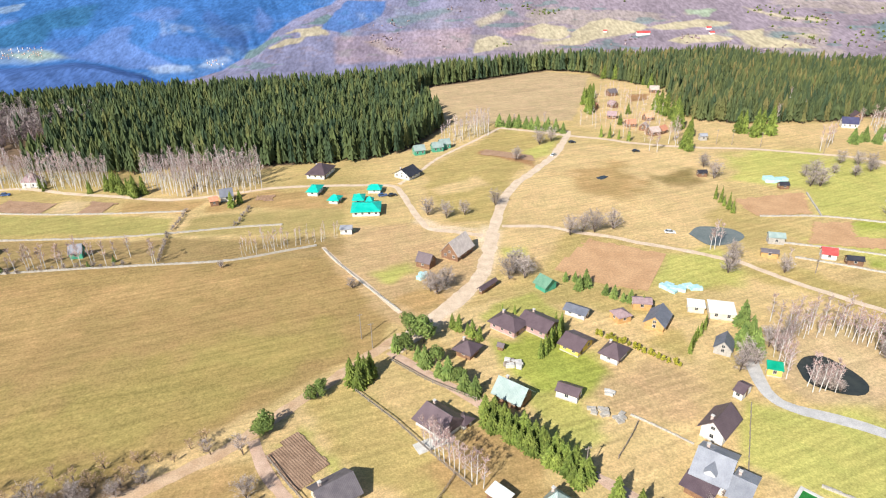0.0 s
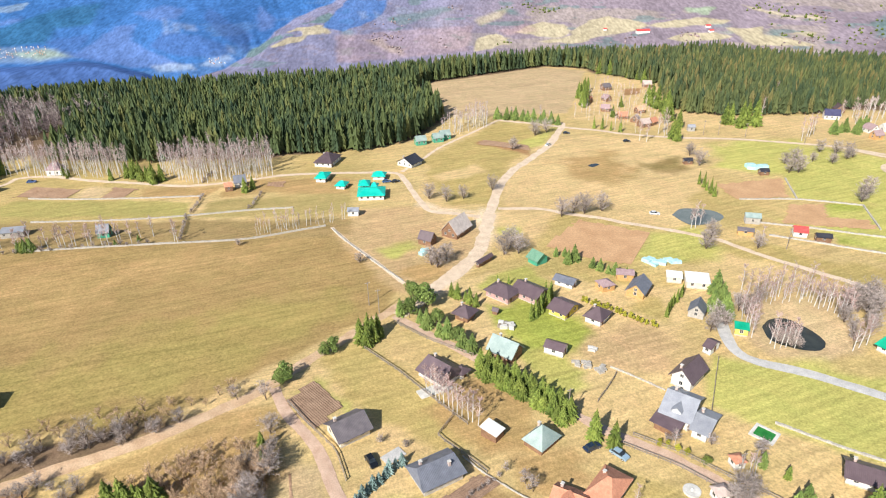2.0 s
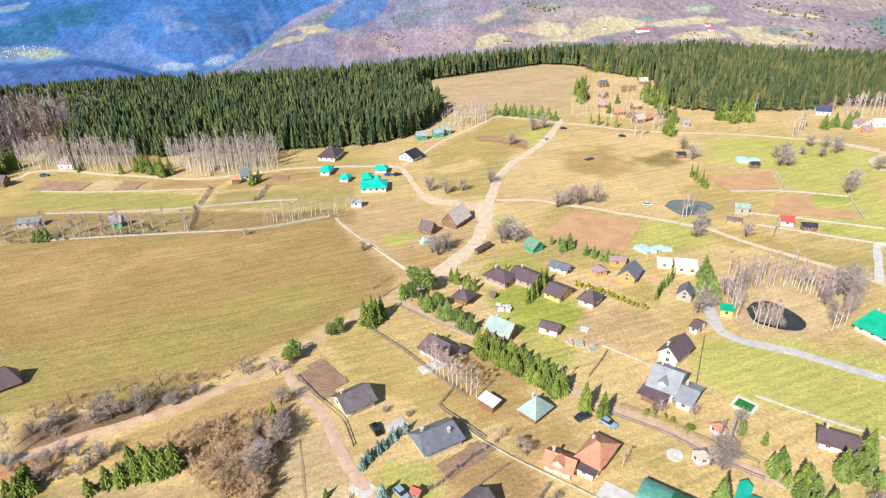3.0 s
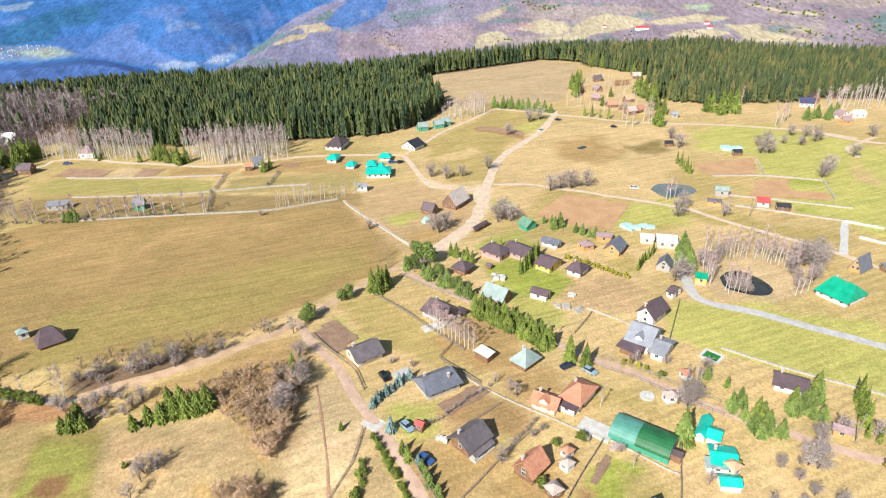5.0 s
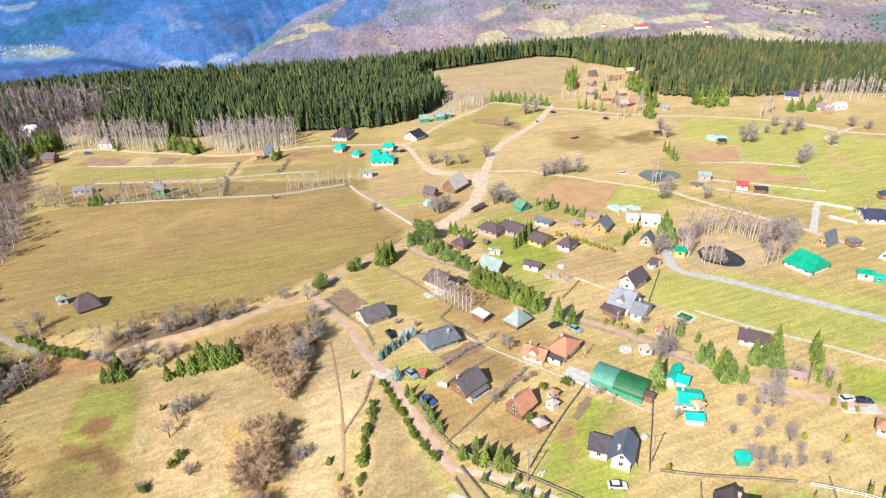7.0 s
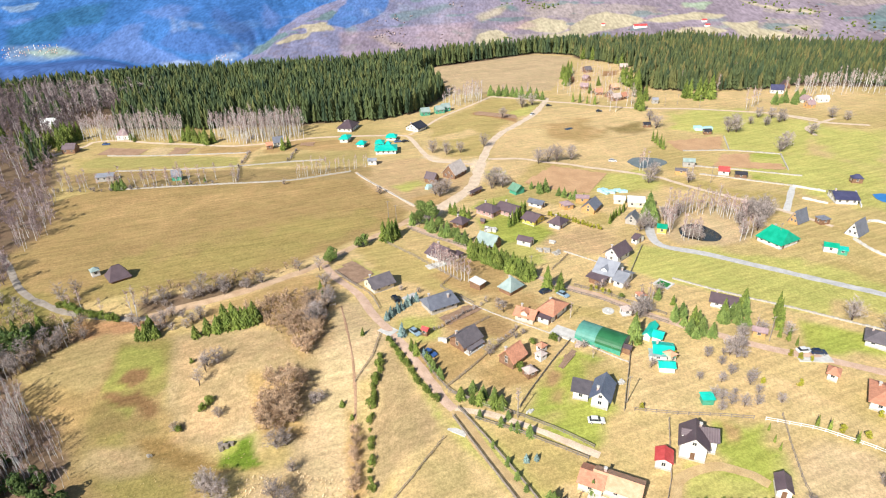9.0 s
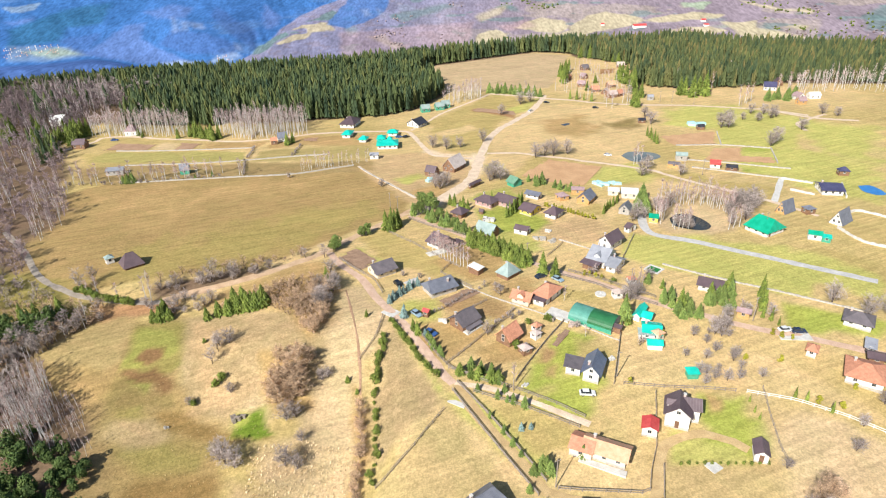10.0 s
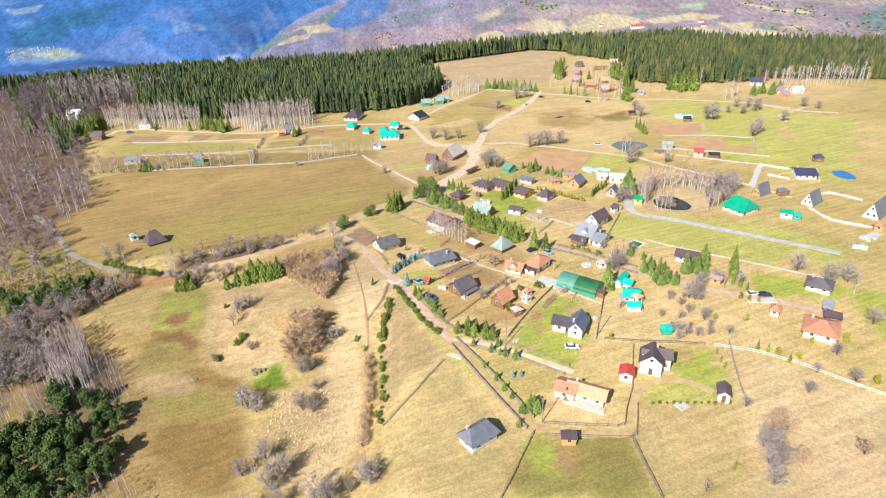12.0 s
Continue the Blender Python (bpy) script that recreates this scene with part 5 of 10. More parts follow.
def house(name, x, y, yaw, L, W, eave, ridge, roof, wall, style="gable", chimneys=1, over=0.5, note="", hip=0.45, windows=True, dormer=0, porch=0.0, category="house"):
    """Ridge along local x. L, W: the roof's plan; walls stand back by `over`."""
    kind = name.replace("_", " ")
    label = f"{WALL_WORD[wall]} {kind} with {ROOF_WORD[roof]} {SHAPE_WORD[style]} roof" + (", " + note if note else "")
    h = base(name, x, y, yaw, None, label, category)
    hx, hy = L / 2, W / 2
    wx, wy = max(hx - over, 0.6), max(hy - over, 0.6)
    lo = -0.6
    walls, t = Mesh(), 0.13
    slope = (ridge - eave) / hy
    top = eave + slope * (hy - wy) - 0.08
    if style == "aframe":
        wy = hy - 0.25
        top = 0.25
    if style in ("gable", "aframe"):
        peak = ridge - 0.12
        walls.add([(-wx, -wy, lo), (-wx, wy, lo), (-wx, wy, top), (-wx, 0, peak), (-wx, -wy, top), (wx, -wy, lo), (wx, wy, lo), (wx, wy, top), (wx, 0, peak), (wx, -wy, top)], [(0, 4, 3, 2, 1), (5, 6, 7, 8, 9), (0, 5, 9, 4), (1, 2, 7, 6), (4, 9, 8, 3), (3, 8, 7, 2)])
    else:
        walls.box(-wx, -wy, lo, wx, wy, min(top, eave + 0.1))
    part("wall", walls, WALLS[wall], h)
    if eave > 1.8 and wall in ("white", "cream", "pink", "yellow"):
        part("plinth", Mesh().box(-wx - 0.05, -wy - 0.05, lo, wx + 0.05, wy + 0.05, 0.35), WALLS["stone"], h, "stone plinth")
    R = ROOFS[roof]
    if style in ("gable", "aframe"):
        for s in (-1, 1):
            part("roof_panel", Mesh().slab([(-hx, s * hy, eave), (hx, s * hy, eave), (hx, 0, ridge), (-hx, 0, ridge)], t), R, h)
        part("ridge_cap", Mesh().slab([(-hx - 0.03, -0.22, ridge - 0.22 * slope + 0.05), (hx + 0.03, -0.22, ridge - 0.22 * slope + 0.05), (hx + 0.03, 0, ridge + 0.05), (-hx - 0.03, 0, ridge + 0.05)], 0.05).slab([(-hx - 0.03, 0.22, ridge - 0.22 * slope + 0.05), (hx + 0.03, 0.22, ridge - 0.22 * slope + 0.05), (hx + 0.03, 0, ridge + 0.05), (-hx - 0.03, 0, ridge + 0.05)], 0.05), R, h)
    elif style == "mono":
        part("roof_panel", Mesh().slab([(-hx, -hy, eave), (hx, -hy, eave), (hx, hy, ridge), (-hx, hy, ridge)], t), R, h)
    else:
        rx = 0.0 if style == "pyramid" else max(hx - hip * W, 0.15 * hx)
        if rx < 0.01:
            for a, b in (((-hx, -hy), (hx, -hy)), ((hx, -hy), (hx, hy)), ((hx, hy), (-hx, hy)), ((-hx, hy), (-hx, -hy))):
                part("roof_panel", Mesh().slab([(*a, eave), (*b, eave), (0, 0, ridge)], t), R, h)
        else:
            for s in (-1, 1):
                part("roof_panel", Mesh().slab([(-hx, s * hy, eave), (hx, s * hy, eave), (rx, 0, ridge), (-rx, 0, ridge)], t), R, h)
                part("roof_panel", Mesh().slab([(s * hx, -hy, eave), (s * hx, hy, eave), (s * rx, 0, ridge)], t), R, h)
            part("ridge_cap", Mesh().tube((-rx, 0, ridge), (rx, 0, ridge), 0.12, 0.12, 6), R, h)
    if style != "mono":
        for s in (-1, 1) if eave > 2 else ():
            part("gutter", Mesh().tube((-hx, s * (hy + 0.03), eave - 0.08), (hx, s * (hy + 0.03), eave - 0.08), 0.06, 0.06, 5), R, h)
    for k in range(chimneys):
        cx, cy = (-0.28 + 0.5 * k) * L, (0.16 if k % 2 == 0 else -0.2) * W
        zc = ridge - abs(cy) * slope if style not in ("hip", "pyramid") else ridge - max(abs(cy) / hy, (abs(cx) - (hx - hip * W if style == "hip" else 0)) / max(hip * W if style == "hip" else hx, 0.1)) * (ridge - eave)
        ch = part("chimney", Mesh().box(cx - 0.28, cy - 0.28, zc - 0.8, cx + 0.28, cy + 0.28, zc + 1.0), BRICK, h)
        part("chimney_cap", Mesh().box(cx - 0.38, cy - 0.38, zc + 1.001, cx + 0.38, cy + 0.38, zc + 1.1), CONCRETE, ch)
    if windows and eave > 1.7:
        n = max(1, int(2 * wx / 2.8))
        zw, hw = (0.95, 1.15) if eave < 4 else (1.0, 1.3)
        for level in range(2 if eave > 4.4 else 1):
            for s, facing in ((-1, 3), (1, 1)):
                for k in range(n):
                    px = -wx + (k + 0.5) * 2 * wx / n
                    window(h, px, s * wy, zw + 2.6 * level, 1.0, hw, facing)
            for s, facing in ((-1, 2), (1, 0)):
                m = max(1, int(2 * wy / 3.0))
                for k in range(m):
                    py = -wy + (k + 0.5) * 2 * wy / m
                    if level == 0 and s == 1 and k == 0:
                        part("door", Mesh().box(wx - 0.02, py - 0.5, 0.05, wx + 0.06, py + 0.5, 2.1), DOOR, h)
                    else:
                        window(h, s * wx, py, zw + 2.6 * level, 1.0, hw, facing)
        if style == "gable" and ridge - eave > 2.0:
            for s, facing in ((-1, 2), (1, 0)):
                window(h, s * wx, 0, eave + 0.35, 1.0, 1.0, facing)
    elif style == "aframe":
        for s, facing in ((-1, 2), (1, 0)):
            for py in (-W * 0.16, W * 0.16):
                window(h, s * wx, py, 0.9, 0.9, 1.2, facing)
            window(h, s * wx, 0, ridge * 0.55, 0.9, 0.9, facing)
    for k in range(dormer):
        s = -1
        dx = 0.0 if dormer == 1 else (-0.22 + 0.44 * k) * L
        zb, yb = eave + 0.15, s * hy * 0.8
        d = part("dormer", Mesh().add([(dx - 1, yb, zb), (dx + 1, yb, zb), (dx + 1, yb, zb + 1.2), (dx, yb, zb + 2.0), (dx - 1, yb, zb + 1.2), (dx - 1, 0, zb + 1.2), (dx + 1, 0, zb + 1.2), (dx, 0, zb + 2.0)], [(0, 1, 2, 3, 4), (4, 3, 7, 5), (3, 2, 6, 7), (0, 4, 5), (1, 6, 2)]), WALLS[wall], h)
        for q in (-1, 1):
            part("dormer_roof", Mesh().slab([(dx + q * 1.3, yb + s * 0.3, zb + 1.05), (dx + q * 1.3, 0, zb + 1.05), (dx, 0, zb + 2.1), (dx, yb + s * 0.3, zb + 2.1)], 0.1), R, d)
    if porch:
        part("porch_roof", Mesh().slab([(-wx, -hy, eave - 0.25), (wx, -hy, eave - 0.25), (wx, -hy - porch, eave - 0.75), (-wx, -hy - porch, eave - 0.75)], 0.1), R, h)
        for k in range(3):
            px = -wx + 0.15 + k * (wx - 0.15)
            part("porch_post", Mesh().box(px - 0.08, -hy - porch + 0.1, lo, px + 0.08, -hy - porch + 0.26, eave - 0.8), WALLS["wood"], h)
        part("porch_floor", Mesh().box(-wx, -hy - porch, lo, wx, -wy - 0.06, 0.15), CONCRETE, h)
    return h


# ---- trees ----
def conifer_mesh(name, height, radius, seed, tiers=10, arms=11, low=0.06):
    """Trunk and crown of a spruce: tiers of drooping boughs, each a bent spray with side fingers, round a dense heart."""
    rng = random.Random(seed)
    crown, trunk = Mesh(), Mesh()
    trunk.tube((0, 0, -0.4), (0, 0, height * 0.9), 0.028 * height * 0.5, 0.02, 6)
    for k in range(tiers):
        u = k / (tiers - 1)
        r = radius * (1 - u) ** 0.8 * rng.uniform(0.9, 1.08) + 0.1
        n = max(4, int(arms * (1 - 0.55 * u)))
        off = rng.uniform(0, 6.28)
        for j in range(n):
            a = off + 2 * math.pi * j / n + rng.uniform(-0.25, 0.25)
            z = height * (low + (0.96 - low) * u ** 0.95) + rng.uniform(-0.03, 0.03) * height
            rr, w = r * rng.uniform(0.75, 1.15), r * 3.4 / n + 0.08
            drop, lift = rr * rng.uniform(0.12, 0.4), height * 0.05
            c, s = math.cos(a), math.sin(a)

            def at(d, side, dz):
                return (c * d - s * side, s * d + c * side, z + dz)

            crown.add([at(rr * 0.25, 0, lift), at(rr * 0.7, w * 0.5, -drop * 0.9), at(rr, 0, -drop * 0.7), at(rr * 0.7, -w * 0.5, -drop * 0.9), at(rr * 0.68, 0, lift * 0.5)], [(0, 1, 4), (1, 2, 4), (2, 3, 4), (3, 0, 4)])
    heart = []
    for k in range(7):
        a = 2 * math.pi * k / 7
        heart.append((math.cos(a) * radius * 0.7, math.sin(a) * radius * 0.7, height * (low + 0.02)))
    crown.add(heart + [(0, 0, height * 0.97)], [(k, (k + 1) % 7, 7) for k in range(7)])
    return trunk.mesh("trunk", BARK), crown


def clump_mesh(name, height, radius, seed, count, leaf, low=0.15, stem=True, square=0.0):
    """A broad crown of small leaf clumps with gaps, on a forked stem."""
    rng = random.Random(seed)
    crown, trunk = Mesh(), Mesh()
    if stem:
        trunk.tube((0, 0, -0.4), (0, 0, height * 0.75), 0.02 * height, 0.03, 6)
    lobes = [(rng.uniform(-0.55, 0.55) * radius, rng.uniform(-0.55, 0.55) * radius, height * rng.uniform(low + 0.15, 0.8), radius * rng.uniform(0.4, 0.62)) for _ in range(9)]
    lobes.append((0, 0, height * 0.85, radius * 0.4))
    for lx, ly, lz, lr in lobes:
        if stem:
            trunk.tube((0, 0, lz * 0.6), (lx, ly, lz), 0.012 * height, 0.02, 4)
    for k in range(count):
        lx, ly, lz, lr = rng.choice(lobes)
        d = Vector((rng.gauss(0, 1), rng.gauss(0, 1), rng.gauss(0, 1))).normalized()
        p = Vector((lx, ly, lz)) + d * lr * rng.uniform(0.7, 1.05)
        p.z = max(p.z, height * low * 0.6)
        t = d.orthogonal().normalized()
        t.rotate(Matrix.Rotation(rng.uniform(0, 6.28), 3, d))
        b = d.cross(t)
        s = leaf * rng.uniform(0.6, 1.3)
        crown.add([p + t * s, p + b * s * 0.8 + d * s * 0.3, p - t * s * 0.9 + d * s * 0.2, p - b * s * 0.7, p + d * s * 0.7], [(0, 1, 4), (1, 2, 4), (2, 3, 4), (3, 0, 4)])
    return trunk.mesh("trunk", BARK), crown


def bare_mesh(height, spread, seed, limbs=9, twigs=150, trunk_r=0.1, twig_w=0.035, upright=0.75, stems=1, start=0.35, reach_of=0.34):
    """A leafless tree or bush: stems, limbs and a haze of twigs."""
    rng = random.Random(seed)
    wood, haze = Mesh(), Mesh()
    ends = []
    for s in range(stems):
        a = rng.uniform(0, 6.28)
        lean = spread * 0.35 * (s > 0) + rng.uniform(0, 0.04) * height
        tip = Vector((math.cos(a) * lean, math.sin(a) * lean, height * rng.uniform(0.8, 1.0)))
        mid = tip * 0.5 + Vector((rng.uniform(-0.03, 0.03) * height, rng.uniform(-0.03, 0.03) * height, 0))
        wood.tube((0, 0, -0.3), mid, trunk_r, trunk_r * 0.65, 5)
        wood.tube(mid, tip, trunk_r * 0.65, 0.02, 4)
        for k in range(max(2, limbs // stems)):
            u = rng.uniform(start, 0.95)
            root = (mid * (u / 0.5) if u < 0.5 else mid + (tip - mid) * ((u - 0.5) / 0.5))
            b = rng.uniform(0, 6.28)
            reach = spread * rng.uniform(0.5, 1.0) * (1.15 - 0.7 * u)
            end = root + Vector((math.cos(b) * reach, math.sin(b) * reach, reach * upright * rng.uniform(0.7, 1.5)))
            wood.tube(root, end, trunk_r * 0.4 * (1.1 - u), 0.015, 3)
            ends.append((root, end))
    for k in range(twigs):
        root, end = rng.choice(ends)
        p = root + (end - root) * rng.uniform(0.25, 1.0)
        d = Vector((rng.gauss(0, 0.7), rng.gauss(0, 0.7), rng.gauss(0.45 * upright + 0.1, 0.5))).normalized()
        q = p + d * spread * rng.uniform(0.7, 1.5) * reach_of
        side = d.orthogonal().normalized()
        side.rotate(Matrix.Rotation(rng.uniform(0, 6.28), 3, d))
        haze.add([p + side * twig_w, q, p - side * twig_w], [(0, 1, 2)])
    return wood, haze


def spots(points, spacing, jitter, seed):
    """Places along a line, every `spacing` metres, scattered by `jitter`."""
    rng = random.Random(seed)
    out, left = [], 0.0
    for a, b in zip(points, points[1:]):
        a, b = np.array(a, float), np.array(b, float)
        n = np.hypot(*(b - a))
        d = left
        while d < n:
            q = a + (b - a) * d / n
            out.append((q[0] + rng.uniform(-jitter, jitter), q[1] + rng.uniform(-jitter, jitter)))
            d += spacing
        left = d - n
    return out


def fill(points, count, seed, gap=0.0):
    """Random places within a polygon."""
    rng = random.Random(seed)
    xs, ys = [p[0] for p in points], [p[1] for p in points]
    cx = np.array([rng.uniform(min(xs), max(xs)) for _ in range(count * 6)])
    cy = np.array([rng.uniform(min(ys), max(ys)) for _ in range(count * 6)])
    ok = inside(cx, cy, points) > 0
    out = []
    for x, y in zip(cx[ok], cy[ok]):
        if len(out) >= count:
            break
        if not gap or all((x - a) ** 2 + (y - b) ** 2 > gap * gap for a, b in out):
            out.append((x, y))
    return out


def scatter(points, spacing, seed):
    """Jittered places all over a polygon."""
    rng = np.random.default_rng(seed)
    xs, ys = [p[0] for p in points], [p[1] for p in points]
    X, Y = np.meshgrid(np.arange(min(xs), max(xs), spacing), np.arange(min(ys), max(ys), spacing))
    X = (X + rng.uniform(-0.45, 0.45, X.shape) * spacing).ravel()
    Y = (Y + rng.uniform(-0.45, 0.45, Y.shape) * spacing).ravel()
    ok = inside(X, Y, points) > 0
    return list(zip(X[ok].tolist(), Y[ok].tolist()))


KINDS = {}


def tree_kind(kind, shapes, mat, label, category, name):
    """Keeps ready meshes (trunk, crown) of one kind of tree, one metre figures scaled when planted."""
    KINDS[kind] = ([(t, c.mesh("crown", mat)) for t, c in shapes], label, category, name)


def plant(kind, x, y, size, seed=0, group="", sink=0.0, wide=1.0):
    """One tree of a kind, `size` metres high."""
    shapes, label, category, name = KINDS[kind]
    rng = random.Random(f"{kind}{x:.1f}{y:.1f}{seed}")
    t, c = rng.choice(shapes)
    h = new(name)
    k = size / 10.0
    h.matrix_basis = pose(x, y, gz(x, y) - sink, rng.uniform(-2, 2), rng.uniform(-2, 2), rng.uniform(0, 360)) @ Matrix.Diagonal((k * wide, k * wide, k, 1))
    tagged(h, label, category, group)
    part("trunk", t, None, h)
    part("crown", c, None, h)
    return h


def wood_of(kind, name, label, places, size, vary, seed, mats):
    """Uncounted trees joined into one mesh of kind stuff."""
    rng = np.random.default_rng(seed)
    V, F, M, T, k = [], [], [], [], 0
    ready = []
    for shape in STUFF[kind]:
        ready.append((np.array(shape.v), shape.f, shape.m))
    for x, y in places:
        v, f, m = ready[rng.integers(len(ready))]
        s = size * (1 + vary * (rng.random() * 2 - 1)) / 10.0
        a = rng.random() * 6.283
        c, n = math.cos(a) * s * rng.uniform(0.85, 1.15), math.sin(a) * s * rng.uniform(0.85, 1.15)
        lean, over = (rng.uniform(-0.07, 0.07, 2) if kind != "spruce" else (0.0, 0.0))
        p = np.stack([v[:, 0] * c - v[:, 1] * n + x + lean * v[:, 2] * s, v[:, 0] * n + v[:, 1] * c + y + over * v[:, 2] * s, v[:, 2] * s + gz(x, y)], 1)
        V.append(p)
        T.append(np.full(len(v), rng.random()))
        F += [tuple(k + i for i in q) for q in f]
        M += m
        k += len(v)
    if not V:
        return None
    me = bpy.data.meshes.new(name)
    me.from_pydata(np.concatenate(V).tolist(), [], F)
    for q in mats:
        me.materials.append(q)
    me.polygons.foreach_set("material_index", M)
    me.attributes.new("tree", "FLOAT", "POINT").data.foreach_set("value", np.concatenate(T).astype(np.float32))
    me.update()
    return tagged(new(name, me), label, "trees", kind="stuff")


def low_conifer(seed, tiers, radius, arms):
    """A forest spruce, ten metres high, of ragged drooping tiers with gaps between the boughs."""
    rng = random.Random(seed)
    me = Mesh()
    me.tube((0, 0, -0.5), (0, 0, 2.5), 0.16, 0.14, 4, 1)
    top = 0.97
    for k in range(tiers):
        u = k / tiers
        z0, z1 = 10 * (0.10 + 0.86 * u), 10 * (0.12 + 0.88 * min(1, u + 1.9 / tiers))
        r = radius * (1 - u) ** 0.55 * rng.uniform(0.85, 1.12) + 0.08
        off = rng.uniform(0, 6.28)
        ring = []
        for j in range(2 * arms):
            a = off + math.pi * j / arms + rng.uniform(-0.12, 0.12)
            rr = r * (rng.uniform(0.75, 1.25) if j % 2 == 0 else rng.uniform(0.35, 0.6))
            ring.append((math.cos(a) * rr, math.sin(a) * rr, z0 + (-0.3 if j % 2 == 0 else 0.35) * rng.uniform(0.5, 1.6)))
        me.add(ring + [(rng.uniform(-0.08, 0.08), rng.uniform(-0.08, 0.08), min(z1, 10 * top))], [(j, (j + 1) % (2 * arms), 2 * arms) for j in range(2 * arms)], 0)
    return me


def joined_bare(wood, haze):
    me = Mesh()
    me.add(wood.v, wood.f, 0)
    me.add(haze.v, haze.f, 1)
    return me


STUFF = {
    "spruce": [low_conifer(10 + k, 5 + k % 2, 1.2 + 0.2 * (k % 5), 5) for k in range(12)],
    "birch": [joined_bare(*bare_mesh(10, 1.3, 40 + k, 10, 110, 0.10, 0.05, 1.6, 1, 0.45)) for k in range(5)],
    "haze": [joined_bare(*bare_mesh(10, 3.6, 70 + k, 12, 300, 0.09, 0.085, 0.9, 3, 0.1, 0.32)) for k in range(6)],
    "grey": [joined_bare(*bare_mesh(10, 3.4, 60 + k, 18, 330, 0.10, 0.08, 0.75, 3, 0.1, 0.25)) for k in range(4)],
    "bush": [joined_bare(*bare_mesh(10, 5.0, 80 + k, 20, 320, 0.12, 0.10, 0.7, 5, 0.1, 0.25)) for k in range(4)],
}
tree_kind("spruce", [conifer_mesh("s", 10, 2.5, 100 + k, 15, 13) for k in range(4)], NEEDLES, "dark green spruce standing in grass", "tree", "spruce_tree")
tree_kind("slim", [conifer_mesh("s", 10, 1.5, 110 + k, 16, 10) for k in range(3)], HEDGE, "slim green conifer in a garden", "tree", "conifer_tree")
tree_kind("blue", [conifer_mesh("s", 10, 3.2, 120 + k, 12, 13) for k in range(3)], BLUE_NEEDLES, "small blue-green spruce on grass", "tree", "blue_spruce")
tree_kind("pine", [clump_mesh("p", 10, 3.8, 130 + k, 800, 0.48) for k in range(3)], PINE, "bushy green pine with a rounded crown", "tree", "pine_tree")
tree_kind("fir", [conifer_mesh("s", 10, 3.3, 170 + k, 14, 14) for k in range(3)], PINE, "bushy mid-green conifer in a garden", "tree", "conifer_tree")
tree_kind("darkfir", [clump_mesh("p", 10, 3.6, 180 + k, 520, 0.52, 0.05) for k in range(3)], NEEDLES_DARK, "bushy dark green conifer on a shaded slope", "tree", "conifer_tree")
tree_kind("thuja", [clump_mesh("p", 10, 3.0, 140 + k, 260, 0.7, 0.02) for k in range(3)], GOLD, "golden-green thuja bush on grass", "shrub", "thuja_bush")
tree_kind("shrub", [clump_mesh("p", 10, 5.5, 150 + k, 260, 1.0, 0.0) for k in range(3)], HEDGE, "low green evergreen shrub", "shrub", "evergreen_shrub")


def bare_kind(kind, shapes, bark, twig, label, category, name):
    KINDS[kind] = ([(w.mesh("trunk", bark), c.mesh("crown", twig)) for w, c in shapes], label, category, name)


bare_kind("birch", [bare_mesh(10, 1.7, 200 + k, 18, 380, 0.12, 0.032, 1.3, 1, 0.28) for k in range(4)], BIRCH, TWIG, "leafless white-trunked birch with reddish twigs", "tree", "birch_tree")
bare_kind("bare", [bare_mesh(10, 4.2, 210 + k, 36, 850, 0.16, 0.038, 0.8, 2, 0.15, 0.28) for k in range(3)], BARK, TWIG_GREY, "leafless grey tree with fine twigs", "tree", "bare_tree")
bare_kind("bush", [bare_mesh(10, 5.6, 220 + k, 60, 1250, 0.09, 0.06, 0.75, 12, 0.03, 0.24) for k in range(3)], BARK, TWIG_GREY, "leafless grey-brown bush of fine twigs", "shrub", "bare_bush")
bare_kind("rustbush", [bare_mesh(10, 6.0, 230 + k, 80, 1900, 0.08, 0.07, 0.7, 14, 0.03, 0.22) for k in range(3)], BARK, TWIG_BROWN, "dense leafless brown bush", "shrub", "bare_bush")


# ---- fences, cars and small things ----
def fence(name, label, points, mat=None, spacing=2.6, height=1.15, rails=2, thick=0.15, rail_t=0.085, category="fence"):
    mat = mat or POST
    x0, y0 = points[0]
    h = base(name, x0, y0, 0, None, label, category)
    z0 = gz(x0, y0)
    post = Mesh().box(-thick / 2, -thick / 2, -0.4, thick / 2, thick / 2, height).mesh("post", mat)
    places = spots(points, spacing, 0.04, 3)
    for x, y in places:
        p = part("post", post, None, h)
        p.matrix_basis = pose(x - x0, y - y0, gz(x, y) - z0, 0, 0, 0)
    rail = Mesh().box(0, -rail_t * 0.5, -rail_t, 1, rail_t * 0.5, rail_t).mesh("rail", mat)
    for k in range(rails):
        zr = height * (0.35 + 0.5 * k / max(1, rails - 1))
        for (ax, ay), (bx, by) in zip(places, places[1:]):
            a, b = Vector((ax - x0, ay - y0, gz(ax, ay) - z0 + zr)), Vector((bx - x0, by - y0, gz(bx, by) - z0 + zr))
            if (b - a).length < spacing * 2.2:
                p = part("rail", rail, None, h)
                p.matrix_basis = Matrix.Translation(a) @ (b - a).to_track_quat("X", "Z").to_matrix().to_4x4() @ Matrix.Diagonal(((b - a).length, 1, 1, 1))
    return h


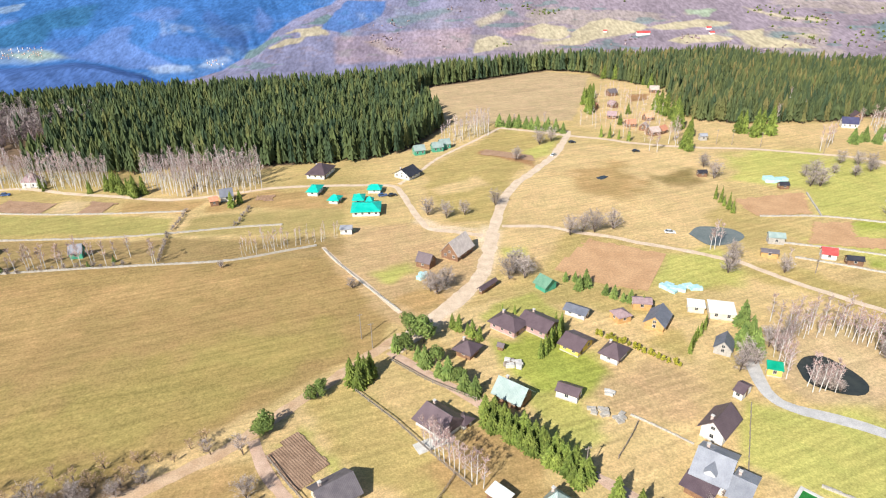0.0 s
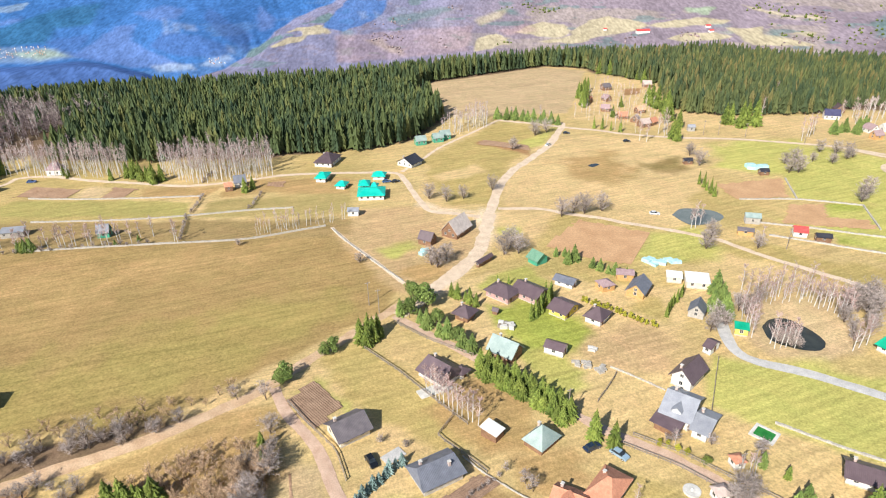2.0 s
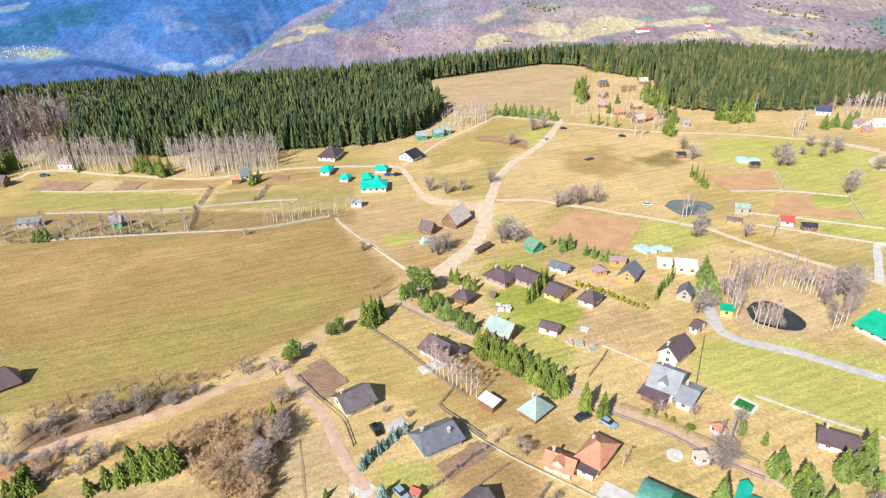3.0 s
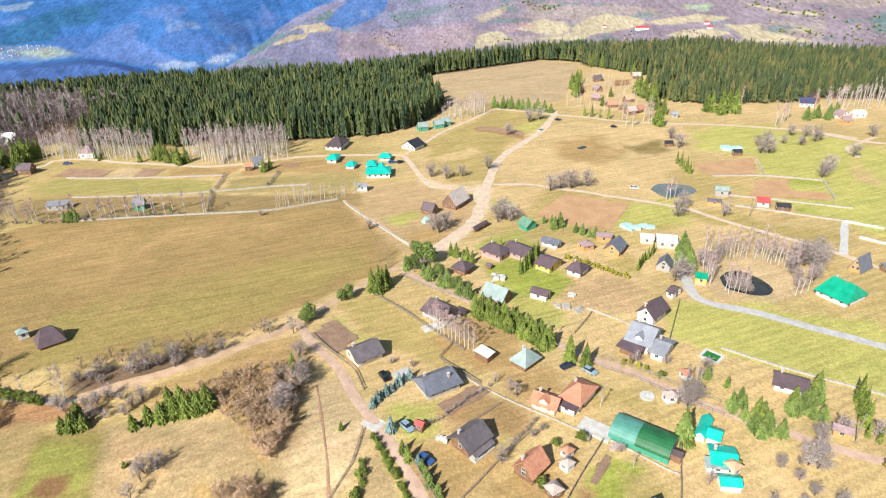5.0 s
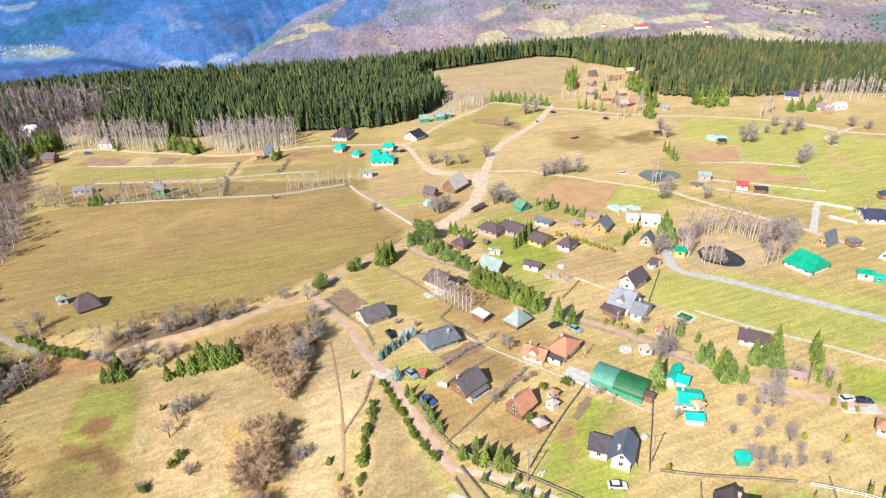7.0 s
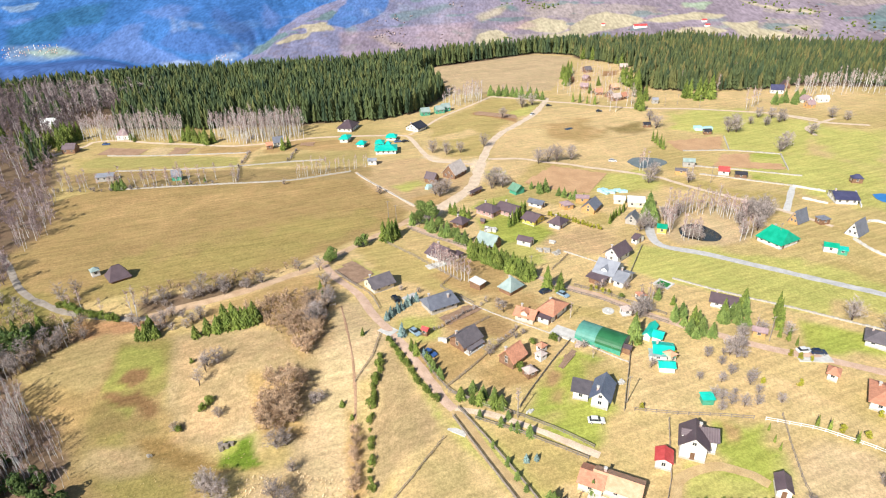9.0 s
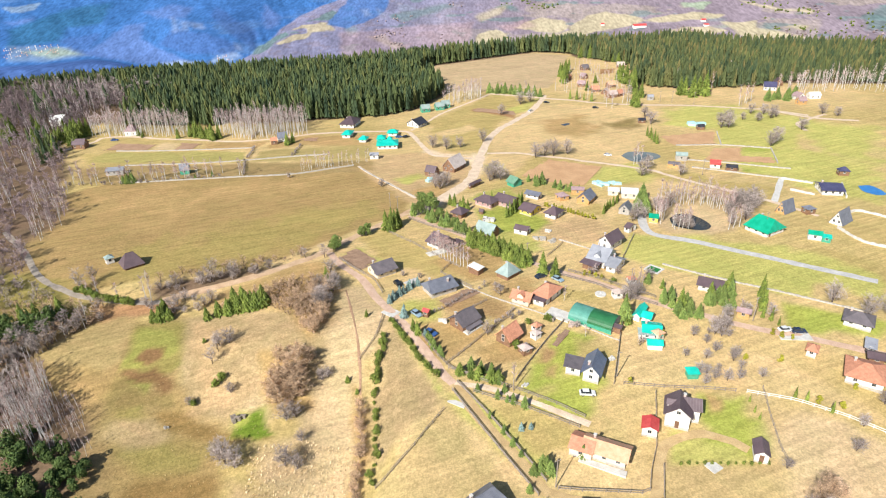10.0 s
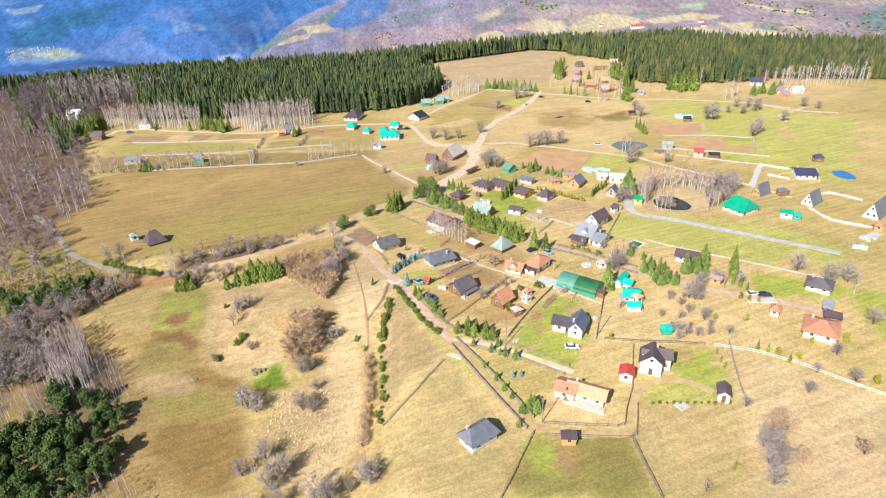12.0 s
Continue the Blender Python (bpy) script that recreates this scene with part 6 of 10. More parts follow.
def wall_line(name, label, points, width=0.6, height=0.7, mat=None, category="wall"):
    """A low dry-stone or concrete wall, uneven along its top."""
    mat = mat or STONE
    rng = random.Random(5)
    me = Mesh()
    line = curve(points, 1.1) if len(points) > 2 else [np.array(q) for q in spots(points, 1.1, 0.0, 1)]
    for a, b in zip(line, line[1:]):
        d = (b - a) / (np.hypot(*(b - a)) + 1e-9)
        n = np.array([-d[1], d[0]]) * width * rng.uniform(0.4, 0.6)
        z, z2 = gz(*a), height * rng.uniform(0.8, 1.15)
        b2 = b + d * 0.02
        p = [a - n, b2 - n, b2 + n, a + n]
        me.add([(q[0], q[1], z - 0.4) for q in p] + [(q[0], q[1], z + z2) for q in p], [(4, 5, 6, 7), (0, 1, 5, 4), (1, 2, 6, 5), (2, 3, 7, 6), (3, 0, 4, 7)])
    return tagged(me.thing(name, mat), label, category, kind="structure")


def paint(name, c):
    m = material(name, tuple(v * 0.9 for v in c), c, 1.0, 0.25, fine=0.04, bump=0.0)
    m.node_tree.nodes["Principled BSDF"].inputs["Coat Weight"].default_value = 0.6
    return m


def car(x, y, yaw, colour, label):
    h = base("car", x, y, yaw, gz(x, y) + 0.02, label, "car")
    body, cabin = Mesh(), Mesh()
    prof = [(-2.1, 0.35), (-2.15, 0.75), (-1.9, 0.95), (1.0, 0.95), (1.95, 0.78), (2.1, 0.55), (2.08, 0.3)]
    n = len(prof)
    body.add([(a, -0.86, b) for a, b in prof] + [(a, 0.86, b) for a, b in prof], [tuple(range(n)), tuple(range(2 * n - 1, n - 1, -1))] + [(i, n + i, n + (i + 1) % n, (i + 1) % n) for i in range(n)])
    part("body", body, colour, h)
    lo, hi = [(-1.75, 0.80), (0.95, 0.80)], [(-1.35, 0.64), (0.25, 0.64)]
    p = [(lo[0][0], -0.8, 0.951), (lo[1][0], -0.8, 0.951), (lo[1][0], 0.8, 0.951), (lo[0][0], 0.8, 0.951), (-1.35, -0.64, 1.42), (0.25, -0.64, 1.42), (0.25, 0.64, 1.42), (-1.35, 0.64, 1.42)]
    part("window", cabin.add(p, [(0, 1, 5, 4), (1, 2, 6, 5), (2, 3, 7, 6), (3, 0, 4, 7)]), GLASS, h, "dark car windows")
    part("car_roof", Mesh().box(-1.38, -0.66, 1.421, 0.28, 0.66, 1.47), colour, h)
    for wx in (-1.3, 1.3):
        for wy in (-0.8, 0.8):
            w = part("wheel", Mesh().tube((wx, wy - 0.1, 0.31), (wx, wy + 0.1, 0.31), 0.32, 0.32, 12, cap=True), TYRE, h)
            part("rim", Mesh().tube((wx, wy - 0.11, 0.31), (wx, wy + 0.11, 0.31), 0.18, 0.18, 8, cap=True), FRAME, w)
    return h


def pole(x, y, height=8.5, label="weathered wooden utility pole with a crossarm"):
    h = base("utility_pole", x, y, 20, None, label, "pole")
    part("pole", Mesh().tube((0, 0, -0.5), (0, 0, height), 0.15, 0.10, 7, cap=True), POST, h)
    part("crossarm", Mesh().box(-0.75, -0.06, height - 0.6, 0.75, 0.06, height - 0.46), POST, h)
    for px in (-0.65, 0.65):
        part("insulator", Mesh().tube((px, 0, height - 0.459), (px, 0, height - 0.25), 0.05, 0.04, 6, cap=True), FRAME, h)
    return h


def pond(name, label, points, mat, lift=0.10, category="pond"):
    p = curve(points + points[:1], 1.5)[:-1]
    z = max(gz(*q) for q in p) + lift * 0.6
    c = sum(p) / len(p)
    ob = Mesh().add([(c[0], c[1], z)] + [(q[0], q[1], z) for q in p], [(0, 1 + k, 1 + (k + 1) % len(p)) for k in range(len(p))]).thing(name, mat)
    return tagged(ob, label, category, kind="structure")


def polytunnel(x, y, yaw, L, W, H):
    """A long barrel-roofed hall: film in two greens over hoops, on low timber walls."""
    h = base("polytunnel", x, y, yaw, None, "long barrel-roofed polytunnel in two green films on timber walls", "greenhouse")
    n = 12

    def arc(k):
        a = math.pi * k / n
        return -math.cos(a) * W / 2, 1.0 + math.sin(a) * (H - 1.0)

    for name, x0, x1, mat, lab in (("film", -L / 2, -L * 0.06, TEAL_FILM, "sea-green film"), ("film", -L * 0.06, L / 2, GREEN_FILM, "dark green film")):
        me = Mesh()
        for k in range(n):
            (y0, z0), (y1, z1) = arc(k), arc(k + 1)
            me.add([(x0, y0, z0), (x1, y0, z0), (x1, y1, z1), (x0, y1, z1)], [(0, 1, 2, 3)])
        part(name, me, mat, h, lab)
    for k in range(9):
        px = -L / 2 + L * k / 8
        hoop = Mesh()
        for j in range(n):
            (y0, z0), (y1, z1) = arc(j), arc(j + 1)
            hoop.tube((px, y0 * 1.005, z0 + 0.01), (px, y1 * 1.005, z1 + 0.01), 0.04, 0.04, 4)
        part("hoop", hoop, TEAL_FILM if px < -L * 0.06 else GREEN_FILM, h)
    for s in (-1, 1):
        part("side_wall", Mesh().box(-L / 2, s * W / 2 - 0.06, -0.6, L / 2, s * W / 2 + 0.06, 1.0), WALLS["green"], h)
        ring = [(s * L / 2 * 0.995, *arc(k)) for k in range(n + 1)]
        part("end_wall", Mesh().add(ring + [(s * L / 2 * 0.995, W / 2, -0.6), (s * L / 2 * 0.995, -W / 2, -0.6)], [tuple(range(n + 3))]), WALLS["grey"], h, "grey boarded end")
    return h


def pool(x, y, yaw, L, W, water, label):
    h = base("swimming_pool", x, y, yaw, None, label, "pool")
    for a in ((-L / 2, -W / 2, L / 2, -W / 2 + 0.7), (-L / 2, W / 2 - 0.7, L / 2, W / 2), (-L / 2, -W / 2 + 0.7, -L / 2 + 0.7, W / 2 - 0.7), (L / 2 - 0.7, -W / 2 + 0.7, L / 2, W / 2 - 0.7)):
        part("coping", Mesh().box(a[0], a[1], -0.3, a[2], a[3], 0.3), CONCRETE, h)
    part("water", Mesh().box(-L / 2 + 0.7, -W / 2 + 0.7, -0.3, L / 2 - 0.7, W / 2 - 0.7, 0.12), water, h)
    return h


def disc(x, y, r):
    h = base("fountain", x, y, 0, None, "round pale concrete fountain basin on grass", "fountain")
    part("basin", Mesh().tube((0, 0, -0.2), (0, 0, 0.35), r, r, 28, cap=True), CONCRETE, h)
    part("column", Mesh().tube((0, 0, 0.351), (0, 0, 0.8), 0.3, 0.2, 10, cap=True), WALLS["white"], h)
    return h


def heap(name, label, x, y, yaw, L, W, H, mat, category, seed=1):
    """A pile of boards, stones or sacks: a handful of uneven blocks."""
    rng = random.Random(seed)
    h = base(name, x, y, yaw, None, label, category)
    for k in range(7):
        a, b = rng.uniform(-0.35, 0.35) * L, rng.uniform(-0.35, 0.35) * W
        l, w, t = L * rng.uniform(0.22, 0.4), W * rng.uniform(0.2, 0.4), H * rng.uniform(0.5, 1.0)
        ob = part("block", Mesh().box(-l / 2, -w / 2, -0.2, l / 2, w / 2, t), mat, h)
        ob.matrix_basis = pose(a, b, 0.003 * k, 0, 0, rng.uniform(-25, 25))
    return h


def deck(name, label, x, y, yaw, L, W, H, mat, category="terrace"):
    ob = base(name, x, y, yaw, None, label, category)
    part("slab", Mesh().box(-L / 2, -W / 2, -0.5, L / 2, W / 2, H), mat, ob)
    return ob


POOL_GREEN = material("green_pool_water", (0.02, 0.16, 0.03), (0.04, 0.24, 0.05), 2.0, 0.1, fine=0.2, bump=0.0)
DARK_BLUE = paint("dark_blue_car_paint", (0.015, 0.03, 0.07))
LIGHT_BLUE = paint("light_blue_car_paint", (0.30, 0.42, 0.52))
CAR_BLUE = paint("blue_car_paint", (0.05, 0.12, 0.32))
CAR_WHITE = paint("white_car_paint", (0.75, 0.76, 0.76))
CAR_BLACK = paint("black_car_paint", (0.012, 0.013, 0.016))


def far_house(az, below, L, W, H, roof, wall, yaw=0.0):
    """A house on the far slopes, beyond the valley."""
    x, y, z = far_place(az, below)
    h = base("far_house", x, y, yaw, z, f"{WALL_WORD[wall]} house with {ROOF_WORD[roof]} roof on a far hillside", "house")
    part("wall", Mesh().box(-L / 2, -W / 2, -8, L / 2, W / 2, H * 0.55), WALLS[wall], h)
    for s in (-1, 1):
        part("roof_panel", Mesh().slab([(-L / 2 - 1, s * (W / 2 + 1), H * 0.5), (L / 2 + 1, s * (W / 2 + 1), H * 0.5), (L / 2 + 1, 0, H), (-L / 2 - 1, 0, H)], 0.6), ROOFS[roof], h)
    return h


def far_village(name, label, az0, az1, b0, b1, count, seed):
    """Uncounted small houses on the far slopes."""
    rng = random.Random(seed)
    me = Mesh()
    for _ in range(count):
        x, y, z = far_place(rng.uniform(az0, az1), rng.uniform(b0, b1))
        l, w, h = rng.uniform(2.0, 4), rng.uniform(2.0, 3.2), rng.uniform(0.8, 1.5)
        me.box(x - l / 2, y - w / 2, z - 6, x + l / 2, y + w / 2, z + h, 0)
        me.add([(x - l / 2, y - w / 2 - 1, z + h), (x + l / 2, y - w / 2 - 1, z + h), (x + l / 2, y, z + h + 2), (x - l / 2, y, z + h + 2), (x - l / 2, y + w / 2, z + h), (x + l / 2, y + w / 2, z + h)], [(0, 1, 2, 3), (3, 2, 5, 4), (0, 3, 4), (1, 5, 2)], 1 if rng.random() < 0.6 else 0)
    return tagged(me.thing(name, WALLS["white"], ROOFS["terracotta"]), label, "village", kind="stuff")


def far_groves(name, label, az0, az1, b0, b1, lines, seed, mat):
    """Uncounted trees in lines and clumps on the far slopes."""
    rng = random.Random(seed)
    me = Mesh()
    for _ in range(lines):
        a, b = rng.uniform(az0, az1), rng.uniform(b0, b1)
        wide, a0, b0_ = rng.uniform(0.3, 1.4), a, b
        for k in range(rng.randint(4, 22)):
            a, b = rng.gauss(a0, wide), rng.gauss(b0_, 0.10 + 0.12 * wide)
            if not (-46 < a < 46 and 2.8 < b < 12):
                break
            x, y, z = far_place(a, b)
            r, h = rng.uniform(3.5, 7.5), rng.uniform(6, 11)
            t = rng.uniform(0, 6.28)
            ring = [(x + math.cos(t + 1.2566 * j) * r * rng.uniform(0.7, 1.2), y + math.sin(t + 1.2566 * j) * r, z + h * 0.35) for j in range(5)]
            me.add(ring + [(x, y, z + h), (x, y, z - 4)], [(j, (j + 1) % 5, 5) for j in range(5)] + [((j + 1) % 5, j, 6) for j in range(5)])
    return tagged(me.thing(name, mat), label, "trees", kind="stuff")


def tufts(name, label, places, size, seed, mat):
    """Uncounted tufts of dry grass or reed: leaning blades in bunches."""
    rng = random.Random(seed)
    me = Mesh()
    for x, y in places:
        z = gz(x, y) - 0.05
        for _ in range(4):
            a, s = rng.uniform(0, 6.28), size * rng.uniform(0.6, 1.3)
            dx, dy, w = math.cos(a) * s * 0.5, math.sin(a) * s * 0.5, 0.22 * s
            me.add([(x - dy * w, y + dx * w, z), (x + dy * w, y - dx * w, z), (x + dx + dy * 0.3, y + dy, z + s * rng.uniform(0.5, 0.9)), (x + dx * 0.6 - dy * w, y + dy * 0.6 + dx * w, z + s * 0.55)], [(0, 1, 2, 3)])
    return tagged(me.thing(name, mat), label, "grass", kind="stuff")


REED = leafy("dry_reed", (0.50, 0.38, 0.22), (0.70, 0.55, 0.36), 2.0)
DRY_GRASS = leafy("dry_grass_tufts", (0.36, 0.28, 0.12), (0.56, 0.43, 0.22), 2.0)


# ---- the settlement ----
house("house", -22.6, 89.2, 35, 8.9, 8.3, 2.05, 4.57, "chocolate", "cream", "gable", over=0.7)
house("house", -2.2, 75.4, 29, 10.6, 8.2, 2.2, 4.7, "slate", "stone", "hip", hip=0.1, chimneys=2, over=0.7)
house("house", 5.2, 56.0, 44, 8.4, 7.4, 2.0, 4.7, "chocolate", "wood", "gable", over=0.9, porch=1.2)
house("cottage", 18.1, 47.9, 47, 6.7, 5.9, 1.9, 5.3, "terracotta", "wood", "gable")
house("house", 21.6, 84.8, -46, 5.9, 7.3, 1.7, 5.47, "teal_grey", "wood", "pyramid")
house("shed", 10.7, 87.3, 50, 3.7, 4.8, 2.3, 2.8, "white", "wood", "mono", chimneys=0, over=0.3, windows=False, category='shed')
house("house", 32.9, 69.9, -40, 6.4, 9.9, 2.65, 5.09, "terracotta", "white", "hip", chimneys=1, over=0.7)
house("house", 24.6, 67.6, -30, 7.1, 5.8, 2.05, 3.83, "terracotta", "cream", "gable", dormer=1, over=0.7)
house("house", 59.5, 57.9, 55, 7.5, 2.7, 1.7, 2.9, "turquoise", "white", "gable", chimneys=0, over=0.4)
house("annexe", 61.2, 55.8, -32, 3.3, 4.6, 1.7, 2.8, "turquoise", "white", "gable", chimneys=0, over=0.4)
house("house", 60.4, 49.2, -14, 5.9, 6.9, 1.8, 2.91, "turquoise", "white", "gable", chimneys=1, over=0.4)
house("annexe", 58.3, 47.2, -10, 5, 3, 1.9, 2.4, "teal_grey", "white", "mono", chimneys=0, over=0.3)
house("garden_shed", 61.4, 46.4, 30, 3, 3, 2.6, 3.4, "orange", "cream", "pyramid", chimneys=0, over=0.3)
house("shed", 59.4, 43.1, -8, 4.6, 3.6, 1.6, 2.5, "turquoise", "white", "gable", chimneys=0, over=0.3)
house("house", 39.5, 32.6, 66, 8.7, 5.5, 2.65, 5.46, "blue_grey", "white", "gable", over=0.7)
house("annexe", 34.5, 34.4, 73, 6.0, 5.2, 2.35, 2.85, "chocolate", "white", "mono", chimneys=0, over=0.7)
house("house", 36.6, 5.5, -27, 11.0, 6.0, 2.45, 4.08, "orange", "cream", "gable", chimneys=1, over=0.7)
house("annexe", 31.6, 7.4, -27, 6.0, 6.4, 2.3, 3.6, "terracotta", "cream", "gable", chimneys=0, over=0.4)
deck("terrace", "pale concrete terrace along a house front", 35.0, 2.2, -27, 11, 1.7, 0.3, CONCRETE)
house("shed", 48.9, 12.5, 70, 4.6, 4.0, 2.4, 3.29, "red", "white", "gable", chimneys=0, over=0.3)
house("house", 56.7, 15.9, -111, 7.4, 6.8, 3.9, 6.7, "brown", "white", "gable", over=0.6, dormer=1)
house("annexe", 60.2, 16.7, -12, 4.6, 4.8, 3.8, 6.0, "brown", "white", "gable", chimneys=0, over=0.5)
house("garage", 72.3, 4.5, -110, 5.2, 3.5, 2.25, 3.43, "brown", "white", "gable", chimneys=0, over=0.3)
house("house", 6.9, -8.3, 37, 9.3, 6.4, 2.45, 5.26, "slate", "white", "hip", hip=0.3, chimneys=1, over=0.7)
house("house", 111, 28.8, -33, 9.7, 10.5, 2.45, 4.52, "terracotta", "white", "hip", over=0.7)
house("cottage", 102.1, 38.4, -37, 3.3, 4.4, 2.2, 3.24, "terracotta", "white", "hip", chimneys=0)
house("shed", 117.8, 34.9, -24, 5.0, 4.5, 1.85, 2.85, "brown", "wood", "gable", chimneys=0, over=0.7)
house("shed", 119.2, 39.7, -34, 3.1, 5.3, 1.85, 2.35, "grey", "grey", "mono", chimneys=0, over=0.7)
house("house", 122.8, 51.4, -36, 8.3, 7.8, 2.05, 3.97, "chocolate", "white", "hip", over=0.7)
house("house", 125.2, 115.4, -61, 10.8, 11.6, 2.05, 6.0, "green", "white", "hip", hip=0.16, note="beside a pond", over=0.7)
house("chalet", 142.5, 133.2, 31, 7.8, 4.7, 0.2, 5.4, "slate", "honey", "aframe", chimneys=0, over=0.4)
house("chalet", 158.7, 121.4, 36, 9.0, 5.6, 0.2, 5.6, "slate", "white", "aframe", chimneys=0, over=0.4)
house("chalet", 177, 106.9, 39, 12.9, 6.6, 0.2, 6.6, "slate", "white", "aframe", chimneys=0, over=0.4)
house("house", 172.5, 154, -12, 9.8, 11.5, 2.45, 4.05, "navy", "white", "gable", chimneys=1, over=0.7)
house("kiosk", 85.2, 126.1, -20, 4, 3, 2.4, 3.2, "green", "yellow", "mono", chimneys=0, over=0.3)
house("garden_shed", 65.8, 30.8, 0, 3.4, 2.8, 1.8, 2.2, "turquoise", "green", "mono", windows=False, chimneys=0, over=0.3)
house("shed", 73.5, 118.4, -49, 2.8, 5.5, 2.2, 3.38, "brown", "white", "gable", chimneys=0, over=0.3)
house("house", 62.4, 105.7, 44, 9.4, 6.4, 2.9, 5.9, "brown", "white", "gable", over=0.7)
house("house", 56.2, 93.4, -37, 7.7, 11.4, 2.85, 5.96, "grey", "white", "gable", dormer=1, over=0.7)
house("porch", 51.2, 88.4, -43, 6.8, 5.0, 2.35, 2.85, "brown", "wood", "mono", chimneys=0, windows=False, over=1.0, category='porch')
house("annexe", 29.6, 65.8, -36, 5.4, 3.5, 2.35, 2.75, "brown", "white", "mono", chimneys=0, over=0.7)
house("house", 59.7, 87.8, -40, 4.6, 9.3, 2.45, 4.08, "grey", "white", "gable", over=0.7)
house("house", 86.8, 72.2, -29, 8.2, 6.7, 2.15, 3.85, "brown", "white", "gable", chimneys=1, over=0.7)
house("shed", 90.5, 56, -30, 4.3, 3.0, 2.3, 3.2, "mauve", "honey", "gable", chimneys=0)
house("house", 19.2, 149.5, -42, 10.0, 7.9, 2.45, 4.37, "brown", "pink", "hip", over=0.7)
house("house", 28, 149.2, -43, 10.4, 8.5, 2.45, 4.37, "brown", "pink", "gable", over=0.7)
house("house", 36.8, 139.4, -43, 7.1, 8.8, 2.25, 4.03, "brown", "yellow", "gable", chimneys=0, over=0.7)
house("house", 46.1, 134.8, -40, 6.2, 7.6, 2.25, 4.47, "brown", "white", "hip", over=0.7)
house("barn", 40.6, 156.1, -36, 7.5, 5.1, 2.05, 3.23, "slate", "white", "gable", chimneys=0, over=0.7)
house("shed", 33.8, 172.7, -54, 5.8, 6.5, 2.05, 4.45, "sheet_green", "green", "gable", chimneys=0, windows=False, over=0.7)
house("barn", 5.7, 198.5, 56, 11.4, 8.0, 2.2, 7, "pale", "wood", "gable", chimneys=0)
house("cottage", -5.6, 190, -30, 6, 5, 2.2, 5, "brown", "wood", "gable", chimneys=0, over=0.3)
house("shed", 14.7, 172.4, 49, 8.9, 2.4, 1.85, 2.65, "brown", "wood", "gable", chimneys=0, over=0.7)
house("summerhouse", 6.6, 137.4, -35, 6.4, 6.4, 2.3, 4.5, "brown", "wood", "pyramid", chimneys=1, over=1.0)
house("house", 16.9, 118.6, -39, 8.6, 7.0, 2.05, 5.31, "teal_grey", "wood", "gable", over=0.7)
house("shed", 30.9, 119.3, -30, 6, 4.5, 2.2, 3.38, "brown", "white", "gable", chimneys=0, over=0.3)
house("dog_house", 16, 139.3, -30, 2.2, 2, 1.2, 2.2, "brown", "wood", "gable", chimneys=0, over=0.3)
house("chalet", 63, 150.4, 57, 8.8, 6.4, 2.1, 4.99, "slate", "honey", "gable", chimneys=0)
house("pavilion", 52.9, 153.3, 20, 5, 5, 2.2, 3.53, "mauve", "honey", "pyramid", chimneys=0, over=0.3)
house("shed", 61.2, 160.1, -10, 6, 4.5, 2.4, 3.29, "mauve", "honey", "gable", chimneys=0, over=0.3)
house("shed", 77.0, 157.7, -15, 5.2, 4.2, 2.2, 2.7, "white", "cream", "mono", chimneys=0, over=0.3)
house("shed", 83.5, 154.8, -15, 7.6, 6.8, 2.4, 2.9, "white", "cream", "mono", chimneys=0, over=0.3)
house("cottage", 76.8, 137, 60, 6, 5, 2, 4.59, "slate", "grey", "gable", chimneys=0, over=0.3)
house("house", -57.4, 263, -7, 6.0, 10.2, 2.25, 3.85, "turquoise", "white", "hip", chimneys=0, hip=0.3, note='in a walled yard', over=0.7)
house("house", -46.6, 251.5, -12, 5.4, 6.7, 1.85, 3.45, "turquoise", "white", "hip", chimneys=0, hip=0.3, note='in a walled yard', over=0.7)
house("house", -36, 251.2, 1, 5.5, 8.3, 2.25, 3.85, "turquoise", "white", "hip", chimneys=0, hip=0.3, note='in a walled yard', over=0.7)
house("house", -31.5, 239.3, 3, 12.6, 11.7, 2.45, 4.05, "turquoise", "white", "hip", chimneys=0, hip=0.3, note='in a walled yard', over=0.7)
house("house", -30.1, 263.7, -3, 6.8, 6.7, 2.05, 3.65, "turquoise", "white", "hip", chimneys=0, hip=0.3, note='in a walled yard', over=0.7)
house("house", -30.9, 247.7, -3, 3.5, 5.4, 2.2, 3.8, "turquoise", "white", "hip", chimneys=0, hip=0.3, note='in a walled yard')
house("barn", -16.1, 283.6, 55, 10.0, 10.4, 2.05, 5.05, "black", "white", "gable", over=0.7)
house("house", -59.1, 288.2, -12, 10.4, 15.5, 2.45, 5.95, "brown", "white", "hip", over=0.7)
house("cottage", -37.1, 218, 0, 5, 4.2, 2.4, 3.4, "grey", "white", "gable", chimneys=0, over=0.3)
house("cottage", -95.5, 255.4, 20, 6, 5, 2.4, 5.5, "slate", "white", "gable", chimneys=0, over=0.3)
house("shed", -99.2, 249.5, 20, 4, 3.5, 2.4, 4, "terracotta", "wood", "gable", chimneys=0, over=0.3)
house("house", -195.9, 278.8, 0, 8, 6.5, 3, 6.5, "mauve", "white", "hip", chimneys=0, over=0.3)
house("hut", -116.4, 100.2, 40, 7.6, 7.6, 0.9, 5.2, "brown", "wood", "hip", hip=0.32, chimneys=0, note="on dry grass")
house("shed", -125.8, 102.6, 40, 3.2, 3.2, 2.3, 3.4, "teal_grey", "white", "pyramid", chimneys=0, over=0.3)
house("cottage", -133.8, 201.3, 10, 5, 4.5, 2.2, 5.2, "slate", "green", "gable", chimneys=0, over=0.3)
